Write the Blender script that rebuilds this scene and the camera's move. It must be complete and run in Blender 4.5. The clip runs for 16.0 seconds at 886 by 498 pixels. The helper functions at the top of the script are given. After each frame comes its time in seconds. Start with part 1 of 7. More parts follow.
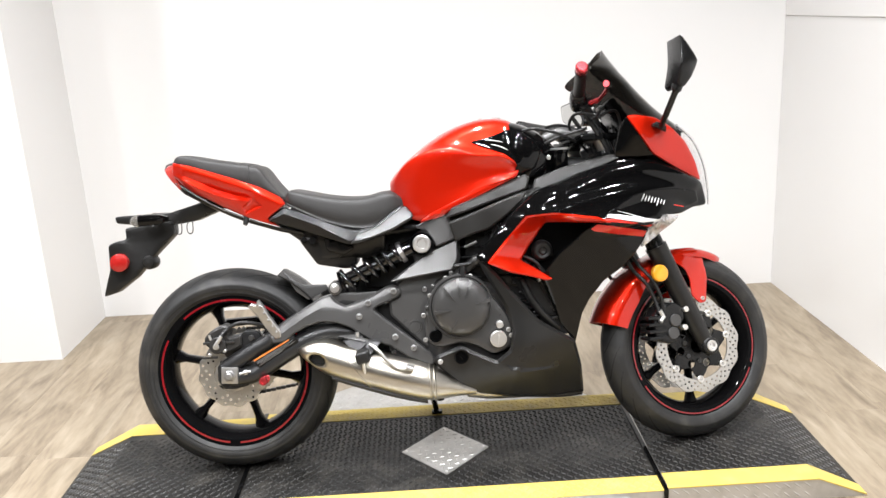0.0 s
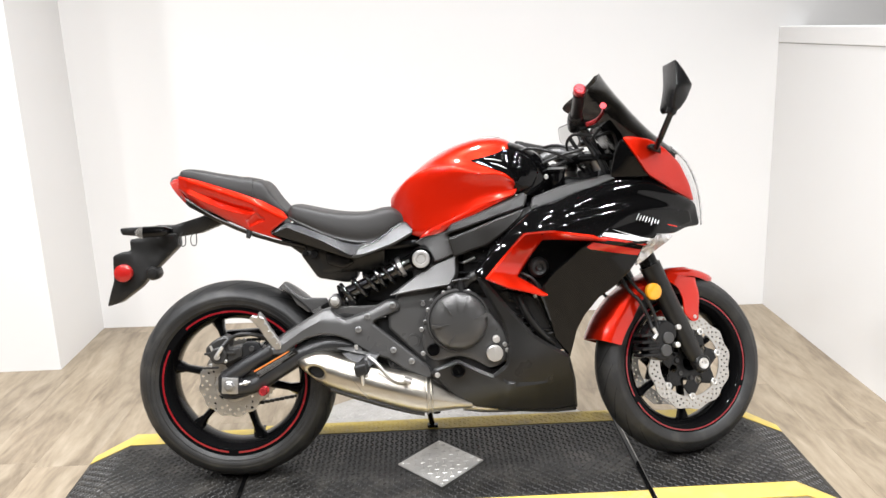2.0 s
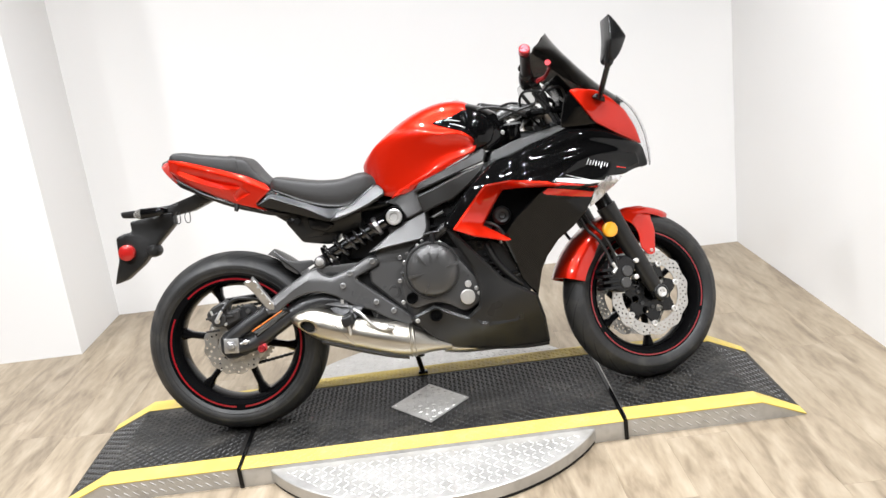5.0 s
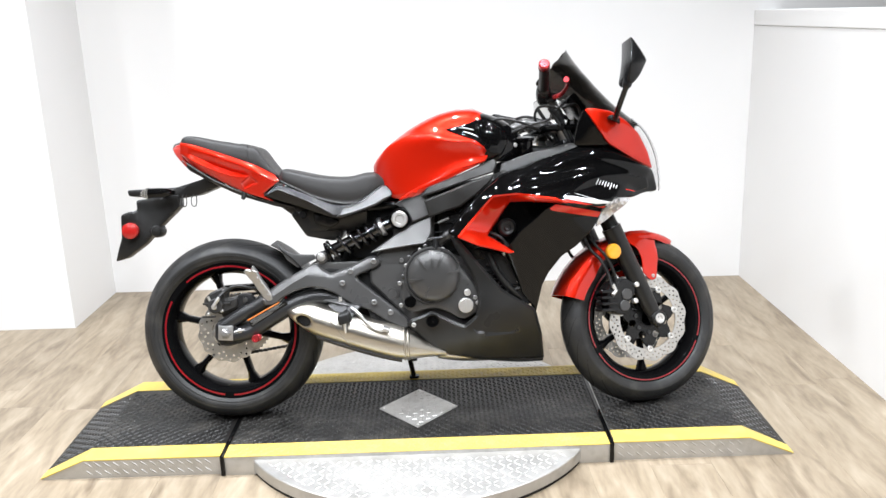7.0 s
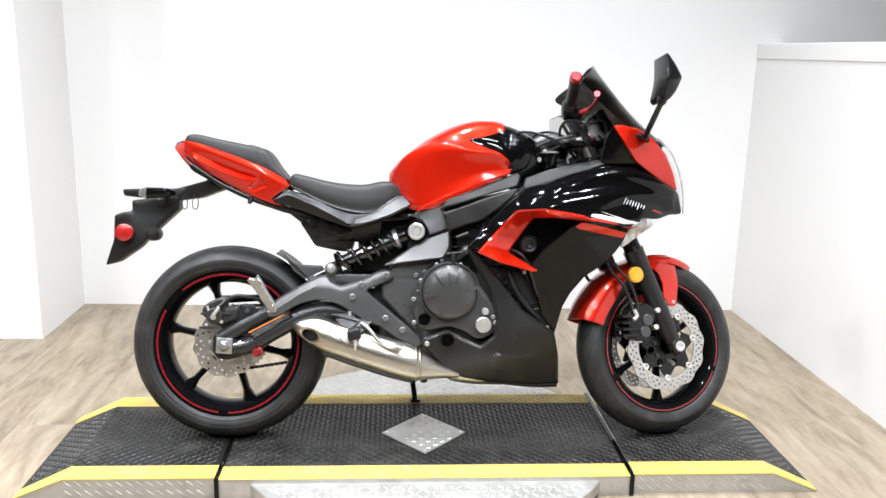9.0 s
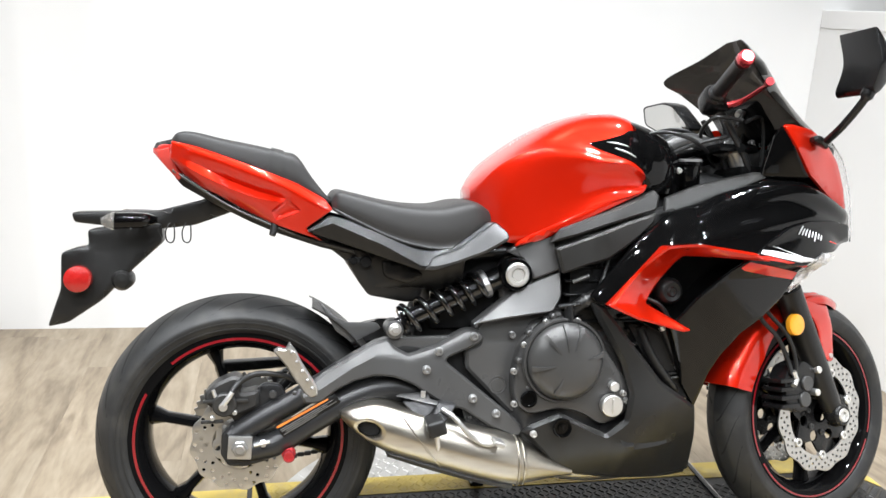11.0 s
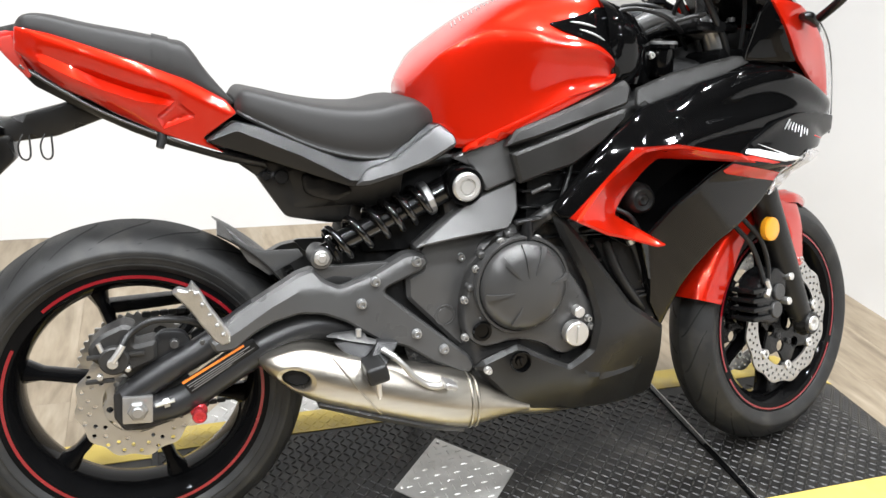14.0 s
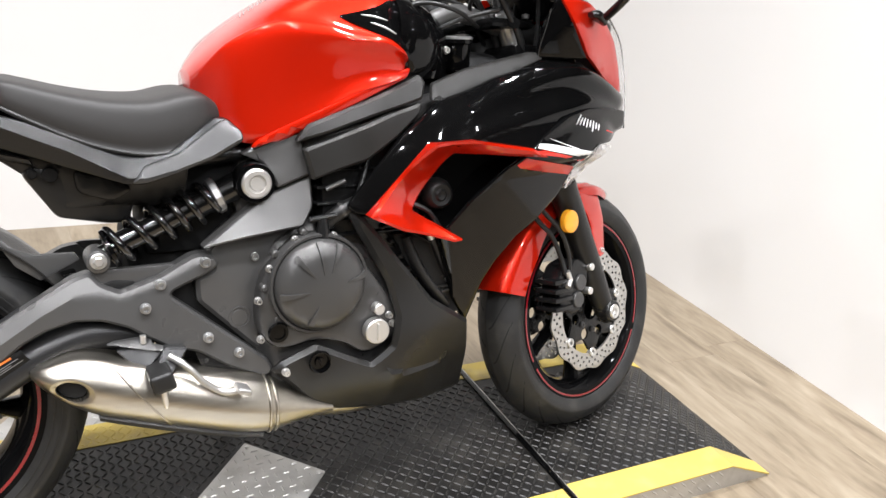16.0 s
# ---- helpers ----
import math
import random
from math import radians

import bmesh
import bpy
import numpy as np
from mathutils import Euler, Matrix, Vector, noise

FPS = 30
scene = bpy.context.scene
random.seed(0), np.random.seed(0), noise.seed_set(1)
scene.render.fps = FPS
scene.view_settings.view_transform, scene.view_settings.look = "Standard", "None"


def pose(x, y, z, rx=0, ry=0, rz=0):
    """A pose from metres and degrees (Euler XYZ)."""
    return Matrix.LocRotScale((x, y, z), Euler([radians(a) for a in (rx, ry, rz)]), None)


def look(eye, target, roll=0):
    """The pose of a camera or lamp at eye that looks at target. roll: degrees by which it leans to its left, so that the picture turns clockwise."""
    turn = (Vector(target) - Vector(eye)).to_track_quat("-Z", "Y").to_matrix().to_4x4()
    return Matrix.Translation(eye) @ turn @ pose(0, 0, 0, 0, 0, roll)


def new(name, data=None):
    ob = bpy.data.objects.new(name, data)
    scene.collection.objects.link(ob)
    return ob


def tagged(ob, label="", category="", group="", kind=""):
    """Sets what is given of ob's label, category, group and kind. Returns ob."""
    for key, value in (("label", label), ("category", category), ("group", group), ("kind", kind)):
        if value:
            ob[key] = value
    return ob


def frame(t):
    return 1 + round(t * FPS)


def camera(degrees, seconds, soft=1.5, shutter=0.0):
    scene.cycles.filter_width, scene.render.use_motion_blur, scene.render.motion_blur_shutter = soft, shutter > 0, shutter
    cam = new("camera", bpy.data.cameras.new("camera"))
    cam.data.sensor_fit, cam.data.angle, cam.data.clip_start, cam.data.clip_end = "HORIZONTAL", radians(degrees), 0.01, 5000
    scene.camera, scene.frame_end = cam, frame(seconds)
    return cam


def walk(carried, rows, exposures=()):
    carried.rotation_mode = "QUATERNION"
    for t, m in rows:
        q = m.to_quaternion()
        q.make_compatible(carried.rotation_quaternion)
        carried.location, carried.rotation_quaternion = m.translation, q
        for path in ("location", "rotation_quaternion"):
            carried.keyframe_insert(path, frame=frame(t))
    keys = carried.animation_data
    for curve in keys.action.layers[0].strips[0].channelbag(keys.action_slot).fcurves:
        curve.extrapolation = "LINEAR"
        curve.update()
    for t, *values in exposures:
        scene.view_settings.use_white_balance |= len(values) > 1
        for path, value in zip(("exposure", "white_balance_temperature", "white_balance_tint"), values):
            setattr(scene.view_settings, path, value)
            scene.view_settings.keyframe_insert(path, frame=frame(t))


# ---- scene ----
from mathutils import geometry

cam = camera(55.0, 16.0)
PATH = [
    (0, (0.604, -2.405, 1.383), (0.632, -0.482, 0.835), -3.1),
    (0.5, (0.606, -2.399, 1.381), (0.634, -0.477, 0.831), -2.9),
    (1, (0.602, -2.404, 1.388), (0.641, -0.478, 0.85), -2.6),
    (1.5, (0.601, -2.418, 1.385), (0.644, -0.487, 0.867), -1.9),
    (2, (0.589, -2.458, 1.387), (0.633, -0.523, 0.882), -2.1),
    (2.5, (0.585, -2.548, 1.374), (0.668, -0.608, 0.895), -3.7),
    (3, (0.629, -2.682, 1.385), (0.627, -0.744, 0.891), -3.8),
    (3.5, (0.673, -2.73, 1.376), (0.709, -0.792, 0.88), -6.8),
    (4, (0.69, -2.725, 1.36), (0.713, -0.793, 0.844), -7.8),
    (6.3, (0.723, -2.702, 1.373), (0.745, -0.782, 0.812), -5.0),
    (6.5, (0.714, -2.707, 1.357), (0.756, -0.784, 0.81), -4.8),
    (7, (0.704, -2.712, 1.36), (0.711, -0.783, 0.829), -1.9),
    (7.5, (0.693, -2.726, 1.35), (0.693, -0.792, 0.842), -2.2),
    (8, (0.673, -2.736, 1.309), (0.72, -0.807, 0.786), -1.2),
    (8.5, (0.635, -2.722, 1.288), (0.687, -0.779, 0.816), -0.4),
    (9, (0.495, -2.586, 1.271), (0.622, -0.642, 0.816), 1.3),
    (9.5, (0.32, -2.428, 1.261), (0.465, -0.495, 0.767), 1.2),
    (9.7, (0.27, -2.371, 1.248), (0.419, -0.44, 0.75), 1.8),
    (11.8, (0.045, -1.416, 1.287), (0.52, 0.404, 0.609), 3.4),
    (12, (0.056, -1.396, 1.285), (0.518, 0.408, 0.556), 3.7),
    (12.5, (0.064, -1.391, 1.243), (0.554, 0.368, 0.428), 3.6),
    (13, (0.063, -1.398, 1.25), (0.581, 0.372, 0.475), 4.3),
    (13.5, (0.059, -1.395, 1.247), (0.579, 0.368, 0.459), 4.2),
    (14, (0.081, -1.393, 1.244), (0.679, 0.333, 0.43), 3.8),
    (14.5, (0.1, -1.394, 1.242), (0.774, 0.3, 0.422), 4.1),
    (15, (0.117, -1.396, 1.246), (0.824, 0.285, 0.425), 3.7),
    (15.5, (0.129, -1.402, 1.242), (0.875, 0.265, 0.427), 3.7),
    (16, (0.196, -1.406, 1.249), (1.098, 0.189, 0.447), 6.8),
]
walk(cam, [(t, look(eye, target, roll)) for t, eye, target, roll in PATH], [(0.0, -0.01, 6680, 13), (2.0, -0.06, 6680, 13), (4.2, -0.13, 6680, 13), (6.3, -0.02, 6370, 12), (9.7, 0.01, 6370, 12), (11.8, 0.02, 6500, 10), (12.6, 0.0, 6500, 10), (14.0, -0.06, 6550, 11), (16.0, -0.13, 6680, 14)])

# ---- world, lamps, exposure ----
world = bpy.data.worlds.new("world")
world.use_nodes = True
scene.world = world
world.node_tree.nodes["Background"].inputs[0].default_value = (1.0, 0.98, 0.95, 1)
world.node_tree.nodes["Background"].inputs[1].default_value = 0.01
LAMP_W, ROOF = 32.0, 3.2


# ---- small helpers ----
def part(name, bm, material, parent, label="", smooth=True, angle=40):
    """One bmesh as one mesh object under a thing or a part."""
    me = bpy.data.meshes.new(name)
    bmesh.ops.recalc_face_normals(bm, faces=bm.faces)
    for f in bm.faces:
        f.smooth = smooth
    if smooth:
        lim = radians(angle)
        for e in bm.edges:
            if len(e.link_faces) == 2 and e.calc_face_angle(0) > lim:
                e.smooth = False
    bm.to_mesh(me)
    bm.free()
    me.materials.append(material)
    ob = new(name, me)
    ob.parent = parent
    if label:
        ob["label"] = label
    return ob


def thing(name, label, category, at=(0, 0, 0), group="", kind=""):
    ob = new(name)
    ob.location = at
    return tagged(ob, label, category, group, kind)


def fillet(pts, r, n=4):
    """Rounds the corners of a closed outline."""
    out, k = [], len(pts)
    P = [Vector(p) for p in pts]
    for i in range(k):
        a, b, c = P[i - 1], P[i], P[(i + 1) % k]
        la, lc = (a - b).length, (c - b).length
        p, q = b + (a - b) * min(r / la, 0.45), b + (c - b) * min(r / lc, 0.45)
        for j in range(n + 1):
            t = j / n
            out.append(p * (1 - t) ** 2 + b * 2 * t * (1 - t) + q * t * t)
    return out


def smooth_line(pts, n=8, closed=False):
    """Catmull-Rom through points of any dimension."""
    P = np.array(pts, float)
    k, out = len(P), []
    for i in range(k if closed else k - 1):
        if closed:
            a, b, c, d = P[i - 1], P[i], P[(i + 1) % k], P[(i + 2) % k]
        else:
            a, b, c, d = P[max(i - 1, 0)], P[i], P[i + 1], P[min(i + 2, k - 1)]
        for t in np.linspace(0, 1, n, endpoint=False):
            out.append(0.5 * (2 * b + (c - a) * t + (2 * a - 5 * b + 4 * c - d) * t**2 + (3 * b - a - 3 * c + d) * t**3))
    if not closed:
        out.append(P[-1])
    return [tuple(float(x) for x in p) for p in out]


def spread(points):
    """A smooth lateral field v(u, w) through a few (u, v, w) points."""
    P = np.array(points, float)
    uw, v, n = P[:, [0, 2]], P[:, 1], len(P)

    def basis(d2):
        return 0.5 * d2 * np.log(d2 + 1e-12)

    K = basis(((uw[:, None] - uw[None]) ** 2).sum(-1)) + 2e-4 * np.eye(n)
    Q = np.c_[np.ones(n), uw]
    sol = np.linalg.solve(np.block([[K, Q], [Q.T, np.zeros((3, 3))]]), np.r_[v, 0, 0, 0])

    def field(pts):
        p = np.asarray(pts, float).reshape(-1, 2)
        return basis(((p[:, None] - uw[None]) ** 2).sum(-1)) @ sol[:n] + np.c_[np.ones(len(p)), p] @ sol[n:]

    return field


def gentle(points):
    """A taut, gently bowed face fitted to a few (u, v, w) points."""
    P = np.array(points, float)

    def terms(u, w):
        return np.c_[np.ones(len(u)), u, w, u * w, u * u, w * w]

    sol = np.linalg.lstsq(terms(P[:, 0], P[:, 2]), P[:, 1], rcond=None)[0]

    def field(pts):
        p = np.asarray(pts, float).reshape(-1, 2)
        return terms(p[:, 0], p[:, 1]) @ sol

    return field


def boundary_distance(p, ring):
    a, b = ring, np.roll(ring, -1, 0)
    ab = b - a
    t = np.clip(((p[:, None] - a) * ab).sum(-1) / ((ab**2).sum(-1) + 1e-12), 0, 1)
    return np.sqrt((((a + t[..., None] * ab) - p[:, None]) ** 2).sum(-1)).min(1)


def within_ring(p, ring):
    a, b = ring, np.roll(ring, -1, 0)
    cond = (a[:, 1] > p[:, None, 1]) != (b[:, 1] > p[:, None, 1])
    xs = a[:, 0] + (p[:, None, 1] - a[:, 1]) / (b[:, 1] - a[:, 1] + 1e-12) * (b[:, 0] - a[:, 0])
    return ((p[:, None, 0] < xs) & cond).sum(1) % 2 == 1


def slab(outline, field, thick=0.012, r=0.006, res=0.02, corner=0.012, side=-1, holes=(), crisp=False, creases=()):
    """A curved panel: an outline in (u, w), bent by the lateral field, with rolled edges and a thickness towards the middle."""
    ring2 = []
    pts = fillet(outline, corner, 3) if corner else [Vector(p) for p in outline]
    for i, p in enumerate(pts):
        q = pts[(i + 1) % len(pts)]
        n = max(1, int((q - p).length / res))
        ring2 += [p.lerp(q, j / n) for j in range(n)]
    keep = [p for i, p in enumerate(ring2) if (p - ring2[i - 1]).length > 5e-4]
    ring = np.array([tuple(p) for p in keep])
    rings = [ring] + [np.array(h, float) for h in holes]
    lo, hi = ring.min(0), ring.max(0)
    gu, gw = np.meshgrid(np.arange(lo[0], hi[0], res), np.arange(lo[1], hi[1], res * 0.87))
    gu[1::2] += res / 2
    grid = np.c_[gu.ravel(), gw.ravel()]
    tang = np.roll(ring, -1, 0) - np.roll(ring, 1, 0)
    norm = np.c_[-tang[:, 1], tang[:, 0]] / (np.linalg.norm(tang, axis=1)[:, None] + 1e-9)
    extra, gap = [], []
    for d in (0.3 * r, r):
        for s in (1, -1):
            extra.append(ring + norm * d * s)
            gap.append(np.full(len(ring), 0.85 * d))
    gap.append(np.full(len(grid), max(1.35 * r, 0.45 * res)))
    cand, gap = np.concatenate(extra + [grid]), np.concatenate(gap)
    ok = within_ring(cand, ring)
    dist = np.min([boundary_distance(cand, q) for q in rings], axis=0)
    ok &= dist > gap
    for h in rings[1:]:
        ok &= ~within_ring(cand, h)
    folds, links = [], []
    for line in creases:
        line = np.array(line, float)
        step = np.r_[0, np.cumsum(np.linalg.norm(np.diff(line, axis=0), axis=1))]
        at = np.arange(0, step[-1], res * 0.6)
        dots = np.c_[np.interp(at, step, line[:, 0]), np.interp(at, step, line[:, 1])]
        inside = within_ring(dots, ring) & (boundary_distance(dots, ring) > 0.2 * r + 2e-4)
        for k in range(len(dots)):
            if inside[k]:
                folds.append(dots[k])
                if k and inside[k - 1]:
                    links.append((len(folds) - 2, len(folds) - 1))
    if folds:
        ok &= ((cand[:, None] - np.array(folds)[None]) ** 2).sum(-1).min(1) > (0.45 * res) ** 2
    if crisp:
        inset = np.flatnonzero(ok[: 4 * len(ring)])
        place = {int(k): len(folds) + n for n, k in enumerate(inset)}
        n0 = len(ring)
        for s in (2, 3):
            for k in range(n0):
                a, b = s * n0 + k, s * n0 + (k + 1) % n0
                if a in place and b in place:
                    links.append((place[a], place[b]))
    cand = cand[ok]
    base_at = sum(len(q) for q in rings)
    links = [(base_at + a, base_at + b) for a, b in links]
    verts = [Vector(p) for q in rings for p in q] + [Vector(p) for p in folds] + [Vector(p) for p in cand]
    faces, at = [], 0
    for q in rings:
        faces.append(list(range(at, at + len(q))))
        at += len(q)
    vs, _, tris, *_ = geometry.delaunay_2d_cdt(verts, links, faces, 2 if len(rings) > 1 else 1, 1e-5)
    P = np.array([tuple(v) for v in vs])
    d = np.min([boundary_distance(P, q) for q in rings], axis=0)
    base = field(P)
    roll = np.where(d < r, r - np.sqrt(np.maximum(r * r - (r - np.minimum(d, r)) ** 2, 0)), 0)
    if crisp:
        roll = np.maximum(0, r - d) * 1.05
    bm = bmesh.new()
    front = [bm.verts.new((p[0], b - side * e, p[1])) for p, b, e in zip(P, base, roll)]
    back = [bm.verts.new((p[0], b - side * max(thick, 1.1 * r), p[1])) for p, b in zip(P, base)]
    for t in tris:
        if len(set(t)) == 3:
            bm.faces.new([front[i] for i in t])
            bm.faces.new([back[i] for i in reversed(t)])
    n = len(front)
    bm.verts.index_update()
    for e in [e for e in bm.edges if len(e.link_faces) == 1]:
        i, j = e.verts[0].index, e.verts[1].index
        if i < n and j < n:
            bm.faces.new((e.verts[0], e.verts[1], back[j], back[i]))
    return bm


def uw_of(points):
    return [(p[0], p[2]) for p in points]


def flip(bm):
    """The same mesh on the other side of the bike."""
    b = bm.copy()
    for v in b.verts:
        v.co.y = -v.co.y
    bmesh.ops.reverse_faces(b, faces=b.faces)
    return b


def pair(name, bm, material, parent, label="", angle=40):
    other = flip(bm)
    first = part(name, bm, material, parent, label, angle=angle)
    part(name, other, material, parent, label, angle=angle)
    return first


def panel(points, inner=(), **kw):
    return slab(uw_of(points), spread(list(points) + list(inner)), **kw)


def flat(v):
    return lambda p: np.full(len(np.asarray(p).reshape(-1, 2)), v)


def tube(path, radius, seg=12, close=True):
    """A round tube along points; the radius may differ from point to point."""
    bm, rings = bmesh.new(), []
    P = [Vector(p) for p in path]
    R = radius if hasattr(radius, "__len__") else [radius] * len(P)
    up = None
    for i, p in enumerate(P):
        d = (P[min(i + 1, len(P) - 1)] - P[max(i - 1, 0)]).normalized()
        if up is None:
            up = d.orthogonal().normalized()
        up = (up - d * up.dot(d)).normalized()
        w = d.cross(up)
        rings.append([bm.verts.new(p + (up * math.cos(a) + w * math.sin(a)) * R[i]) for a in np.linspace(0, 2 * math.pi, seg, endpoint=False)])
    for a, b in zip(rings, rings[1:]):
        for j in range(seg):
            bm.faces.new((a[j], a[(j + 1) % seg], b[(j + 1) % seg], b[j]))
    if close:
        bm.faces.new(list(reversed(rings[0])))
        bm.faces.new(rings[-1])
    return bm


def revolve(profile, seg=64, axis="y", shut=False):
    """A profile of (radius, along) turned about an axis. shut: the profile is a closed loop."""
    bm, rings = bmesh.new(), []
    for a in np.linspace(0, 2 * math.pi, seg, endpoint=False):
        c, s = math.cos(a), math.sin(a)
        if axis == "y":
            rings.append([bm.verts.new((r * c, h, r * s)) for r, h in profile])
        else:
            rings.append([bm.verts.new((r * c, r * s, h)) for r, h in profile])
    n = len(profile)
    for i in range(seg):
        a, b = rings[i], rings[(i + 1) % seg]
        for j in range(n if shut else n - 1):
            k = (j + 1) % n
            bm.faces.new((a[j], a[k], b[k], b[j]))
    bmesh.ops.remove_doubles(bm, verts=bm.verts, dist=1e-5)
    return bm


def moved(bm, m):
    bmesh.ops.transform(bm, matrix=m, verts=bm.verts)
    return bm


def box(x0, x1, y0, y1, z0, z1, bevel=0.0, seg=2):
    bm = bmesh.new()
    bmesh.ops.create_cube(bm, size=1.0)
    for v in bm.verts:
        v.co = ((x0 + x1) / 2 + v.co.x * (x1 - x0), (y0 + y1) / 2 + v.co.y * (y1 - y0), (z0 + z1) / 2 + v.co.z * (z1 - z0))
    if bevel:
        bmesh.ops.bevel(bm, geom=list(bm.edges), offset=bevel, segments=seg, profile=0.6, affect="EDGES")
    return bm


def join(*bms):
    out = bmesh.new()
    for b in bms:
        me = bpy.data.meshes.new("tmp")
        b.to_mesh(me)
        out.from_mesh(me)
        bpy.data.meshes.remove(me)
        b.free()
    return out


def disc_cyl(u, v, w, r, depth, bevel=0.0015, seg=24):
    """A short round stud whose face looks to the bike's right side."""
    prof = [(0.0001, 0), (r - bevel, 0), (r, bevel), (r, depth), (0.0001, depth)]
    return moved(revolve(prof, seg), Matrix.Translation((u, v, w)))


def bolt(u, v, w, r=0.0085):
    """A socket head bolt seen from the right side."""
    prof = [(0.0001, 0.005), (r * 0.5, 0.005), (r * 0.52, 0.0), (r * 0.88, 0.0), (r, 0.0015), (r, 0.008), (r * 1.22, 0.0085), (r * 1.26, 0.013)]
    return moved(revolve(prof, 16), Matrix.Translation((u, v, w)))


def loft(rows, profile, n=36, ends=True, middle=None):
    """Rings along u. rows: u, half width, top, bottom, lateral middle. profile: (v, w) fractions from top centre down the right side."""
    R = np.array(smooth_line(rows, max(2, n // (len(rows) - 1))))
    half = [(-a, b) for a, b in profile]
    ring = half + [(-a, b) for a, b in reversed(half) if abs(a) > 1e-6]
    bm, rings = bmesh.new(), []
    for u, hw, top, bot, mid in R:
        rings.append([bm.verts.new((u, mid + a * hw, bot + b * (top - bot))) for a, b in ring])
    k = len(ring)
    for a, b in zip(rings, rings[1:]):
        for j in range(k):
            bm.faces.new((a[j], a[(j + 1) % k], b[(j + 1) % k], b[j]))
    if ends:
        bm.faces.new(list(reversed(rings[0])))
        bm.faces.new(rings[-1])
    return bm


def sheet(rows, thick):
    """A skin through rows of points (all of one length), given a thickness along its normals."""
    bm = bmesh.new()
    V = [[bm.verts.new(p) for p in row] for row in rows]
    for a, b in zip(V, V[1:]):
        for j in range(len(a) - 1):
            bm.faces.new((a[j], a[j + 1], b[j + 1], b[j]))
    bm.normal_update()
    bmesh.ops.solidify(bm, geom=list(bm.faces), thickness=thick)
    return bm


# ---- materials ----
def surface(name, base, rough=0.5, metal=0.0, coat=0.0, vary=0.12, scale=6.0, bump=0.0, grain=300.0, rvary=0.08, spec=0.4, stretch=(1, 1, 1), dirt=0.0, each=0.0, glow=0.0):
    """A node material: base colour with broad and fine variation, roughness variation and fine relief."""
    m = bpy.data.materials.new(name)
    m.use_nodes = True
    nt, L = m.node_tree, m.node_tree.links
    b = nt.nodes["Principled BSDF"]
    co = nt.nodes.new("ShaderNodeTexCoord")
    mp = nt.nodes.new("ShaderNodeMapping")
    mp.inputs["Scale"].default_value = stretch
    L.new(co.outputs["Object"], mp.inputs[0])
    broad, fine = nt.nodes.new("ShaderNodeTexNoise"), nt.nodes.new("ShaderNodeTexNoise")
    for node, s, d in ((broad, scale, 4), (fine, grain, 3)):
        node.inputs["Scale"].default_value = s
        node.inputs["Detail"].default_value = d
        L.new(mp.outputs[0], node.inputs["Vector"])
    mix = nt.nodes.new("ShaderNodeMix")
    mix.data_type = "RGBA"
    lo, hi = [c * (1 - vary) for c in base], [min(1, c * (1 + vary)) for c in base]
    mix.inputs[6].default_value, mix.inputs[7].default_value = (*lo, 1), (*hi, 1)
    L.new(broad.outputs[0], mix.inputs[0])
    out = mix.outputs[2]
    if each:
        info, hsv, mr = nt.nodes.new("ShaderNodeObjectInfo"), nt.nodes.new("ShaderNodeHueSaturation"), nt.nodes.new("ShaderNodeMapRange")
        mr.inputs[3].default_value, mr.inputs[4].default_value = 1 - each, 1 + each
        L.new(info.outputs["Random"], mr.inputs[0])
        L.new(mr.outputs[0], hsv.inputs["Value"])
        L.new(out, hsv.inputs["Color"])
        out = hsv.outputs[0]
    if dirt:
        n3, ramp, mx = nt.nodes.new("ShaderNodeTexNoise"), nt.nodes.new("ShaderNodeValToRGB"), nt.nodes.new("ShaderNodeMix")
        n3.inputs["Scale"].default_value = scale * 2.3
        n3.inputs["Detail"].default_value = 8
        L.new(co.outputs["Object"], n3.inputs["Vector"])
        ramp.color_ramp.elements[0].position, ramp.color_ramp.elements[1].position = 0.5, 0.72
        mx.data_type = "RGBA"
        L.new(n3.outputs[0], ramp.inputs[0])
        sc = nt.nodes.new("ShaderNodeMath")
        sc.operation = "MULTIPLY"
        sc.inputs[1].default_value = dirt
        L.new(ramp.outputs[0], sc.inputs[0])
        L.new(sc.outputs[0], mx.inputs[0])
        L.new(out, mx.inputs[6])
        mx.inputs[7].default_value = (0.22, 0.2, 0.17, 1)
        out = mx.outputs[2]
    L.new(out, b.inputs["Base Color"])
    mr2 = nt.nodes.new("ShaderNodeMapRange")
    mr2.inputs[3].default_value, mr2.inputs[4].default_value = max(0.02, rough - rvary), min(1, rough + rvary)
    L.new(broad.outputs[0], mr2.inputs[0])
    L.new(mr2.outputs[0], b.inputs["Roughness"])
    b.inputs["Metallic"].default_value = metal
    b.inputs["Specular IOR Level"].default_value = spec
    b.inputs["Coat Weight"].default_value = coat
    b.inputs["Coat Roughness"].default_value = 0.04
    if bump:
        bp = nt.nodes.new("ShaderNodeBump")
        bp.inputs["Strength"].default_value, bp.inputs["Distance"].default_value = bump, 0.001
        L.new(fine.outputs[0], bp.inputs["Height"])
        L.new(bp.outputs[0], b.inputs["Normal"])
    if glow:
        b.inputs["Emission Color"].default_value = (*base, 1)
        b.inputs["Emission Strength"].default_value = glow
    return m


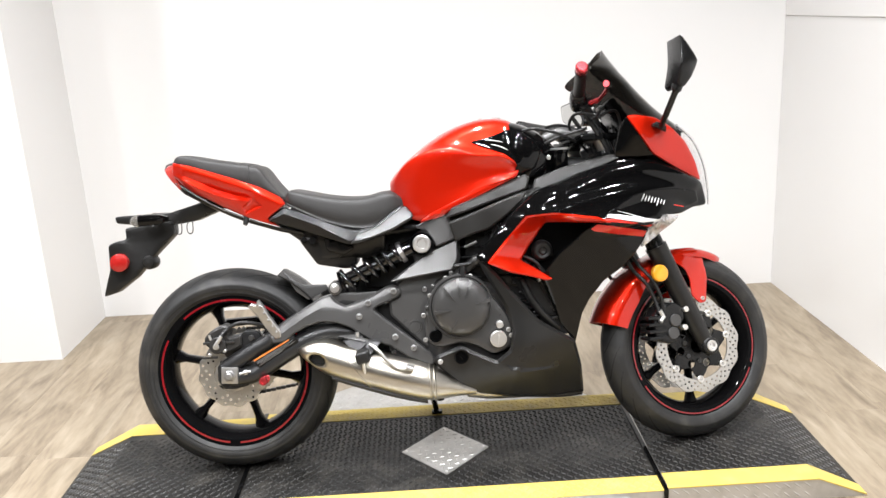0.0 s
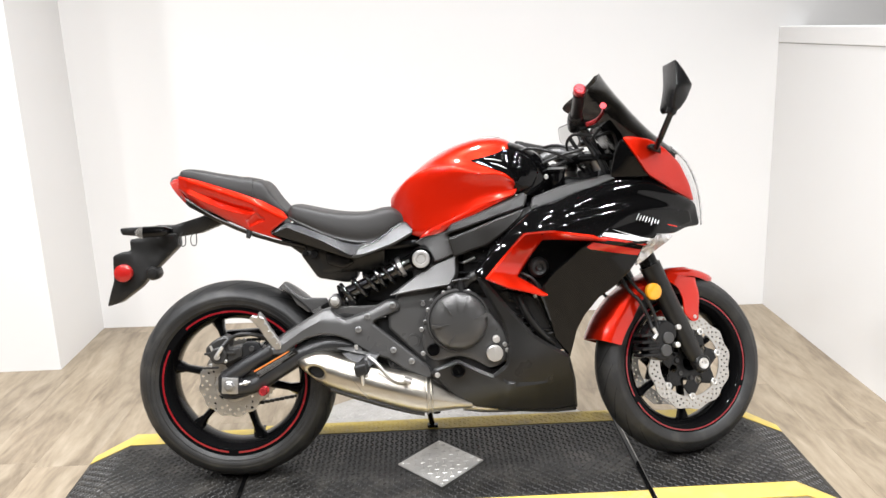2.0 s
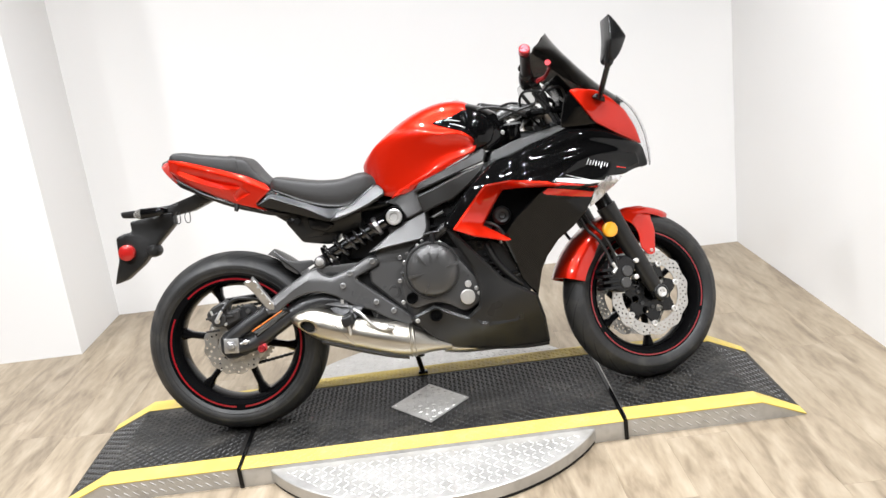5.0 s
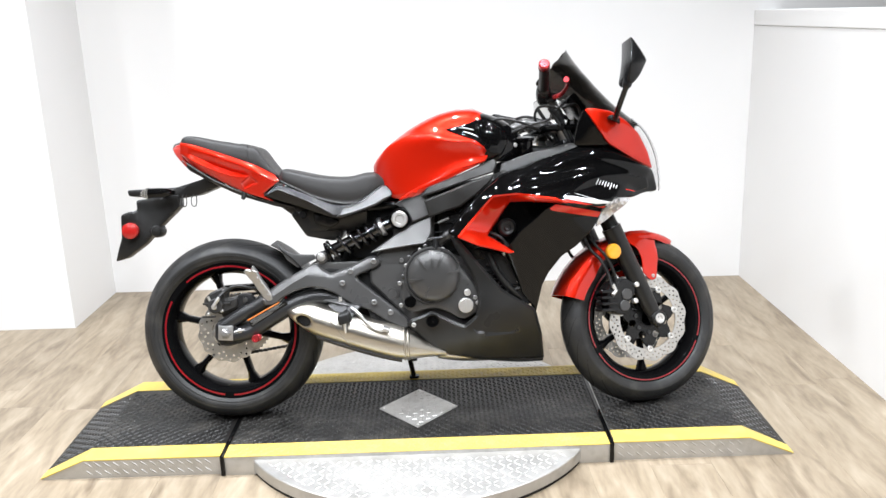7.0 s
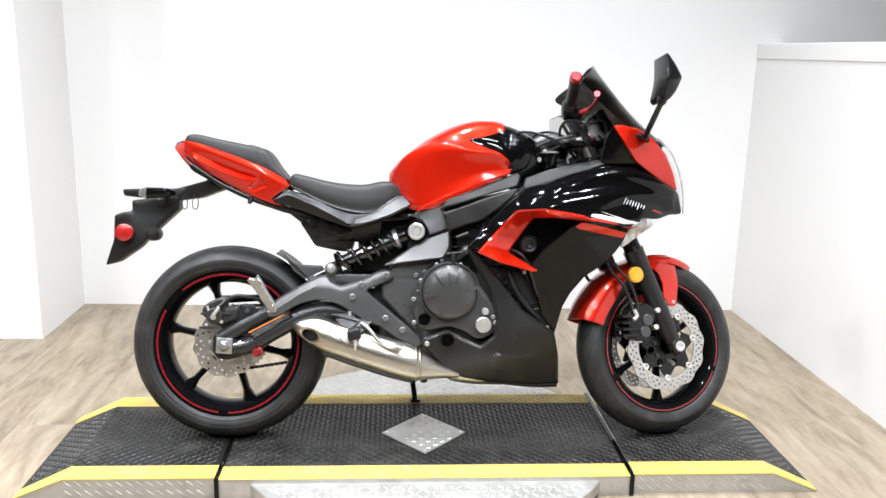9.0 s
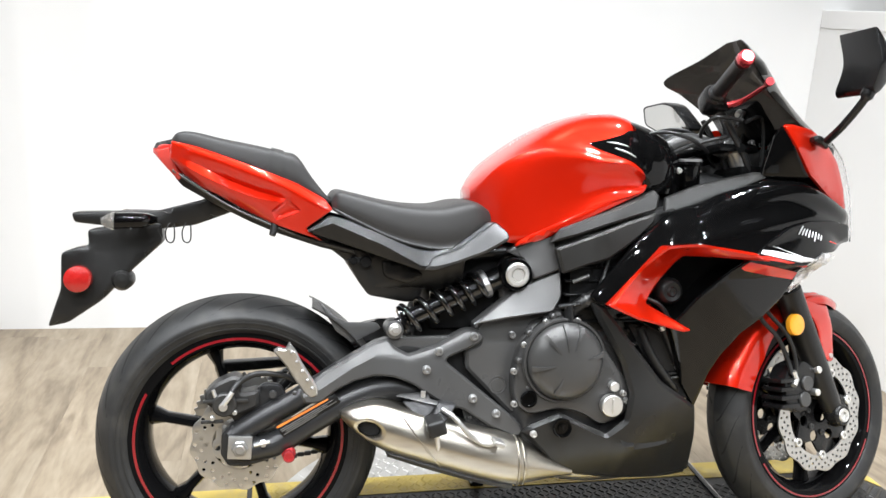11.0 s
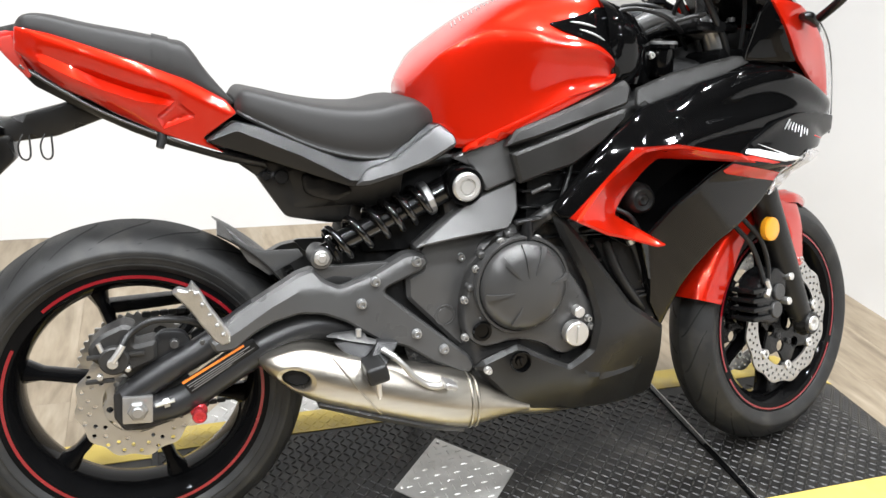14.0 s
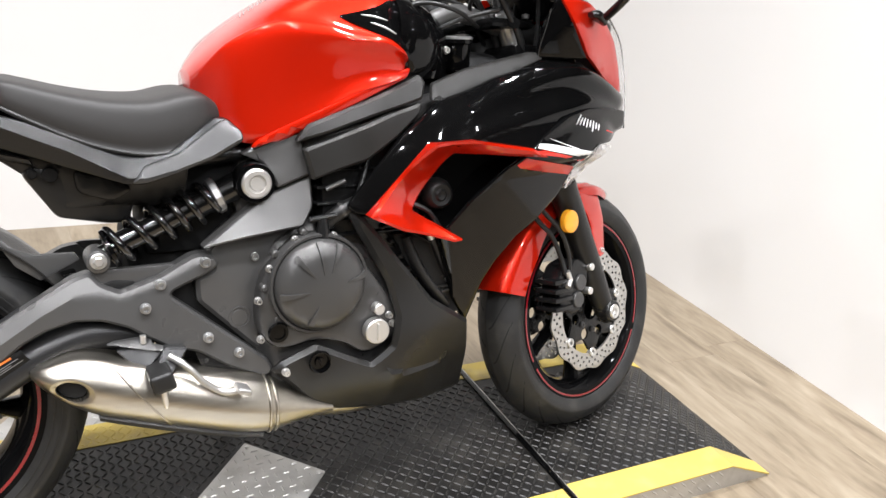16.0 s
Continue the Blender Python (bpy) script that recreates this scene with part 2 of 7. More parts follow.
def clear(name, tint, rough=0.02, ior=1.45, weight=1.0, bump=0.0, grain=300):
    m = surface(name, tint, rough, vary=0.03, rvary=0.01, bump=bump, grain=grain)
    b = m.node_tree.nodes["Principled BSDF"]
    b.inputs["Transmission Weight"].default_value = weight
    b.inputs["IOR"].default_value = ior
    return m


RED = surface("red_paint", (0.5, 0.012, 0.002), 0.34, 0.45, 1.0, 0.06, 3, 0.03, 900, 0.05, 0.06)
GLOSS = surface("black_gloss", (0.002, 0.002, 0.0021), 0.045, 0, 0.0, 0.2, 4, 0.0, 500, 0.03, 0.26)
SPRINGB = surface("black_spring_enamel", (0.003, 0.003, 0.0031), 0.14, 0, 0.6, 0.2, 30, 0.3, 120, 0.05, 0.5)
EBONY = surface("black_metallic_paint", (0.0035, 0.0035, 0.0036), 0.13, 0.1, 0.1, 0.15, 4, 0.0, 500, 0.04, 0.25)
SATIN = surface("black_satin_plastic", (0.007, 0.007, 0.0072), 0.25, 0, 0, 0.15, 5, 0.25, 900, 0.07, 0.32)
INNERB = surface("black_inner_plastic", (0.0028, 0.0028, 0.0029), 0.25, 0, 0, 0.2, 8, 0.2, 800, 0.06, 0.15)
TRIMB = surface("black_grained_trim", (0.0185, 0.018, 0.0172), 0.33, 0, 0, 0.15, 6, 0.4, 900, 0.06, 0.24)
MATTE = surface("black_matte_plastic", (0.0115, 0.0112, 0.0108), 0.3, 0, 0, 0.2, 4, 0.3, 1100, 0.07, 0.32)
FRAMEG = surface("dark_grey_frame_paint", (0.092, 0.091, 0.09), 0.29, 0.45, 0.0, 0.1, 6, 0.2, 1400, 0.05)
# Lighter copy of the satin black plastic, for light caught by one facet.
BAND_SHEEN = surface("satin_plastic_sheen", (0.05, 0.05, 0.0505), 0.33, 0.5, 0, 0.08, 9, 0.15, 900, 0.05)
ENGINE = surface("dark_engine_paint", (0.064, 0.063, 0.062), 0.29, 0.45, 0, 0.12, 9, 0.25, 900, 0.06)
RUBBER = surface("tyre_rubber", (0.012, 0.012, 0.012), 0.5, 0, 0, 0.3, 8, 0.35, 500, 0.1, 0.42, dirt=0.08)
SEATV = surface("black_seat_vinyl", (0.0235, 0.0224, 0.0218), 0.5, 0, 0, 0.12, 5, 0.25, 900, 0.06, 0.38)
STEEL = surface("brushed_stainless", (0.4, 0.375, 0.33), 0.33, 1, 0, 0.16, 12, 0.12, 500, 0.08, stretch=(1, 8, 8))
CHROME = surface("bright_zinc", (0.7, 0.69, 0.67), 0.38, 0.9, 0, 0.08, 20, 0.08, 600, 0.06)
CASTG = surface("worn_caliper_casting", (0.034, 0.033, 0.032), 0.42, 0.4, 0, 0.25, 22, 0.5, 300, 0.1)
BOLTG = surface("grey_bolt_steel", (0.42, 0.42, 0.42), 0.36, 0.9, 0, 0.1, 20, 0.1, 600, 0.06)
ALU = surface("worn_aluminium", (0.44, 0.432, 0.42), 0.4, 0.9, 0, 0.25, 22, 0.5, 260, 0.1)
DISC = surface("brake_steel", (0.52, 0.51, 0.49), 0.33, 0.95, 0, 0.12, 30, 0.1, 700, 0.06)
WHEELB = surface("black_wheel_paint", (0.0035, 0.0035, 0.0037), 0.07, 0, 0.0, 0.2, 10, 0.03, 700, 0.03, 0.06)
TAPE_R = surface("red_rim_tape", (0.18, 0.006, 0.01), 0.25, 0, 0.8, 0.3, 30)
ANOD = surface("red_anodised", (0.62, 0.06, 0.07), 0.25, 0.8, 0, 0.08, 30)
HOSE = surface("black_hose", (0.0085, 0.0084, 0.0083), 0.42, 0, 0, 0.15, 20)
WHITE = surface("white_graphic", (0.75, 0.75, 0.75), 0.3, 0, 0.4, 0.04, 20)
SILVER = surface("silver_graphic", (0.5, 0.5, 0.5), 0.3, 0.3, 0.4, 0.04, 20)
MARKG = surface("grey_graphic", (0.2, 0.2, 0.2), 0.3, 0.2, 0.4, 0.06, 20)
DECAL_R = surface("red_graphic", (0.62, 0.022, 0.014), 0.25, 0, 0.6, 0.05, 10)
ORANGE = surface("orange_label", (0.85, 0.27, 0.04), 0.4, 0, 0, 0.05, 30)
AMBER = surface("amber_reflector", (0.85, 0.36, 0.02), 0.18, 0, 0.6, 0.1, 120, 0.6, 260)
REDREF = surface("red_reflector", (0.32, 0.012, 0.01), 0.16, 0, 0.6, 0.2, 120, 0.8, 200)
TAILRED = surface("tail_lamp_red", (0.55, 0.02, 0.015), 0.1, 0, 1.0, 0.06, 20)
SMOKELENS = clear("smoky_indicator_lens", (0.6, 0.57, 0.52), 0.04, 1.4, 0.85, 0.5, 160)
TAILPINK = clear("tail_lens_edge", (0.75, 0.09, 0.07), 0.1, 1.4, 0.5, 0.3, 160)
SMOKE = clear("smoked_screen", (0.035, 0.031, 0.027), 0.03, 1.25, 0.95)
LENS = clear("clear_lamp_lens", (0.96, 0.96, 0.97), 0.03, 1.3, 0.95, 0.15, 140)
CRYSTAL = surface("faceted_reflector", (0.85, 0.85, 0.86), 0.22, 0.55, 0, 0.1, 60, 1.0, 110, 0.05)
REFLECTOR = surface("lamp_reflector", (0.8, 0.8, 0.8), 0.12, 1, 0, 0.03, 20)
GLASS = surface("mirror_glass", (0.6, 0.6, 0.59), 0.03, 1, 0, 0.03, 5, rvary=0.005)
# Near-black; in gaps, grooves and the outlet it stands in for shade.
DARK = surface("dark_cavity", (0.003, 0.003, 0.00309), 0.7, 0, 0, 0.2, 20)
MAT_RUB = surface("black_tread_rubber", (0.0078, 0.0073, 0.0067), 0.42, 0, 0, 0.35, 5, 0.25, 400, 0.12, 0.33, dirt=0.13)
MAT_BAR = surface("worn_tread_rubber", (0.013, 0.0125, 0.0118), 0.38, 0, 0, 0.35, 6, 0.2, 400, 0.1, 0.4, dirt=0.13)
YELLOW = surface("yellow_safety_tape", (0.5, 0.37, 0.08), 0.45, 0, 0, 0.12, 7, 0.2, 300, 0.06, dirt=0.36)
CHECKER = surface("aluminium_checker_plate", (0.48, 0.47, 0.45), 0.46, 0.75, 0, 0.22, 14, 0.3, 300, 0.12, dirt=0.25)
WALLP = surface("white_wall_paint", (0.74, 0.732, 0.72), 0.6, 0, 0, 0.03, 1.2, 0.15, 250, 0.05)
WALLD = surface("grey_showroom_paint", (0.15, 0.15, 0.15), 0.6, 0, 0, 0.06, 1.2, 0.15, 250, 0.05)
WALLG = surface("grey_wall_paint", (0.5, 0.5, 0.46), 0.6, 0, 0, 0.04, 1.2, 0.15, 250, 0.05)
CEIL = surface("dark_grey_ceiling", (0.12, 0.12, 0.12), 0.8, 0, 0, 0.03, 2, 0.2, 200)
LAMPBODY = surface("white_lamp_housing", (0.8, 0.8, 0.8), 0.4, 0, 0, 0.03, 10)


def wood():
    """Light oak laminate: each plank its own shade and grain."""
    m = bpy.data.materials.new("oak_laminate")
    m.use_nodes = True
    nt, L = m.node_tree, m.node_tree.links
    b = nt.nodes["Principled BSDF"]
    co, info = nt.nodes.new("ShaderNodeTexCoord"), nt.nodes.new("ShaderNodeObjectInfo")
    shift, off = nt.nodes.new("ShaderNodeVectorMath"), nt.nodes.new("ShaderNodeVectorMath")
    off.operation = "SCALE"
    off.inputs[0].default_value = (7.1, 3.3, 1.7)
    L.new(info.outputs["Random"], off.inputs["Scale"])
    geo = nt.nodes.new("ShaderNodeNewGeometry")
    L.new(geo.outputs["Position"], shift.inputs[0])
    L.new(off.outputs[0], shift.inputs[1])
    mp = nt.nodes.new("ShaderNodeMapping")
    mp.inputs["Scale"].default_value = (1, 0.2, 1)
    L.new(shift.outputs[0], mp.inputs[0])
    n1, n2, n3 = (nt.nodes.new("ShaderNodeTexNoise") for _ in range(3))
    for n, s, d in ((n1, 13, 4), (n2, 70, 5), (n3, 260, 2)):
        n.inputs["Scale"].default_value, n.inputs["Detail"].default_value = s, d
        L.new(mp.outputs[0], n.inputs["Vector"])
    n1.inputs["Distortion"].default_value = 1.2
    ramp = nt.nodes.new("ShaderNodeValToRGB")
    ramp.color_ramp.elements[0].position, ramp.color_ramp.elements[0].color = 0.3, (0.118, 0.088, 0.058, 1)
    ramp.color_ramp.elements[1].position, ramp.color_ramp.elements[1].color = 0.72, (0.325, 0.271, 0.2, 1)
    mid = ramp.color_ramp.elements.new(0.5)
    mid.color = (0.23, 0.183, 0.126, 1)
    add = nt.nodes.new("ShaderNodeMix")
    add.inputs[0].default_value = 0.28
    L.new(n1.outputs[0], add.inputs[2])
    L.new(n2.outputs[0], add.inputs[3])
    L.new(add.outputs[0], ramp.inputs[0])
    hsv, mr = nt.nodes.new("ShaderNodeHueSaturation"), nt.nodes.new("ShaderNodeMapRange")
    mr.inputs[3].default_value, mr.inputs[4].default_value = 0.91, 1.07
    L.new(info.outputs["Random"], mr.inputs[0])
    L.new(mr.outputs[0], hsv.inputs["Value"])
    L.new(ramp.outputs[0], hsv.inputs["Color"])
    L.new(hsv.outputs[0], b.inputs["Base Color"])
    b.inputs["Roughness"].default_value = 0.42
    bp = nt.nodes.new("ShaderNodeBump")
    bp.inputs["Strength"].default_value, bp.inputs["Distance"].default_value = 0.12, 0.001
    L.new(n3.outputs[0], bp.inputs["Height"])
    L.new(bp.outputs[0], b.inputs["Normal"])
    return m


OAK = wood()
GLOW = surface("lamp_glow", (1.0, 0.96, 0.9), 0.5, glow=6.0)

# ---- the room ----
BACK_L, BACK_R, RIGHT, LEFT_X, LEFT_Y = 1.585, 1.515, 2.256, -1.015, 1.055


def structure(name, bm, material, label, category="wall"):
    ob = part(name, bm, material, None, smooth=False)
    return tagged(ob, label, category, kind="structure")


def prism(outline, z0, z1):
    bm = bmesh.new()
    lo, hi = [bm.verts.new((x, y, z0)) for x, y in outline], [bm.verts.new((x, y, z1)) for x, y in outline]
    k = len(lo)
    bm.faces.new(list(reversed(lo)))
    bm.faces.new(hi)
    for i in range(k):
        bm.faces.new((lo[i], lo[(i + 1) % k], hi[(i + 1) % k], hi[i]))
    return bm


structure("wall_back", prism([(LEFT_X, BACK_L), (5.4, BACK_R - 0.07), (5.4, 1.75), (LEFT_X, 1.75)], 0, ROOF), WALLP, "smooth white painted back wall of the photo booth")
structure("wall_left", prism([(-5.2, LEFT_Y + 0.03), (LEFT_X, LEFT_Y), (LEFT_X, 1.75), (-5.2, 1.75)], 0, ROOF), WALLP, "white painted wall block that juts out beside the booth")
structure("wall_right", prism([(RIGHT, -4.6), (RIGHT + 0.11, -4.6), (RIGHT + 0.11, BACK_R - 0.003), (RIGHT, BACK_R - 0.003)], 0, 1.262), WALLP, "white painted half wall along the booth")
structure("wall_far", prism([(5.4, -7.6), (5.5, -7.6), (5.5, 1.75), (5.4, 1.75)], 0, ROOF), WALLG, "grey wall beyond the half wall")
structure("wall_front", prism([(-5.2, -7.72), (5.5, -7.72), (5.5, -7.6), (-5.2, -7.6)], 0, ROOF), WALLD, "plain dark grey wall closing the room")
structure("wall_side", prism([(-5.32, -7.72), (-5.2, -7.72), (-5.2, 1.75), (-5.32, 1.75)], 0, ROOF), WALLP, "plain white wall closing the room")
structure("ceiling", prism([(-5.32, -7.72), (5.5, -7.72), (5.5, 1.75), (-5.32, 1.75)], ROOF, ROOF + 0.1), CEIL, "plain grey ceiling", "ceiling")
cap = structure("trim", box(RIGHT - 0.003, RIGHT + 0.113, -4.6, BACK_R - 0.004, 1.263, 1.335, 0.004), WALLP, "white cap board on top of the half wall", "trim")

# ceiling lamps in rows
for ly in (-3.4, -2.2, -1.0, 0.2):
    for lx in (-1.8, -0.57, 0.66, 1.9):
        lamp = thing("ceiling_light", "round white recessed ceiling lamp, switched on", "lamp", (lx, ly, ROOF), "ceiling lamps")
        part("housing", revolve([(0.06, 0.0), (0.085, 0.0), (0.085, -0.012), (0.075, -0.02), (0.06, -0.02), (0.06, 0.0)], 28, "z"), LAMPBODY, lamp)
        part("diffuser", revolve([(0.0001, -0.006), (0.058, -0.006), (0.058, -0.002), (0.0001, -0.002)], 28, "z"), GLOW, lamp)
        light = bpy.data.lights.new("ceiling_lamp", "AREA")
        light.shape, light.size, light.energy, light.color = "DISK", 0.11, LAMP_W, (0.925, 0.968, 1.0)
        light.spread = radians(134)
        lo = new("ceiling_lamp", light)
        lo.location = (lx, ly, ROOF - 0.024)

# ---- the display platform ----
PLAT, CX, NEAR, FAR = 0.064, 0.612, -0.339, 0.273
SEAM_L, SEAM_R = 0.008, 1.216


def deck_bars(x0, x1, y0, y1, height, pitch, length, width, keep=None, slope=None, turn=45, swing=90):
    """Raised lozenge bars of a tread plate, alternately turned."""
    verts, faces = [], []
    rows, cols = int((y1 - y0) / pitch), int((x1 - x0) / pitch)
    for i in range(cols):
        for j in range(rows):
            x, y = x0 + (i + 0.5) * pitch, y0 + (j + 0.5) * pitch
            if keep and not keep(x, y):
                continue
            a = radians(turn if (i + j) % 2 else turn - swing)
            c, s = math.cos(a), math.sin(a)
            at = len(verts)
            for l, w, h in ((-1, 0, 0), (-0.55, -1, 0), (0.55, -1, 0), (1, 0, 0), (0.55, 1, 0), (-0.55, 1, 0), (-0.5, 0, 1), (0.5, 0, 1)):
                px, py = l * length / 2, w * width / 2
                gx, gy = x + px * c - py * s, y + px * s + py * c
                z = (slope(gx) if slope else 0.0) + (height if h else -0.0004)
                verts.append((gx, gy, z))
            for f in ((0, 1, 6), (1, 2, 7, 6), (2, 3, 7), (3, 4, 7), (4, 5, 6, 7), (5, 0, 6)):
                faces.append([at + k for k in f])
    me = bpy.data.meshes.new("bars")
    me.from_pydata(verts, [], faces)
    bm = bmesh.new()
    bm.from_mesh(me)
    bpy.data.meshes.remove(me)
    return bm


def bars_part(name, bm, material, parent, z=0.0):
    ob = part(name, bm, material, parent, smooth=False)
    ob.location.z = z
    ob["kind"] = "stuff"
    return ob


TAPE = 0.078
centre = thing("display_platform", "black tread-plate platform with yellow taped edges under the motorcycle", "platform", (0, 0, 0))
part("deck", box(SEAM_L + 0.006, SEAM_R - 0.006, NEAR + 0.0125, FAR - 0.0125, 0.05, PLAT - 0.0015, 0.001), MAT_RUB, centre)
DIA = (0.612, -0.041, 0.135, 0.147)


def off_diamond(x, y):
    return abs(x - DIA[0]) / DIA[2] + abs(y - DIA[1]) / DIA[3] > 1.06


bars_part("tread", deck_bars(SEAM_L + 0.01, SEAM_R - 0.01, NEAR + TAPE + 0.002, FAR - TAPE, 0.0022, 0.0165, 0.021, 0.0058, off_diamond), MAT_BAR, centre, PLAT - 0.0015)
for y0, y1 in ((NEAR - 0.001, NEAR + TAPE), (FAR - TAPE, FAR + 0.001)):
    tape = part("edge_tape", box(SEAM_L + 0.006, SEAM_R - 0.006, y0, y1, PLAT - 0.0017, PLAT + 0.0003), YELLOW, centre, "yellow safety tape")
    bars_part("tread", deck_bars(SEAM_L + 0.01, SEAM_R - 0.01, y0 + 0.004, y1 - 0.002, 0.0014, 0.0165, 0.021, 0.0058), YELLOW, centre, PLAT + 0.0003)
part("side_plate", box(SEAM_L + 0.006, SEAM_R - 0.006, NEAR + 0.001, NEAR + 0.012, 0, PLAT - 0.002, 0.001), CHECKER, centre, "aluminium side plate")
part("side_plate", box(SEAM_L + 0.006, SEAM_R - 0.006, FAR - 0.012, FAR - 0.001, 0, PLAT - 0.002, 0.001), CHECKER, centre, "aluminium side plate")
dm = slab([(DIA[0] - DIA[2], DIA[1]), (DIA[0], DIA[1] - DIA[3]), (DIA[0] + DIA[2], DIA[1]), (DIA[0], DIA[1] + DIA[3])], flat(0), 0.003, 0.001, 0.03, 0.004)
for v in dm.verts:
    v.co = (v.co.x, v.co.z, -v.co.y)
dia = part("diamond_plate", moved(dm, Matrix.Translation((0, 0, PLAT + 0.002))), CHECKER, centre, "aluminium checker diamond held by screws")
inlet = deck_bars(DIA[0] - DIA[2], DIA[0] + DIA[2], DIA[1] - DIA[3], DIA[1] + DIA[3], 0.0016, 0.0225, 0.019, 0.0045, lambda x, y: abs(x - DIA[0]) / DIA[2] + abs(y - DIA[1]) / DIA[3] < 0.9, None, 5)
bars_part("tread", inlet, CHECKER, dia, PLAT + 0.0022)
for sx, sy in ((-0.88, 0), (0.88, 0), (0, -0.88), (0, 0.88)):
    part("screw", revolve([(0.0001, 0.0035), (0.003, 0.0035), (0.0045, 0.002), (0.005, 0)], 12, "z"), CHROME, dia).location = (DIA[0] + sx * DIA[2], DIA[1] + sy * DIA[3], PLAT + 0.002)

for side, seam, bend, tip in ((-1, SEAM_L, -0.425, -0.565), (1, SEAM_R, 1.648, 1.787)):
    ramp = thing("platform_ramp", "black tread-plate end ramp with yellow taped edges and aluminium side", "ramp", (0, 0, 0), "platform end ramps")
    x_in = seam + side * 0.006
    n0, f0, f1 = -0.329, 0.255, 0.218

    def height(x, bend=bend, tip=tip):
        k = (x - bend) / (tip - bend)
        return PLAT - 0.0015 - max(0.0, k) * (PLAT - 0.006)

    def plate(ya, yb, yc, yd, lift, sink):
        """A bent sheet: flat to the bend, then down to the floor; near and far edge at seam and tip."""
        bm = bmesh.new()
        tops = [(x_in, ya, yb), (bend, ya, yb), (tip, yc, yd)]
        up = [[bm.verts.new((x, y, height(x) + lift)) for y in (p, q)] for x, p, q in tops]
        dn = [[bm.verts.new((x, y, max(0.0005, height(x) - sink))) for y in (p, q)] for x, p, q in tops]
        for i in range(2):
            bm.faces.new((up[i][0], up[i + 1][0], up[i + 1][1], up[i][1]))
            bm.faces.new((dn[i][1], dn[i + 1][1], dn[i + 1][0], dn[i][0]))
            for j in (0, 1):
                bm.faces.new((up[i][j], dn[i][j], dn[i + 1][j], up[i + 1][j]))
        bm.faces.new((up[0][0], up[0][1], dn[0][1], dn[0][0]))
        bm.faces.new((up[2][1], up[2][0], dn[2][0], dn[2][1]))
        return bm

    part("deck", plate(n0 + 0.0125, f0 - 0.0145, n0 + 0.0125, f1 - 0.0145, 0, 0.012), MAT_RUB, ramp, smooth=False)
    xa, xb = sorted((x_in + side * 0.004, tip - side * 0.01))
    bars_part("tread", deck_bars(xa, xb, n0 + TAPE + 0.002, f1 - 0.06, 0.0022, 0.0165, 0.021, 0.0058, None, height), MAT_BAR, ramp)
    part("edge_tape", plate(n0, n0 + TAPE, n0, n0 + 0.05, 0.0016, 0.002), YELLOW, ramp, "yellow safety tape", smooth=False)
    part("edge_tape", plate(f0 - TAPE, f0, f1 - 0.05, f1, 0.0016, 0.002), YELLOW, ramp, "yellow safety tape", smooth=False)
    for y in (n0 + 0.002, f0 - 0.014):
        bm = bmesh.new()
        y2 = y if y < 0 else f1 - 0.014
        prof = [(x_in, y, 0.0), (tip, y2, 0.0), (bend, y, PLAT - 0.0022), (x_in, y, PLAT - 0.0022)]
        a = [bm.verts.new(p) for p in prof]
        b = [bm.verts.new((p[0], p[1] + 0.01, p[2])) for p in prof]
        bm.faces.new(a)
        bm.faces.new(list(reversed(b)))
        for i in range(4):
            bm.faces.new((a[i], a[(i + 1) % 4], b[(i + 1) % 4], b[i]))
        sp = part("side_plate", bm, CHECKER, ramp, "aluminium checker side plate", smooth=False)
        if y < 0:
            lo_x, hi_x = sorted((x_in + side * 0.01, bend))
            bars = deck_bars(lo_x, hi_x, 0.004, PLAT - 0.002, 0.0013, 0.0285, 0.029, 0.005, None, None, -38, 0)
            ob = bars_part("tread", moved(bars, Matrix.Translation((0, y - 0.0002, 0)) @ Matrix.Rotation(radians(90), 4, "X")), CHECKER, sp)
    seam_bar = part("seam_strip", box(seam - 0.0065, seam + 0.0065, NEAR - 0.004, FAR + 0.004, 0.0, PLAT + 0.0035, 0.0025), GLOSS, ramp, "black joint strip")
    if side > 0:
        part("joint_edge", box(seam + 0.0068, seam + 0.009, NEAR + 0.02, FAR - 0.01, PLAT - 0.004, PLAT + 0.003, 0.001), DISC, ramp, "bare metal joint edge")
chips = bmesh.new()
for k in range(26):
    cx, cy, cr = 0.10 + 0.27 * ((k * 0.618) % 1) ** 1.3, -0.235 + 0.12 * ((k * 0.414) % 1), 0.0012 + 0.0022 * ((k * 0.732) % 1) ** 3
    ring_ = [chips.verts.new((cx + cr * (1 + 0.5 * math.sin(3 * a + k)) * math.cos(a), cy + cr * math.sin(a), PLAT + 0.0012)) for a in np.linspace(0, 2 * math.pi, 7, endpoint=False)]
    chips.faces.new(ring_)
bmesh.ops.solidify(chips, geom=list(chips.faces), thickness=0.0008)
part("paint_flecks", chips, WALLP, centre, "small pale flecks on the tread")["kind"] = "stuff"

disc = thing("turntable", "round aluminium checker-plate turntable under the platform", "turntable", (CX, -0.015, 0))
DR = 0.602
part("top_plate", revolve([(0.0001, 0.05), (DR - 0.003, 0.05), (DR, 0.047), (DR, 0.012), (0.0001, 0.012)], 96, "z"), CHECKER, disc)
part("base_ring", revolve([(DR - 0.03, 0.013), (DR - 0.004, 0.013), (DR - 0.004, 0.0), (DR - 0.03, 0.0)], 96, "z"), DARK, disc)
for y0, y1 in ((-DR, NEAR + 0.012), (FAR + 0.03, DR)):
    bars = deck_bars(-DR, DR, y0, y1, 0.0017, 0.0235, 0.026, 0.0062, lambda x, y: x * x + y * y < (DR - 0.02) ** 2)
    bars_part("tread", bars, CHECKER, disc, 0.05)


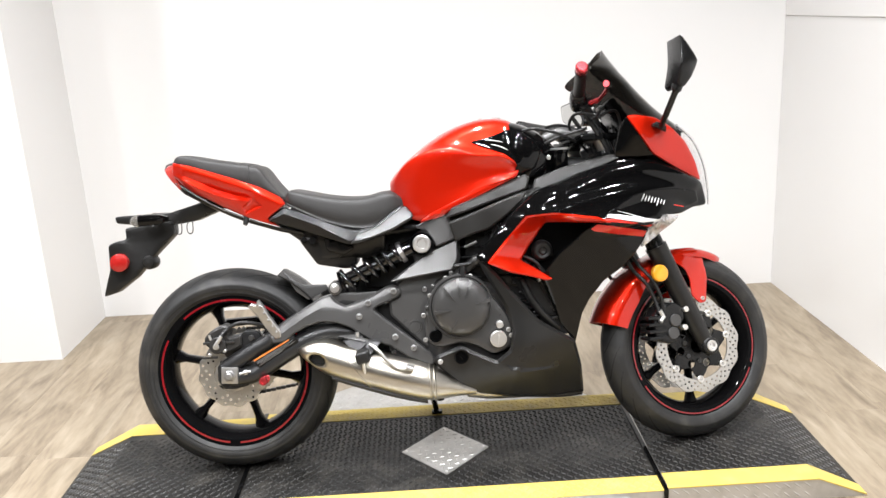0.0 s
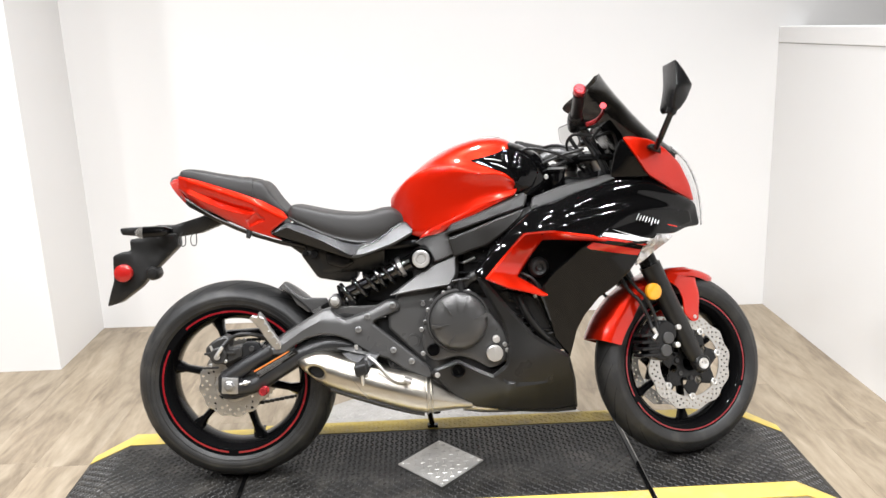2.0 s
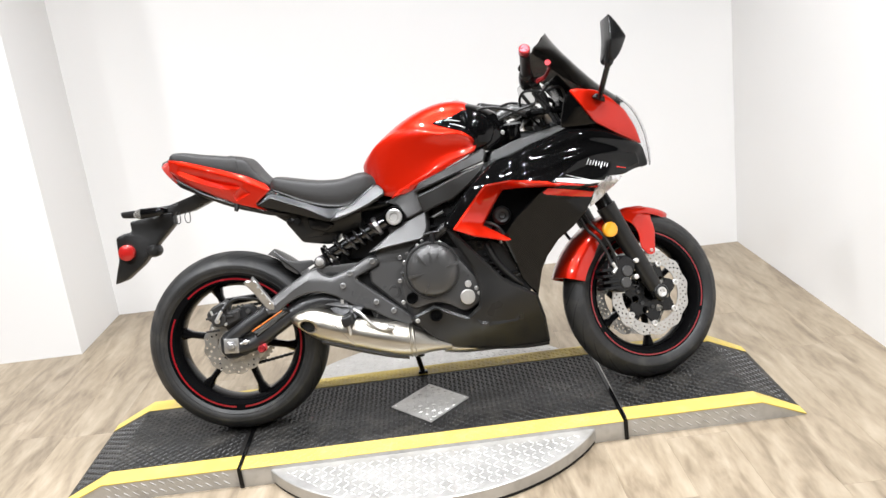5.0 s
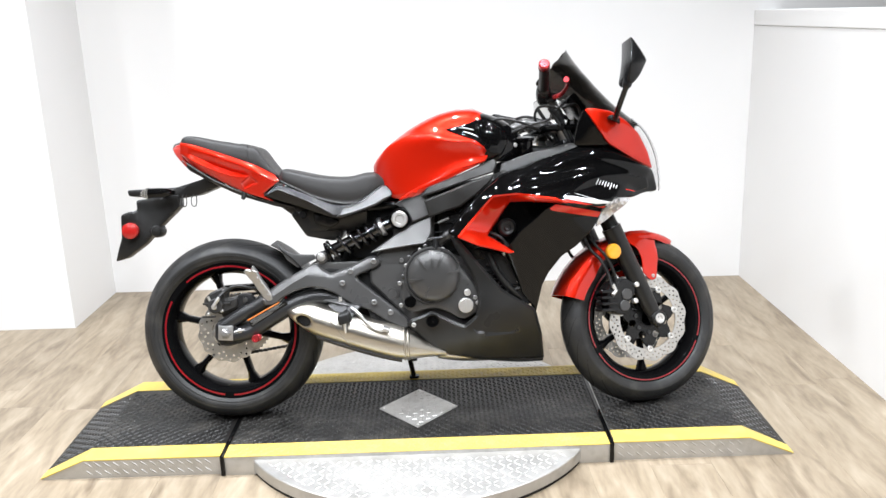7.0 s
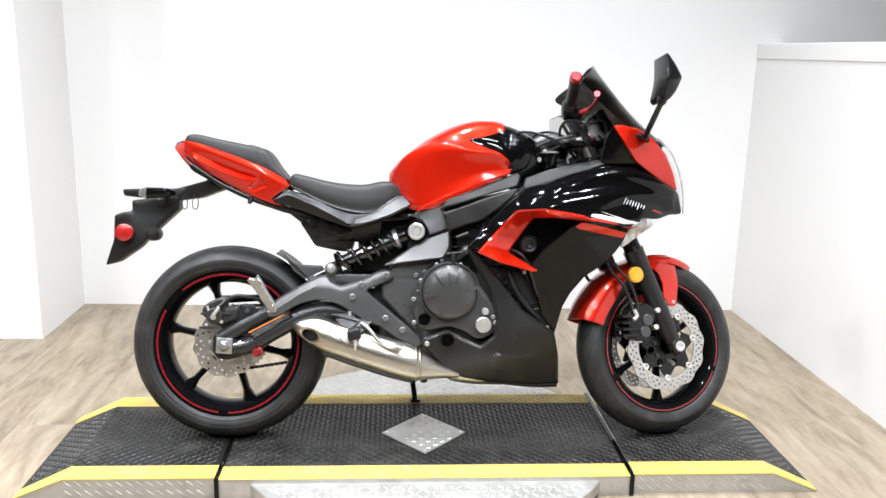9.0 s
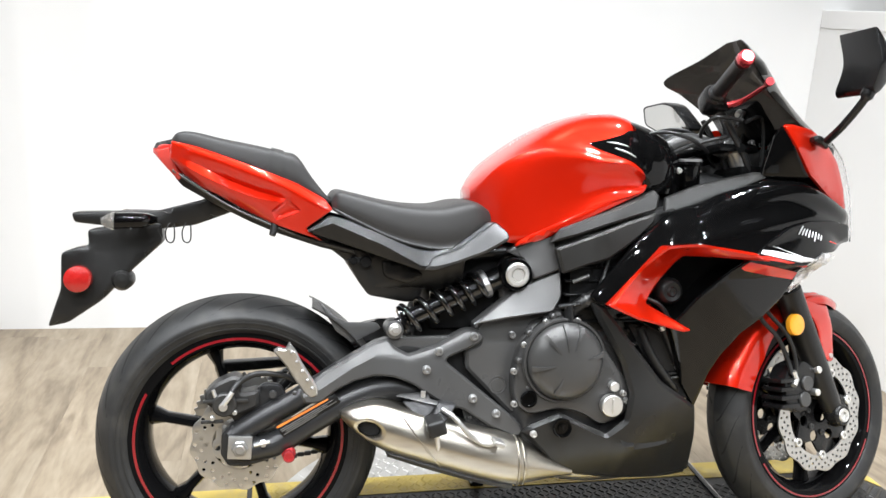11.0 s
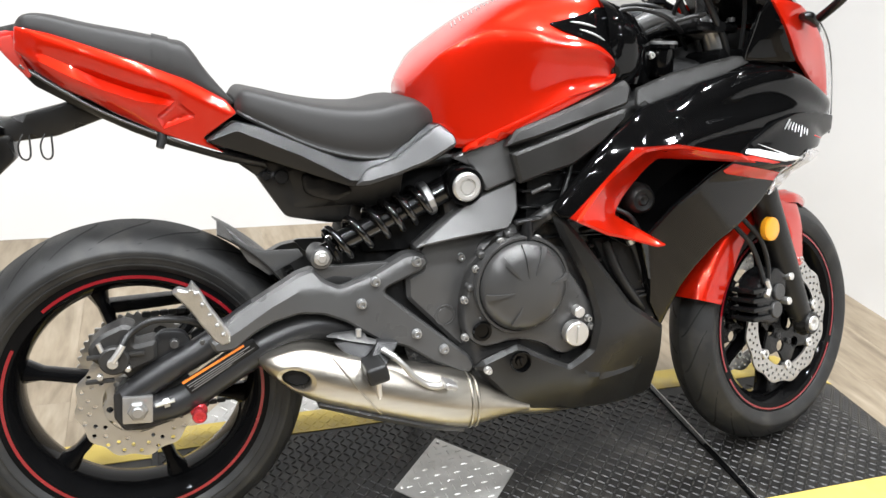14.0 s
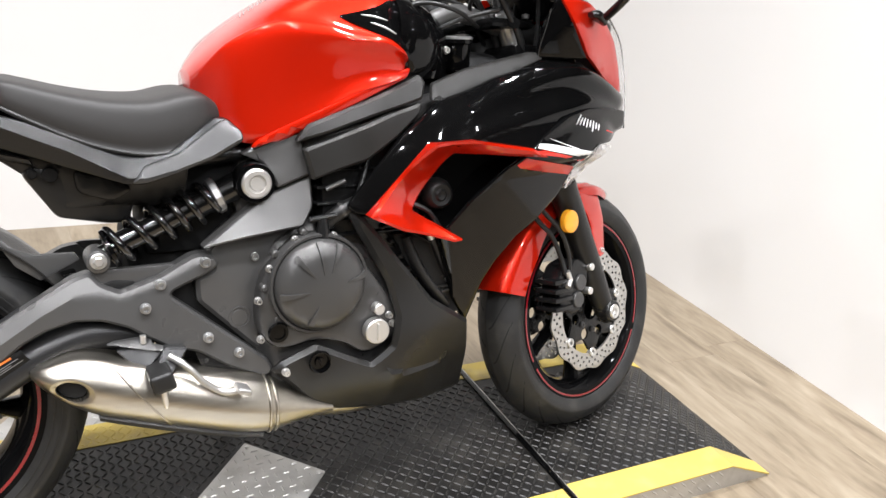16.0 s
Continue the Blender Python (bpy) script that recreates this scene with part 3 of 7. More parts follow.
# ---- the motorcycle ----
LEAN_DEG, STEER_DEG, RAKE = 11.0, 17.3, 25.0
bike = thing("motorcycle", "red and black sport motorcycle leaning on its side stand, bars turned", "motorcycle", (0, -0.04, 0.068))
bike.rotation_euler = (radians(-LEAN_DEG), 0, 0)
FRONT = (1.377, 0.028, 0.276)
STEER = Matrix.Translation(FRONT) @ Matrix.Rotation(radians(STEER_DEG), 4, Vector((-math.sin(radians(RAKE)), 0, math.cos(radians(RAKE)))))


def group_part(name, parent, label=""):
    ob = new(name)
    ob.parent = parent
    if label:
        ob["label"] = label
    return ob


# wheels
def tyre_profile(R, rim, half):
    """Sidewall, a small step at the tread's edge, then a round crown."""
    wall = smooth_line([(rim - 0.004, half * 0.74), (rim + 0.004, half * 0.87), (rim + 0.018, half * 0.975), (R - 0.043, half)], 4)
    crown = smooth_line([(R - 0.039, half * 0.985), (R - 0.021, half * 0.78), (R - 0.0075, half * 0.46), (R, 0.0)], 6)
    line = wall + crown
    return line + [(r, -h) for r, h in reversed(line[:-1])]


def rim_profile(rim, half):
    """Closed section of the rim: outer flange, well and inner face."""
    return [(rim + 0.004, half), (rim + 0.006, half * 0.93), (rim - 0.006, half * 0.86), (rim - 0.012, half * 0.6), (rim - 0.012, -half * 0.6), (rim - 0.006, -half * 0.86), (rim + 0.006, -half * 0.93), (rim + 0.004, -half), (rim - 0.016, -half * 0.98), (rim - 0.03, -half * 0.7), (rim - 0.036, -half * 0.3), (rim - 0.036, half * 0.3), (rim - 0.03, half * 0.7), (rim - 0.016, half * 0.98)]


def spoke(r0, r1, angle, w0, w1, d0, d1):
    """A tapered cast spoke with a ridge."""
    bm = bmesh.new()
    rows = []
    for k in np.linspace(0, 1, 6):
        r, w, d = r0 + (r1 - r0) * k, w0 + (w1 - w0) * k + 0.01 * max(0, k - 0.8) * 5, d0 + (d1 - d0) * k
        rows.append([bm.verts.new((r, y, z)) for y, z in ((-d, -w * 0.5), (-d * 1.08, 0), (-d, w * 0.5), (-d * 0.5, w), (d * 0.5, w), (d, w * 0.5), (d * 1.08, 0), (d, -w * 0.5), (d * 0.5, -w), (-d * 0.5, -w))])
    for a, b in zip(rows, rows[1:]):
        for j in range(10):
            bm.faces.new((a[j], a[(j + 1) % 10], b[(j + 1) % 10], b[j]))
    return moved(bm, Matrix.Rotation(-angle, 4, "Y"))


def arc_band(r, h, width, a0, a1, n=90):
    """A thin raised band on a wheel, as tape."""
    bm = bmesh.new()
    rows = []
    for a in np.linspace(a0, a1, n):
        c, s = math.cos(a), math.sin(a)
        rows.append([bm.verts.new((x * c, y, x * s)) for x, y in ((r - width / 2, h), (r - width / 2, h - 0.0012), (r + width / 2, h - 0.0012), (r + width / 2, h))])
    for a, b in zip(rows, rows[1:]):
        for j in range(4):
            bm.faces.new((a[j], a[(j + 1) % 4], b[(j + 1) % 4], b[j]))
    bm.faces.new(rows[0])
    bm.faces.new(list(reversed(rows[-1])))
    return bm


def circle(cx, cy, r, n=10):
    return [(cx + r * math.cos(a), cy + r * math.sin(a)) for a in np.linspace(0, 2 * math.pi, n, endpoint=False)]


def petal_disc(R, r_in, waves, amp, hole_rings, hole_r, thick=0.0045):
    """A wave-edged brake disc with drilled holes."""
    outer = [((R + amp * math.sin(waves * a)) * math.cos(a), (R + amp * math.sin(waves * a)) * math.sin(a)) for a in np.linspace(0, 2 * math.pi, waves * 10, endpoint=False)]
    holes = [circle(0, 0, r_in, 60)]
    for rr, n, ph in hole_rings:
        holes += [circle(rr * math.cos(a + ph), rr * math.sin(a + ph), hole_r, 8) for a in np.linspace(0, 2 * math.pi, n, endpoint=False)]
    return slab(outer, flat(0.0), thick, 0.0006, 0.03, 0, holes=holes)


def petal_mesh(bm, v):
    return moved(bm, Matrix.Translation((0, v, 0)))


def grooves(R, half, n, lean):
    """Curved tread grooves across the shoulders: thin dark strips laid on the rubber stand for their shade."""
    bm = bmesh.new()
    prof = tyre_profile(R, R - 0.075, half)
    crown = [p for p in prof if p[1] >= 0 and p[0] > R - 0.04]
    rs, hs = [p[0] for p in crown], [p[1] for p in crown]
    order = np.argsort(hs)
    hs, rs = np.array(hs)[order], np.array(rs)[order]
    for k in range(n):
        for sgn in (1, -1):
            a0 = 2 * math.pi * (k + (0.5 if sgn > 0 else 0.0)) / n
            rows_ = []
            for t in np.linspace(0, 1, 8):
                h = half * (0.12 + 0.78 * t)
                r = float(np.interp(h, hs, rs)) + 0.0005
                a = a0 + lean * t**1.6
                w = 0.0018 + 0.0022 * math.sin(math.pi * t)
                rows_.append([bm.verts.new((r * math.cos(a + d / r), sgn * h, r * math.sin(a + d / r))) for d in (-w, w)])
            for a, b in zip(rows_, rows_[1:]):
                bm.faces.new((a[0], a[1], b[1], b[0]))
    return bm


RT = Matrix.Translation((0, 0, 0.295))
rear = group_part("rear_wheel", bike)
part("tyre", moved(revolve(tyre_profile(0.303, 0.226, 0.079), 128), RT), RUBBER, rear, "black road tyre, lightly scuffed")
part("tread_pattern", moved(grooves(0.303, 0.079, 22, 0.35), RT), DARK, rear)["kind"] = "stuff"
rim_bm = revolve(rim_profile(0.224, 0.067), 128, shut=True)
rim_bm = join(rim_bm, revolve([(0.02, -0.045), (0.042, -0.045), (0.046, -0.03), (0.046, 0.03), (0.042, 0.045), (0.02, 0.045)], 40, shut=True))
for k in range(6):
    rim_bm = join(rim_bm, spoke(0.04, 0.19, radians(107 + 60 * k), 0.012, 0.0095, 0.018, 0.024))
part("rim", moved(rim_bm, RT), WHEELB, rear, "gloss black cast rim with six spokes")
for a0, a1 in ((22, 129.5), (151, 262), (270, 372)):
    part("rim_stripe", moved(arc_band(0.2155, -0.0668, 0.0056, radians(a0), radians(a1)), RT), TAPE_R, rear, "red rim stripe")
rd = petal_disc(0.099, 0.056, 12, 0.003, [(0.091, 20, 0.0), (0.079, 20, 0.157), (0.068, 10, 0.0)], 0.004)
part("brake_disc", moved(petal_mesh(rd, -0.095), RT), DISC, rear, "drilled wave-edged steel disc")
part("disc_carrier", moved(join(petal_mesh(petal_disc(0.056, 0.03, 6, 0.006, [(0.046, 6, 0.2)], 0.006, 0.004), -0.094), revolve([(0.03, -0.094), (0.04, -0.06), (0.046, -0.03)], 32)), RT), ALU, rear)
part("sprocket", moved(petal_mesh(petal_disc(0.108, 0.05, 42, 0.003, [(0.078, 8, 0.2)], 0.0145, 0.006), 0.075), RT), DISC, rear)

for rr, hh in ((0.252, 0.0795), (0.239, 0.0755)):
    part("sidewall_ring", moved(join(arc_band(rr, -hh, 0.0022, 0, 2 * math.pi, 120), arc_band(rr, hh + 0.0012, 0.0022, 0, 2 * math.pi, 120)), RT), RUBBER, rear)
ft = STEER
front = group_part("front_wheel", bike)
part("tyre", moved(revolve(tyre_profile(0.285, 0.214, 0.058), 128), ft), RUBBER, front, "black road tyre, lightly scuffed")
part("tread_pattern", moved(grooves(0.285, 0.058, 22, -0.35), ft), DARK, front)["kind"] = "stuff"
rim_bm = revolve(rim_profile(0.211, 0.048), 128, shut=True)
rim_bm = join(rim_bm, revolve([(0.015, -0.05), (0.03, -0.05), (0.034, -0.03), (0.034, 0.03), (0.03, 0.05), (0.015, 0.05)], 40, shut=True))
for k in range(6):
    rim_bm = join(rim_bm, spoke(0.028, 0.178, radians(30 + 60 * k), 0.010, 0.0085, 0.014, 0.018))
part("rim", moved(rim_bm, ft), WHEELB, front, "gloss black cast rim with six spokes")
for a0, a1 in ((-20, 88), (94, 205), (211, 335)):
    part("rim_stripe", moved(arc_band(0.2075, -0.048, 0.0042, radians(a0), radians(a1)), ft), TAPE_R, front, "red rim stripe")
for v, sgn in ((-0.068, -1), (0.064, 1)):
    fd = petal_disc(0.142, 0.104, 12, 0.0035, [(0.134, 36, 0.0), (0.125, 36, 0.087), (0.115, 36, 0.0)], 0.0034)
    dsc = part("brake_disc", moved(petal_mesh(fd, v), ft), DISC, front, "drilled wave-edged steel disc")
    hub = part("disc_carrier", moved(petal_mesh(petal_disc(0.087, 0.024, 7, 0.013, [(0.06, 7, 0.68)], 0.0135, 0.006), v), ft), SATIN, front, "black disc carrier")
    for k in range(7):
        a = radians(12.86 + 360 / 7 * k)
        m = ft @ Matrix.Translation((0.103 * math.cos(a), v + 0.003, 0.103 * math.sin(a)))
        part("rotor_button", moved(revolve([(0.0001, 0.001), (0.0048, 0.0), (0.005, -0.0062), (0.0095, -0.0065), (0.011, -0.005), (0.011, 0.004), (0.009, 0.0055), (0.0035, 0.0052)], 16), m), CHROME, dsc)
        m = ft @ Matrix.Translation((0.047 * math.cos(a), v - 0.002, 0.047 * math.sin(a)))
        part("carrier_bolt", moved(revolve([(0.0001, -0.001), (0.003, -0.001), (0.0035, -0.004), (0.006, -0.004), (0.0068, 0.0)], 12), m), ENGINE, hub)

# front fork, steered with the wheel
fork = group_part("front_fork", bike)
axis = Vector((-math.sin(radians(RAKE)), 0, math.cos(radians(RAKE))))
for v in (-0.097, 0.097):
    foot = Vector((0.012, v, 0.0))
    part("slider", moved(tube([foot - axis * 0.028, foot, foot + axis * 0.05, foot + axis * 0.12, foot + axis * 0.30, foot + axis * 0.34], [0.014, 0.024, 0.026, 0.0285, 0.0315, 0.033], 24), ft), MATTE, fork, "black fork slider")
    part("upper_tube", moved(tube([foot + axis * 0.335, foot + axis * 0.345, foot + axis * 0.52], [0.031, 0.027, 0.027], 20), ft), SATIN, fork)
    part("stanchion", moved(tube([foot + axis * 0.52, foot + axis * 0.70], 0.0205, 20), ft), CHROME, fork, "polished fork tube")
    part("axle_clamp", moved(revolve([(0.011, -0.029), (0.0225, -0.029), (0.026, -0.025), (0.026, 0.0)], 28), ft @ Matrix.Translation(foot)), MATTE, fork)
    part("axle_end", moved(revolve([(0.0001, -0.024), (0.0085, -0.024), (0.0095, -0.031), (0.0155, -0.032), (0.017, -0.029)], 24), ft @ Matrix.Translation(foot)), CHROME, fork)
amber = part("side_reflector", moved(revolve([(0.0001, -0.008), (0.02, -0.008), (0.0245, -0.005), (0.0255, 0.0), (0.0255, 0.006)], 28), ft @ Matrix.Translation((-0.143, -0.128, 0.227))), AMBER, fork, "round amber reflector")
for h, uu in ((0.50, 0.02), (0.64, 0.02)):
    c = Vector((0.012, 0, 0)) + axis * h
    part("yoke", moved(box(c.x - 0.045, c.x + 0.03, -0.135, 0.135, c.z - 0.016, c.z + 0.016, 0.01), ft), INNERB, fork)

# calipers at the front
for v, sgn in ((-0.092, -1), (0.092, 1)):
    cal = group_part("front_caliper", bike)
    body = slab([(-0.170, 0.095), (-0.150, 0.128), (-0.100, 0.140), (-0.062, 0.120), (-0.066, 0.085), (-0.088, 0.060), (-0.092, 0.022), (-0.125, 0.016), (-0.165, 0.035)], flat(v - 0.022), 0.05, 0.006, 0.015, 0.012)
    part("body", moved(body, ft), SATIN, cal, "black two-piston caliper")
    for k in range(4):
        part("fin", moved(box(-0.19, -0.13, v - 0.03, v + 0.03, 0.032 + 0.02 * k, 0.042 + 0.02 * k, 0.003), ft), SATIN, cal)
    for bu, bw in ((-0.062, 0.115), (-0.070, 0.062)):
        part("mount_bolt", moved(disc_cyl(bu, v - 0.032, bw, 0.0085, 0.02), ft), CHROME, cal)
    part("piston_cap", moved(join(disc_cyl(-0.098, v - 0.028, 0.085, 0.018, 0.01), disc_cyl(-0.108, v - 0.028, 0.048, 0.018, 0.01)), ft), ENGINE, cal)
    part("banjo_bolt", moved(tube([(-0.155, v - 0.035, 0.085), (-0.14, v - 0.03, 0.098), (-0.15, v - 0.03, 0.118)], 0.0065, 10), ft), CHROME, cal)
    hose = [(-0.152, v - 0.028, 0.11), (-0.158, v - 0.02, 0.15), (-0.178, v - 0.012, 0.2), (-0.21, v * 0.9, 0.25), (-0.24, v * 0.6, 0.36), (-0.26, v * 0.4, 0.5)]
    part("brake_hose", moved(tube(smooth_line(hose, 6), 0.0055, 10), ft), HOSE, cal)
    if sgn < 0:
        hose2 = [(-0.135, -0.115, 0.1), (-0.14, -0.12, 0.15), (-0.165, -0.118, 0.21), (-0.2, -0.09, 0.27), (-0.24, -0.05, 0.4)]
        part("brake_hose", moved(tube(smooth_line(hose2, 6), 0.005, 10), ft), HOSE, cal)

# front mudguard
guard = group_part("front_mudguard", bike, "glossy red mudguard over the front wheel")
rows = []
for k in np.linspace(0, 1, 40):
    a = radians(62 + 101 * k)
    R = 0.298 + 0.017 * k**2 + 0.012 * max(0, 0.12 - k)
    hw = 0.02 + 0.052 * min(1, k / 0.22) ** 0.7
    drop = 0.012 + 0.042 * max(0.0, min(1, (k - 0.45) / 0.35))
    line = []
    for t in np.linspace(-1, 1, 17):
        rr = R - 0.018 * abs(t) ** 2.2 - drop * max(0.0, abs(t) - 0.72) / 0.28
        line.append((rr * math.cos(a), hw * min(1, abs(t) / 0.8) ** 0.85 * (1 if t > 0 else -1), rr * math.sin(a)))
    rows.append(line)
part("blade", moved(sheet(rows, 0.003), ft), RED, guard, angle=60)
WING = [(-0.08, 0.286), (-0.045, 0.297), (0.02, 0.298), (0.085, 0.276), (0.046, 0.262), (0.05, 0.205), (0.03, 0.13), (0.002, 0.126), (-0.026, 0.155), (-0.022, 0.2), (-0.035, 0.235), (-0.075, 0.265)]
wing = slab(WING, spread([(-0.05, -0.060, 0.297), (0.085, -0.035, 0.276), (0.04, -0.07, 0.25), (0.03, -0.088, 0.14), (0.0, -0.088, 0.2), (-0.04, -0.075, 0.275)]), 0.004, 0.003, 0.014, 0.01)
for bm in (wing, flip(wing)):
    part("stay", moved(bm, ft), RED, guard)
part("guard_bolt", moved(bolt(0.014, -0.097, 0.142, 0.006), ft), CHROME, guard)

ARMP = surface("dark_swing_arm_paint", (0.034, 0.034, 0.035), 0.3, 0.5, 0, 0.12, 9, 0.2, 900, 0.06)
# swing arm and rear end
arm = group_part("swing_arm", bike, "dark grey braced swing arm")
lo_path = smooth_line([(-0.004, -0.115, 0.288), (0.068, -0.115, 0.296), (0.148, -0.115, 0.342), (0.229, -0.11, 0.386), (0.302, -0.1, 0.404), (0.398, -0.09, 0.383)], 6)
up_path = smooth_line([(-0.016, -0.115, 0.315), (0.052, -0.115, 0.355), (0.12, -0.115, 0.391), (0.21, -0.115, 0.447)], 6)
for s in (1, -1):
    part("lower_beam", tube([(p[0], s * p[1], p[2]) for p in lo_path], [0.026 + 0.004 * i / len(lo_path) for i in range(len(lo_path))], 18), ARMP, arm)
    part("upper_beam", tube([(p[0], s * p[1], p[2]) for p in up_path], 0.0235, 18), ARMP, arm)
part("cross_tube", tube([(0.36, -0.1, 0.395), (0.36, 0.1, 0.395)], 0.035, 20), ARMP, arm)
endp = slab(uw_of([(-0.035, -0.12, 0.325), (-0.014, -0.12, 0.345), (0.024, -0.12, 0.326), (0.048, -0.12, 0.302), (0.054, -0.12, 0.265), (0.011, -0.12, 0.255), (-0.022, -0.12, 0.258), (-0.037, -0.12, 0.282)]), flat(-0.128), 0.03, 0.004, 0.012, 0.005, crisp=True)
pair("end_plate", endp, ARMP, arm)
block = moved(box(-0.024, 0.024, -0.012, 0.0, -0.024, 0.024, 0.003), Matrix.Translation((0.002, -0.132, 0.300)) @ Matrix.Rotation(radians(4), 4, "Y"))
part("axle_block", block, ALU, arm, "bare aluminium axle block")
part("axle_nut", join(disc_cyl(0.002, -0.152, 0.3, 0.0165, 0.009, 0.002, 6), disc_cyl(0.002, -0.158, 0.3, 0.0095, 0.01)), BOLTG, arm)
part("chain_adjuster", tube([(0.03, -0.14, 0.303), (0.062, -0.138, 0.309)], 0.004, 8), BOLTG, arm)
part("adjuster_nut", tube([(0.044, -0.1395, 0.3055), (0.053, -0.139, 0.307)], 0.0085, 6), BOLTG, arm)
part("paddock_spool", moved(revolve([(0.0001, -0.034), (0.005, -0.034), (0.006, -0.036), (0.0105, -0.036), (0.0125, -0.032), (0.0125, -0.027), (0.0095, -0.022), (0.0095, -0.012), (0.0145, -0.007), (0.0145, 0.0)], 28), Matrix.Translation((0.1, -0.125, 0.281))), ANOD, arm, "red anodised spool")
lab = [(0.07, -0.145, 0.345), (0.087, -0.145, 0.317), (0.21, -0.14, 0.388), (0.196, -0.14, 0.409)]
def on_label(s, t, lift=0.0):
    a, b, c, d = (Vector(p) for p in (lab[0], lab[3], lab[2], lab[1]))
    p = a.lerp(b, s).lerp(d.lerp(c, s), t)
    return (p.x, p.y - 0.0 - lift, p.z)
def strip(s0, s1, t0, t1, lift):
    bm = bmesh.new()
    rows_ = [[on_label(s, t, lift + 0.004 * math.sin(math.pi * t)) for s in np.linspace(s0, s1, 4)] for t in np.linspace(t0, t1, 5)]
    V = [[bm.verts.new(p) for p in r_] for r_ in rows_]
    for a, b in zip(V, V[1:]):
        for j in range(3):
            bm.faces.new((a[j], a[j + 1], b[j + 1], b[j]))
    bmesh.ops.solidify(bm, geom=list(bm.faces), thickness=0.0006)
    return bm
sticker = part("warning_label", strip(0.02, 0.98, 0.1, 0.98, 0.0), HOSE, arm, "warning label with unreadable small print")
part("orange_band", strip(0.02, 0.85, 0.14, 0.27, 0.0008), ORANGE, sticker)
for k, (sa, sb) in enumerate(((0.05, 0.9), (0.05, 0.8), (0.1, 0.93), (0.05, 0.6))):
    part("print_bar", strip(sa, sb, 0.42 + 0.13 * k, 0.46 + 0.13 * k, 0.0008), SILVER, sticker)

# rear brake
rcal = group_part("rear_caliper", bike, "black rear brake caliper with hose")
part("body", slab(uw_of([(-0.067, -0.115, 0.411), (-0.046, -0.12, 0.431), (-0.009, -0.12, 0.446), (0.009, -0.12, 0.437), (0.003, -0.12, 0.407), (0.04, -0.12, 0.414), (0.039, -0.12, 0.379), (-0.014, -0.12, 0.358), (-0.049, -0.12, 0.376), (-0.067, -0.115, 0.391)]), flat(-0.128), 0.05, 0.006, 0.012, 0.008, crisp=True), CASTG, rcal)
part("bracket", slab([(-0.02, 0.36), (0.05, 0.425), (0.085, 0.42), (0.10, 0.39), (0.05, 0.345), (0.0, 0.33)], flat(-0.11), 0.014, 0.004, 0.02, 0.01), ARMP, rcal)
part("piston_cap", disc_cyl(-0.028, -0.142, 0.389, 0.024, 0.02, 0.003, 32), CASTG, rcal)
part("bleed_bolt", disc_cyl(-0.03, -0.15, 0.387, 0.0085, 0.01), CHROME, rcal)
part("banjo", tube([(-0.03, -0.15, 0.392), (-0.018, -0.15, 0.408), (-0.012, -0.148, 0.418)], 0.0055, 10), CHROME, rcal)
for pu, pw in ((-0.052, 0.362), (-0.008, 0.372)):
    part("pad_pin", disc_cyl(pu, -0.14, pw, 0.005, 0.012), CHROME, rcal)
part("casting_web", box(-0.07, 0.02, -0.134, -0.126, 0.392, 0.399, 0.002), CASTG, rcal)
part("casting_web", box(-0.075, -0.03, -0.134, -0.126, 0.35, 0.357, 0.002), CASTG, rcal)
part("bleed_nipple", tube([(-0.045, -0.135, 0.405), (-0.05, -0.135, 0.42)], 0.004, 8), CHROME, rcal)
part("slide_bolt", disc_cyl(0.068, -0.13, 0.404, 0.008, 0.012), ENGINE, rcal)
part("brake_hose", tube(smooth_line([(-0.015, -0.148, 0.415)] + [(-0.019, -0.13, 0.412), (-0.0, -0.13, 0.431), (0.038, -0.13, 0.45), (0.093, -0.12, 0.441), (0.122, -0.11, 0.426)][1:] + [(0.2, -0.1, 0.44)], 6), 0.006, 10), HOSE, rcal)

# chain
chain = group_part("drive_chain", bike, "dark oiled drive chain")
for i in range(30):
    x = 0.02 + i * 0.0158
    for zz in (0.295 - 0.104 + 0.0024 * i, 0.295 + 0.104 + 0.0004 * i):
        part("chain_link", box(x - 0.0079, x + 0.0079, 0.069 + 0.002 * (i % 2), 0.081 - 0.002 * (i % 2), zz - 0.005, zz + 0.005, 0.002, 1), ENGINE, chain)
part("chain_guard", slab([(-0.06, 0.43), (0.1, 0.435), (0.24, 0.455), (0.3, 0.47), (0.3, 0.445), (0.1, 0.415), (-0.06, 0.405)], flat(0.07), 0.03, 0.004, 0.03, 0.01), SATIN, bike)

# rear hugger
rows = []
for k in np.linspace(0, 1, 16):
    a = radians(62 - 46 * k)
    rows.append([((0.318 + 0.01 * (1 - abs(t))) * math.cos(a) * 1.0 - 0.0, 0.084 * t, 0.295 + (0.318 + 0.01 * (1 - abs(t))) * math.sin(a)) for t in np.linspace(-1, 1, 9)])
hug = part("rear_hugger", sheet(rows, 0.003), MATTE, bike, "short black rear mudguard", angle=60)
part("fin", panel([(0.163, -0.075, 0.59), (0.201, -0.08, 0.554), (0.226, -0.08, 0.543), (0.289, -0.075, 0.54), (0.297, -0.075, 0.527), (0.235, -0.08, 0.498), (0.2, -0.08, 0.525)], thick=0.005, r=0.0015, res=0.012, corner=0.003), FRAMEG, hug)

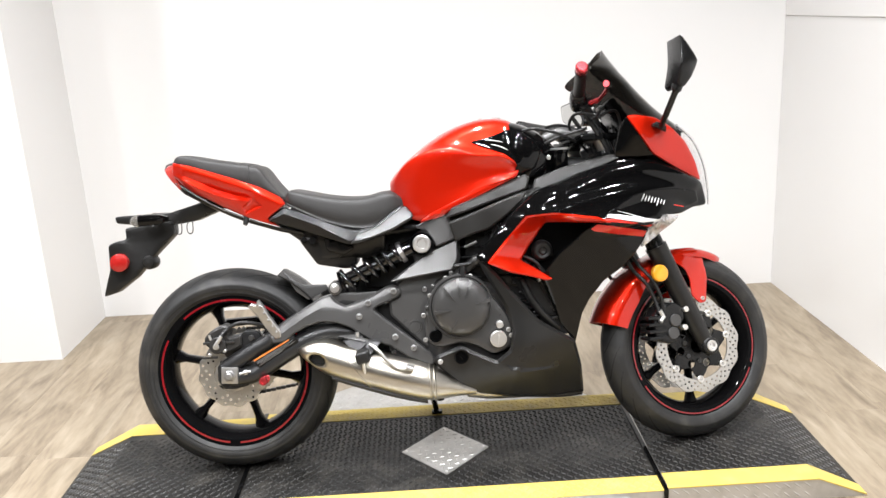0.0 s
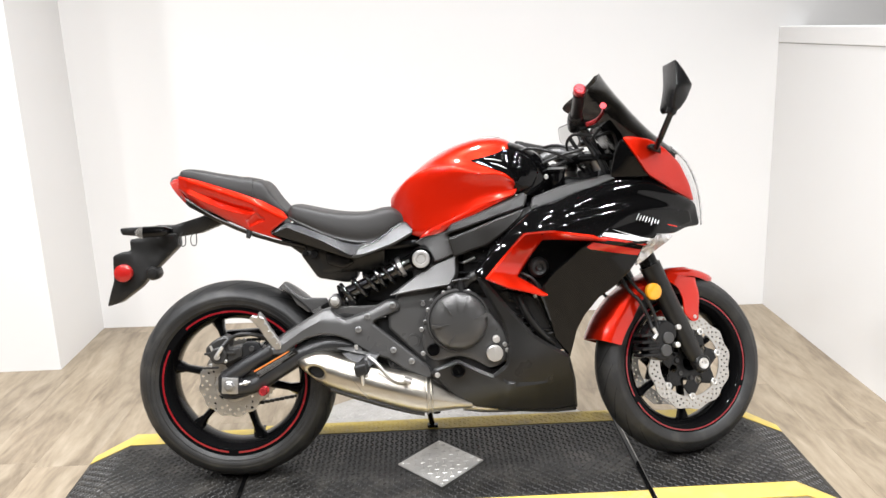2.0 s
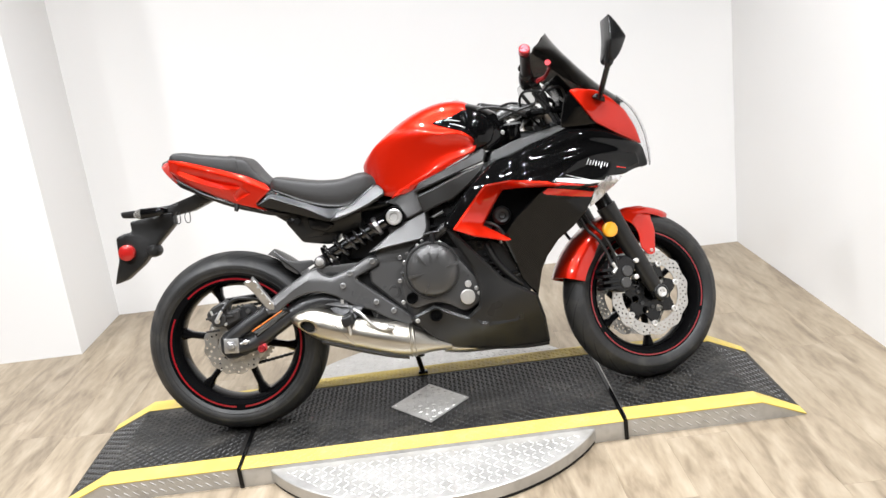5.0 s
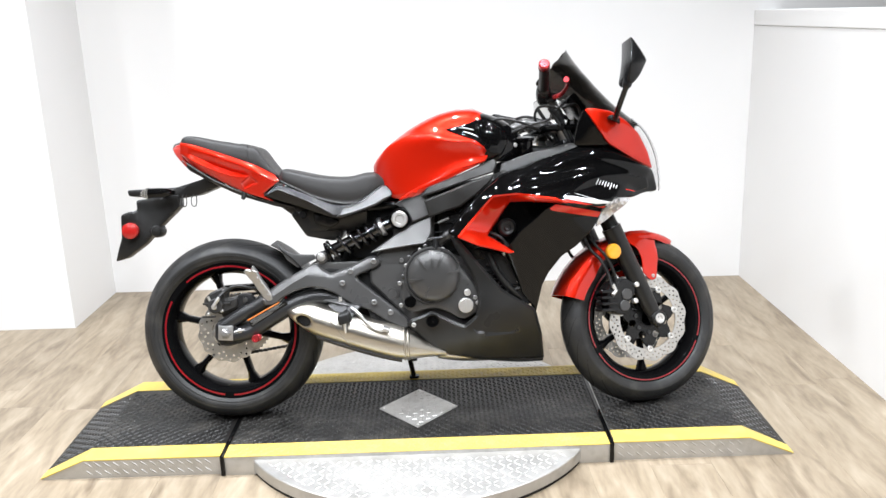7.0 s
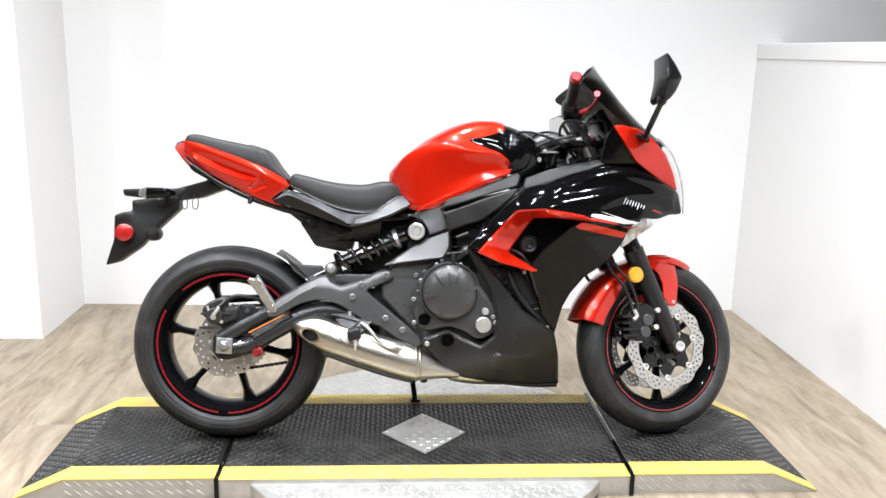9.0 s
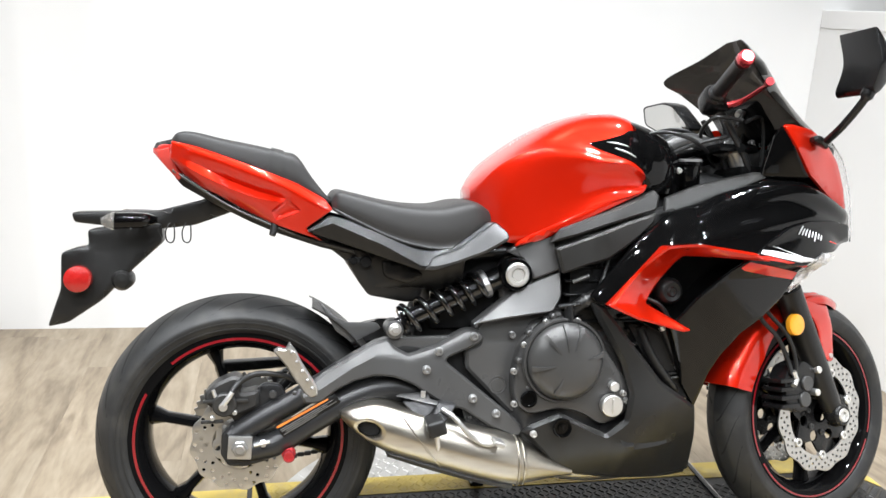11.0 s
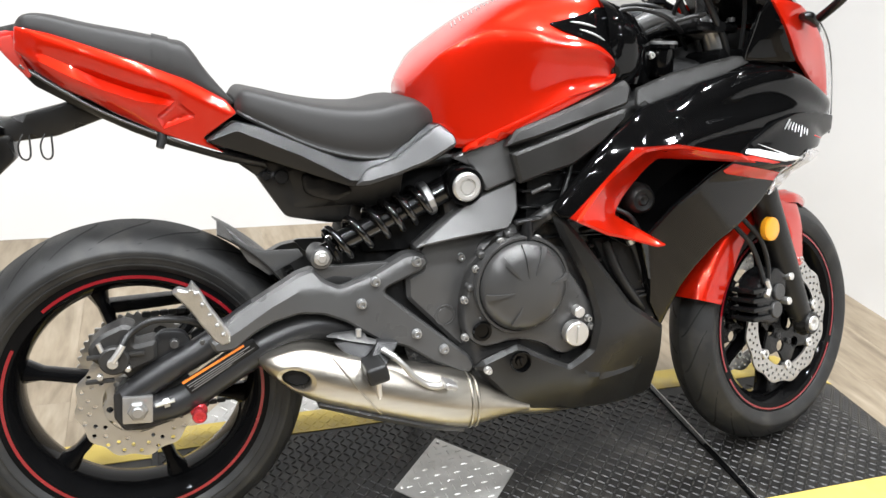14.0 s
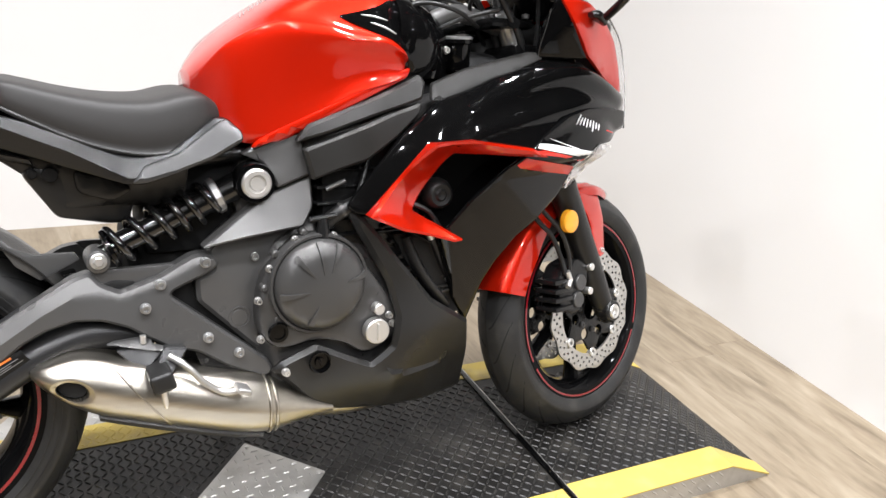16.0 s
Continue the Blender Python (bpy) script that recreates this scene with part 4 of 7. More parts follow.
# frame, bracket, shock
chassis = group_part("main_frame", bike, "dark grey painted frame")
pair("side_frame", panel([(0.666, -0.105, 0.734), (0.684, -0.11, 0.678), (0.69, -0.115, 0.658), (0.687, -0.12, 0.595), (0.67, -0.12, 0.562), (0.617, -0.12, 0.535), (0.599, -0.12, 0.484), (0.581, -0.12, 0.44), (0.583, -0.12, 0.385), (0.587, -0.12, 0.352), (0.605, -0.12, 0.315), (0.569, -0.125, 0.348), (0.475, -0.125, 0.445), (0.474, -0.125, 0.486), (0.506, -0.125, 0.499), (0.494, -0.12, 0.534), (0.556, -0.11, 0.588), (0.545, -0.105, 0.634), (0.567, -0.1, 0.69), (0.604, -0.1, 0.711)], thick=0.05, r=0.007, res=0.016, corner=0.008, crisp=True), FRAMEG, chassis, angle=24)
pair("upper_facet", panel([(0.68, -0.134, 0.656), (0.678, -0.149, 0.602), (0.659, -0.155, 0.57), (0.557, -0.157, 0.558), (0.481, -0.157, 0.546), (0.548, -0.136, 0.59), (0.587, -0.133, 0.619), (0.625, -0.13, 0.635)], thick=0.03, r=0.003, res=0.014, corner=0.006, crisp=True), FRAMEG, chassis, angle=24)
pair("upper_mount", panel([(0.561, -0.127, 0.697), (0.597, -0.128, 0.716), (0.662, -0.131, 0.738), (0.674, -0.14, 0.682), (0.679, -0.142, 0.66), (0.618, -0.142, 0.638), (0.608, -0.138, 0.663), (0.594, -0.13, 0.683)], thick=0.03, r=0.004, res=0.014, corner=0.006, crisp=True), FRAMEG, chassis, angle=24)
part("frame_tube", tube(smooth_line([(0.62, -0.10, 0.70), (0.8, -0.11, 0.74), (1.0, -0.08, 0.79), (1.12, -0.04, 0.82)], 6), 0.022, 16), FRAMEG, chassis)
part("frame_tube", tube(smooth_line([(0.62, 0.10, 0.70), (0.8, 0.11, 0.74), (1.0, 0.08, 0.79), (1.12, 0.04, 0.82)], 6), 0.022, 16), FRAMEG, chassis)
part("head_tube", tube([(1.10, 0, 0.90), (1.19, 0, 0.70)], 0.035, 20), FRAMEG, chassis)
for s in (1, -1):
    part("seat_rail", tube([(0.62, s * 0.09, 0.70), (0.4, s * 0.09, 0.68), (0.18, s * 0.07, 0.74), (-0.02, s * 0.05, 0.83)], 0.014, 12), SATIN, chassis)
for p in [(0.578, -0.13, 0.515), (0.546, -0.13, 0.407)][:1]:
    part("bolt", bolt(p[0], -0.128, p[2], 0.007), BOLTG, chassis)
part("blank_cover", moved(revolve([(0.0001, -0.001), (0.014, -0.001), (0.0155, 0.001), (0.017, 0.001), (0.018, -0.0012), (0.0195, -0.0012), (0.021, 0.002)], 28), Matrix.Translation((0.546, -0.1245, 0.407))), FRAMEG, chassis)
brk = group_part("footpeg_bracket", bike, "dark grey cast footpeg bracket")
brk_base = spread([(0.133, -0.14, 0.385), (0.122, -0.14, 0.407), (0.171, -0.14, 0.448), (0.229, -0.14, 0.482), (0.279, -0.135, 0.509), (0.306, -0.132, 0.515), (0.321, -0.133, 0.496), (0.349, -0.134, 0.482), (0.411, -0.13, 0.5), (0.468, -0.13, 0.529), (0.486, -0.13, 0.532), (0.505, -0.13, 0.527), (0.513, -0.13, 0.513), (0.502, -0.13, 0.5), (0.433, -0.135, 0.473), (0.429, -0.136, 0.464), (0.591, -0.14, 0.328), (0.6, -0.14, 0.309), (0.592, -0.14, 0.296), (0.575, -0.14, 0.297), (0.519, -0.14, 0.325), (0.469, -0.14, 0.36), (0.421, -0.14, 0.375), (0.387, -0.14, 0.398), (0.358, -0.14, 0.419), (0.318, -0.14, 0.436), (0.278, -0.14, 0.441), (0.233, -0.14, 0.43), (0.199, -0.14, 0.413), (0.166, -0.14, 0.387)])
BRK_RIDGE = np.array(uw_of([(0.112, -0.14, 0.389), (0.17, -0.14, 0.42), (0.229, -0.14, 0.458), (0.28, -0.14, 0.483), (0.313, -0.14, 0.482), (0.35, -0.14, 0.47), (0.414, -0.14, 0.489), (0.497, -0.14, 0.522), (0.524, -0.14, 0.53)]))


def brk_field(pts):
    """The casting's front face, folded back above its ridge."""
    p = np.asarray(pts, float).reshape(-1, 2)
    above = p[:, 1] - np.interp(p[:, 0], BRK_RIDGE[:, 0], BRK_RIDGE[:, 1])
    return brk_base(p) - 0.006 + 0.42 * np.maximum(0, above)


pair("casting", slab(uw_of([(0.133, -0.14, 0.385), (0.122, -0.14, 0.407), (0.171, -0.14, 0.448), (0.229, -0.14, 0.482), (0.279, -0.135, 0.509), (0.306, -0.132, 0.515), (0.321, -0.133, 0.496), (0.349, -0.134, 0.482), (0.411, -0.13, 0.5), (0.468, -0.13, 0.529), (0.486, -0.13, 0.532), (0.505, -0.13, 0.527), (0.513, -0.13, 0.513), (0.502, -0.13, 0.5), (0.433, -0.135, 0.473), (0.429, -0.136, 0.464), (0.591, -0.14, 0.328), (0.6, -0.14, 0.309), (0.592, -0.14, 0.296), (0.575, -0.14, 0.297), (0.519, -0.14, 0.325), (0.469, -0.14, 0.36), (0.421, -0.14, 0.375), (0.387, -0.14, 0.398), (0.358, -0.14, 0.419), (0.318, -0.14, 0.436), (0.278, -0.14, 0.441), (0.233, -0.14, 0.43), (0.199, -0.14, 0.413), (0.166, -0.14, 0.387)]), brk_field, 0.03, 0.005, 0.01, 0.006, crisp=True, creases=[BRK_RIDGE]), FRAMEG, brk, angle=24)
pair("web", panel([(0.271, -0.12, 0.502), (0.311, -0.12, 0.517), (0.372, -0.12, 0.516), (0.447, -0.12, 0.516), (0.419, -0.12, 0.487), (0.352, -0.12, 0.468), (0.311, -0.12, 0.478)], thick=0.012, r=0.002, res=0.014, corner=0.006), FRAMEG, brk)
for p in [(0.489, -0.14, 0.517), (0.413, -0.142, 0.487), (0.386, -0.148, 0.45), (0.486, -0.15, 0.385), (0.538, -0.15, 0.35)]:
    part("bolt", bolt(p[0], p[1] - 0.006, p[2], 0.0076), BOLTG, brk)
# Thin dark sheet on the uncut web; paints in the slot's shaded depth.
part("slot", panel([(0.319, -0.123, 0.491), (0.341, -0.123, 0.498), (0.377, -0.123, 0.493), (0.363, -0.123, 0.481), (0.336, -0.123, 0.479)], thick=0.003, r=0.001, res=0.012, corner=0.006), DARK, brk)
# Dark sheets added behind the bracket, standing for the shade in its gaps.
part("gap_backing", panel([(0.435, -0.1, 0.47), (0.516, -0.1, 0.482), (0.598, -0.1, 0.349), (0.606, -0.1, 0.303), (0.542, -0.1, 0.331), (0.452, -0.1, 0.415)], thick=0.03, r=0.002, res=0.03, corner=0.004), DARK, brk)
part("shade_backing", panel([(0.343, -0.1, 0.421), (0.417, -0.1, 0.399), (0.493, -0.1, 0.371), (0.55, -0.1, 0.312), (0.579, -0.1, 0.281), (0.483, -0.1, 0.312), (0.434, -0.1, 0.339), (0.396, -0.1, 0.381)], thick=0.02, r=0.003, res=0.02, corner=0.01), DARK, brk)
part("heel_guard", panel([(0.464, -0.138, 0.359), (0.475, -0.138, 0.363), (0.53, -0.138, 0.332), (0.581, -0.138, 0.299), (0.565, -0.138, 0.28), (0.541, -0.138, 0.282), (0.498, -0.138, 0.304), (0.476, -0.138, 0.323)], thick=0.006, r=0.002, res=0.014, corner=0.005), SATIN, brk)
for p in [(0.482, -0.145, 0.341), (0.53, -0.145, 0.312)]:
    part("boss", bolt(p[0], p[1] + 0.004, p[2], 0.0042), ENGINE, brk)
peg = part("passenger_peg", panel([(0.07, -0.15, 0.498), (0.08, -0.155, 0.506), (0.094, -0.157, 0.502), (0.102, -0.16, 0.517), (0.116, -0.16, 0.497), (0.127, -0.158, 0.473), (0.159, -0.152, 0.42), (0.158, -0.15, 0.404), (0.144, -0.148, 0.399), (0.132, -0.147, 0.409), (0.11, -0.147, 0.442), (0.096, -0.147, 0.466)], thick=0.022, r=0.003, res=0.01, corner=0.003, crisp=True), ALU, brk, "folded aluminium passenger peg", angle=24)
for p in [(0.106, -0.1635, 0.498), (0.116, -0.1625, 0.478), (0.127, -0.1605, 0.458), (0.138, -0.158, 0.438), (0.147, -0.156, 0.421)]:
    part("stud", disc_cyl(p[0], p[1], p[2], 0.0034, 0.006, 0.001), ALU, peg)
part("peg_pivot", disc_cyl(0.112, -0.165, 0.415, 0.0045, 0.006), ENGINE, brk)
part("gusset", panel([(0.334, -0.15, 0.384), (0.367, -0.15, 0.39), (0.413, -0.152, 0.379), (0.405, -0.155, 0.37), (0.389, -0.17, 0.36), (0.372, -0.172, 0.34), (0.36, -0.165, 0.356)], thick=0.018, r=0.003, res=0.012, corner=0.005, crisp=True), ARMP, brk, angle=24)
part("gusset_top", panel([(0.32, -0.155, 0.397), (0.332, -0.14, 0.398), (0.369, -0.14, 0.399), (0.392, -0.14, 0.396), (0.393, -0.15, 0.388), (0.434, -0.155, 0.374), (0.431, -0.16, 0.372), (0.354, -0.16, 0.39)], thick=0.008, r=0.002, res=0.01, corner=0.003), FRAMEG, brk, "worn bare edge of the peg mount")
part("peg_arm", panel([(0.41, -0.165, 0.384), (0.448, -0.165, 0.378), (0.424, -0.185, 0.35), (0.41, -0.19, 0.34), (0.388, -0.19, 0.35), (0.395, -0.18, 0.36)], thick=0.022, r=0.003, res=0.01, corner=0.005, crisp=True), ARMP, brk, angle=24)
part("rider_peg", moved(box(-0.019, 0.019, -0.04, 0.04, -0.016, 0.016, 0.007, 3), Matrix.Translation((0.395, -0.19, 0.346)) @ Matrix.Rotation(radians(-14), 4, "Y")), HOSE, brk, "rubber topped rider footpeg")
part("peg_feeler", tube([(0.396, -0.218, 0.332), (0.398, -0.219, 0.308), (0.3985, -0.219, 0.299)], [0.0052, 0.0048, 0.002], 10), CHROME, brk)
pedal = tube(smooth_line([(0.415, -0.175, 0.372), (0.43, -0.19, 0.364), (0.446, -0.197, 0.349), (0.463, -0.2, 0.328), (0.486, -0.202, 0.309), (0.507, -0.204, 0.303), (0.526, -0.206, 0.307)], 6), [0.0065] * 8 + [0.0055] * 18 + [0.0065] * 11, 12)
part("brake_pedal", pedal, ALU, brk, "bare aluminium brake pedal")
part("pedal_tip", moved(box(-0.012, 0.012, -0.018, 0.018, -0.0055, 0.0055, 0.004, 3), Matrix.Translation((0.526, -0.212, 0.308)) @ Matrix.Rotation(radians(20), 4, "Y")), ALU, brk)
part("pedal_rod", tube([(0.378, -0.15, 0.392), (0.378, -0.15, 0.406)], 0.0055, 10), CHROME, brk)

shock = group_part("rear_shock", bike, "black rear shock absorber with coil spring")
s0, s1 = Vector((0.318, -0.105, 0.538)), Vector((0.578, -0.105, 0.652))
ax = (s1 - s0).normalized()
part("damper", tube([s0, s0.lerp(s1, 0.12), s0.lerp(s1, 0.13), s0.lerp(s1, 0.62), s0.lerp(s1, 0.63), s1], [0.012, 0.012, 0.0195, 0.0195, 0.024, 0.024], 24), SPRINGB, shock)
side_, up_ = Vector((0, 1, 0)), ax.cross(Vector((0, 1, 0)))
coil = []
for i in range(150):
    t, a = i / 149, i / 149 * 2 * math.pi * 5.6
    c = s0.lerp(s1, 0.09 + 0.645 * (t + 0.035 * math.sin(2 * math.pi * t - 1.2) + 0.0326))
    coil.append(c + (side_ * math.cos(a) + up_ * math.sin(a)) * 0.0305)
part("spring", tube(coil, 0.0066, 12), SPRINGB, shock, "gloss black coil spring")
part("collar", tube([s0.lerp(s1, 0.742), s0.lerp(s1, 0.75), s0.lerp(s1, 0.785), s0.lerp(s1, 0.793)], [0.029, 0.032, 0.032, 0.029], 14), BOLTG, shock, "bright preload collar", smooth=False)
part("spring_seat", tube([s0.lerp(s1, 0.07), s0.lerp(s1, 0.08), s0.lerp(s1, 0.1), s0.lerp(s1, 0.105)], [0.026, 0.034, 0.034, 0.03], 24), GLOSS, shock)
part("top_bolt", moved(revolve([(0.0001, -0.004), (0.011, -0.004), (0.0125, 0.0), (0.0145, 0.0), (0.016, -0.005), (0.0225, -0.005), (0.026, -0.001), (0.026, 0.03)], 36), Matrix.Translation((0.578, -0.152, 0.65))), CHROME, shock, "large bright frame bolt")
part("top_bush", moved(revolve([(0.0262, 0.0), (0.033, 0.0), (0.0345, 0.003), (0.0345, 0.04)], 36), Matrix.Translation((0.578, -0.149, 0.65))), GLOSS, shock)
part("lower_bolt", join(disc_cyl(0.32, -0.141, 0.535, 0.009, 0.02, 0.002, 6), disc_cyl(0.32, -0.136, 0.535, 0.0135, 0.02, 0.002)), CHROME, shock)
part("lower_lug", slab(circle(0.32, 0.533, 0.0195, 20), flat(-0.13), 0.05, 0.004, 0.012, 0), FRAMEG, shock)

# engine
eng = group_part("engine", bike, "dark painted twin engine")
part("crankcase", loft([(0.56, 0.10, 0.50, 0.26, 0), (0.62, 0.14, 0.56, 0.22, 0), (0.75, 0.15, 0.56, 0.20, 0), (0.86, 0.14, 0.50, 0.21, 0), (0.90, 0.10, 0.44, 0.26, 0)], [(0, 1), (0.7, 1), (1, 0.85), (1, 0.2), (0.8, 0), (0, 0)], 16), ENGINE, eng)
part("cylinder_block", box(0.70, 0.88, -0.13, 0.13, 0.50, 0.72, 0.02), SATIN, eng)
for k in range(5):
    part("cooling_fin", box(0.69, 0.89, -0.136, 0.136, 0.54 + 0.03 * k, 0.546 + 0.03 * k, 0.002, 1), SATIN, eng)
part("side_cover", panel([(0.626, -0.165, 0.532), (0.589, -0.165, 0.497), (0.573, -0.16, 0.444), (0.572, -0.16, 0.399), (0.579, -0.16, 0.37), (0.608, -0.165, 0.346), (0.67, -0.175, 0.364), (0.723, -0.18, 0.352), (0.766, -0.18, 0.318), (0.825, -0.18, 0.347), (0.838, -0.18, 0.393), (0.794, -0.18, 0.46), (0.757, -0.175, 0.509), (0.719, -0.165, 0.543), (0.654, -0.16, 0.552)], thick=0.05, r=0.01, res=0.02, corner=0.03), ENGINE, eng)
CLX, CLW, CLR = 0.6805, 0.4665, 0.084
cover = revolve([(0.0001, -0.03), (0.03, -0.0298), (0.055, -0.027), (0.07, -0.021), (0.079, -0.012), (0.0835, -0.003), (CLR, 0.004), (CLR + 0.002, 0.012)], 72)
part("clutch_cover", moved(cover, Matrix.Translation((CLX, -0.178, CLW))), ENGINE, eng, "round dark clutch cover with moulded ribs")
for ang, r0, r1 in ((131, 0.028, 0.076), (95, 0.024, 0.08), (68, 0.03, 0.078), (12, 0.042, 0.08), (188, 0.03, 0.077), (247, 0.034, 0.07)):
    a = radians(ang)
    ridge = []
    for k in np.linspace(0, 1, 9):
        r = r0 + (r1 - r0) * k
        y = float(np.interp(r, (0, 0.03, 0.055, 0.07, 0.079), (-0.03, -0.0298, -0.027, -0.021, -0.012))) - 0.178
        ridge.append((CLX + r * math.cos(a), y - 0.0005, CLW + r * math.sin(a)))
    part("rib", tube(ridge, [0.001 + 0.0068 * k for k in np.linspace(0, 1, 9)], 4), ENGINE, eng, angle=25)
part("cover_ring", moved(revolve([(CLR + 0.001, -0.002), (CLR + 0.003, -0.005), (CLR + 0.007, -0.005), (CLR + 0.009, 0.0), (CLR + 0.009, 0.02)], 72), Matrix.Translation((CLX, -0.172, CLW))), ENGINE, eng)
part("clutch_arm", join(tube([(0.690, -0.165, 0.55), (0.690, -0.165, 0.585)], [0.014, 0.009], 14), tube([(0.665, -0.168, 0.583), (0.715, -0.165, 0.588)], 0.0055, 8)), SATIN, eng, "clutch release arm")
part("clutch_cable", tube(smooth_line([(0.715, -0.165, 0.588), (0.745, -0.165, 0.6), (0.77, -0.15, 0.64), (0.8, -0.12, 0.7)], 6), 0.0045, 8), HOSE, eng)
for p in [(0.64, -0.165, 0.549), (0.593, -0.165, 0.501), (0.571, -0.165, 0.445), (0.573, -0.165, 0.374), (0.712, -0.165, 0.55), (0.811, -0.185, 0.394), (0.818, -0.185, 0.377)]:
    part("bolt", bolt(p[0], p[1] - 0.006, p[2], 0.0056), ALU, eng)
for i in range(4):
    a = radians(104 + 38 * i)
    part("case_lug", disc_cyl(CLX + 0.097 * math.cos(a), -0.166, CLW + 0.097 * math.sin(a), 0.007, 0.02, 0.003, 14), ENGINE, eng)
part("oil_filler_cap", join(disc_cyl(0.78, -0.205, 0.372, 0.0235, 0.02, 0.002, 32), box(0.778, 0.782, -0.2085, -0.2, 0.356, 0.388, 0.001)), CHROME, eng, "bright oil filler cap with slot")
part("oil_dipstick", disc_cyl(0.786, -0.2, 0.412, 0.0105, 0.02, 0.002), CHROME, eng)
part("sight_glass", moved(revolve([(0.0001, 0.0), (0.011, 0.0), (0.012, -0.004), (0.017, -0.004), (0.019, 0.002)], 24), Matrix.Translation((0.603, -0.172, 0.385))), GLOSS, eng)
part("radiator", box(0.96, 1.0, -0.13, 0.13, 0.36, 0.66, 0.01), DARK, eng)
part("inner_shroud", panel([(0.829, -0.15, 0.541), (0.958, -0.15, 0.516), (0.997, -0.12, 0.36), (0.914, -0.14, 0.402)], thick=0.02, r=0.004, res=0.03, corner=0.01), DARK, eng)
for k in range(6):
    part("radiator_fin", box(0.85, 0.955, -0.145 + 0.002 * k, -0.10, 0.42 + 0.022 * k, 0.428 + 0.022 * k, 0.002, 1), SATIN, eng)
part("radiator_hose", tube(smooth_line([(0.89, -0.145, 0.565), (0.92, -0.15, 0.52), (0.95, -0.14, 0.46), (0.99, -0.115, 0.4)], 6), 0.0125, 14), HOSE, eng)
# Bright clips added to stand for glints on the hose in the gap.
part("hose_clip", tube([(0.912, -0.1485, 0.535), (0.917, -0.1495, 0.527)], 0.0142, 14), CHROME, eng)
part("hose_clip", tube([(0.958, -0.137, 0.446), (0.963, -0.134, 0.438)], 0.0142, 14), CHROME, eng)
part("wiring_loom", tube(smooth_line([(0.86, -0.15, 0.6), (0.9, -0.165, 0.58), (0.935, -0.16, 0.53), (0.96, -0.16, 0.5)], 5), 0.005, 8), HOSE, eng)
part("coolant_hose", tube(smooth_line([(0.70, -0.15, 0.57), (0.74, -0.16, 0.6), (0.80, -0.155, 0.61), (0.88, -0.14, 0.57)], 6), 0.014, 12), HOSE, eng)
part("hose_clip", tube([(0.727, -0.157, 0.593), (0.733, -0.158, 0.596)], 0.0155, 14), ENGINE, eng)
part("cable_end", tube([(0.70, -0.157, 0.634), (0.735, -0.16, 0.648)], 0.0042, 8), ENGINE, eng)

# Plain dark blocks added to fill see-through gaps where the inside reads black.
part("intake_filler", box(0.62, 0.73, -0.085, 0.085, 0.5, 0.77, 0.015), DARK, eng)
part("shock_filler", box(0.40, 0.66, -0.07, 0.07, 0.52, 0.74, 0.02), DARK, eng)
part("lower_filler", box(0.37, 0.5, -0.05, 0.05, 0.47, 0.57, 0.015), DARK, eng)
part("fairing_filler", loft([(0.90, 0.11, 0.82, 0.50, 0), (1.0, 0.12, 0.83, 0.48, 0), (1.1, 0.12, 0.84, 0.55, 0), (1.2, 0.12, 0.85, 0.66, 0), (1.32, 0.09, 0.82, 0.72, 0)], [(0, 1), (0.7, 1), (1, 0.8), (1, 0.2), (0.85, 0), (0, 0)], 16), DARK, eng)

# exhaust
exh = group_part("exhaust", bike, "brushed stainless underslung silencer")
CAN = [(0.205, 0.012, 0.368, 0.358, -0.14), (0.22, 0.034, 0.377, 0.342, -0.14), (0.24, 0.048, 0.384, 0.325, -0.139), (0.27, 0.058, 0.39, 0.301, -0.137), (0.305, 0.065, 0.385, 0.282, -0.134), (0.36, 0.069, 0.366, 0.262, -0.132), (0.49, 0.07, 0.327, 0.218, -0.132), (0.56, 0.068, 0.308, 0.199, -0.13), (0.6, 0.062, 0.288, 0.197, -0.126), (0.66, 0.048, 0.252, 0.2, -0.12), (0.712, 0.035, 0.224, 0.2, -0.115)]
ROUND = [(0, 1), (0.35, 0.99), (0.66, 0.93), (0.87, 0.8), (0.97, 0.64), (1.0, 0.48), (0.97, 0.33), (0.87, 0.18), (0.66, 0.06), (0.35, 0.01), (0, 0)]
FACETED = [(0, 1), (0.5, 0.99), (0.8, 0.88), (0.97, 0.66), (1.0, 0.5), (0.96, 0.33), (0.78, 0.1), (0.45, 0.0), (0, 0)]
CAN_EDGE = smooth_line([(0, 1), (0.42, 0.99), (0.7, 0.93), (0.92, 0.73), (1.0, 0.55), (0.975, 0.4), (0.84, 0.17), (0.55, 0.02), (0, 0)], 7)
can_bm = loft(CAN, CAN_EDGE, 330)
HOLE = (0.262, 0.339, 0.0235, 0.0155)


def hole_reach(u, w):
    """Below one inside the oval outlet, which points a little down to the front."""
    du, dw = u - HOLE[0], w - HOLE[1]
    x, z = du * 0.942 - dw * 0.335, du * 0.335 + dw * 0.942
    return (x / HOLE[2]) ** 2 + (z / HOLE[3]) ** 2


for v in can_bm.verts:
    if v.co.y < -0.15:
        e = hole_reach(v.co.x, v.co.z)
        k = min(1.0, max(0.0, (1.12 - e) / 0.24))
        v.co.y += 0.032 * k * k * (3 - 2 * k) + 0.005 * min(1.0, max(0.0, (2.0 - e) / 0.9))
part("can", can_bm, STEEL, exh, angle=40)
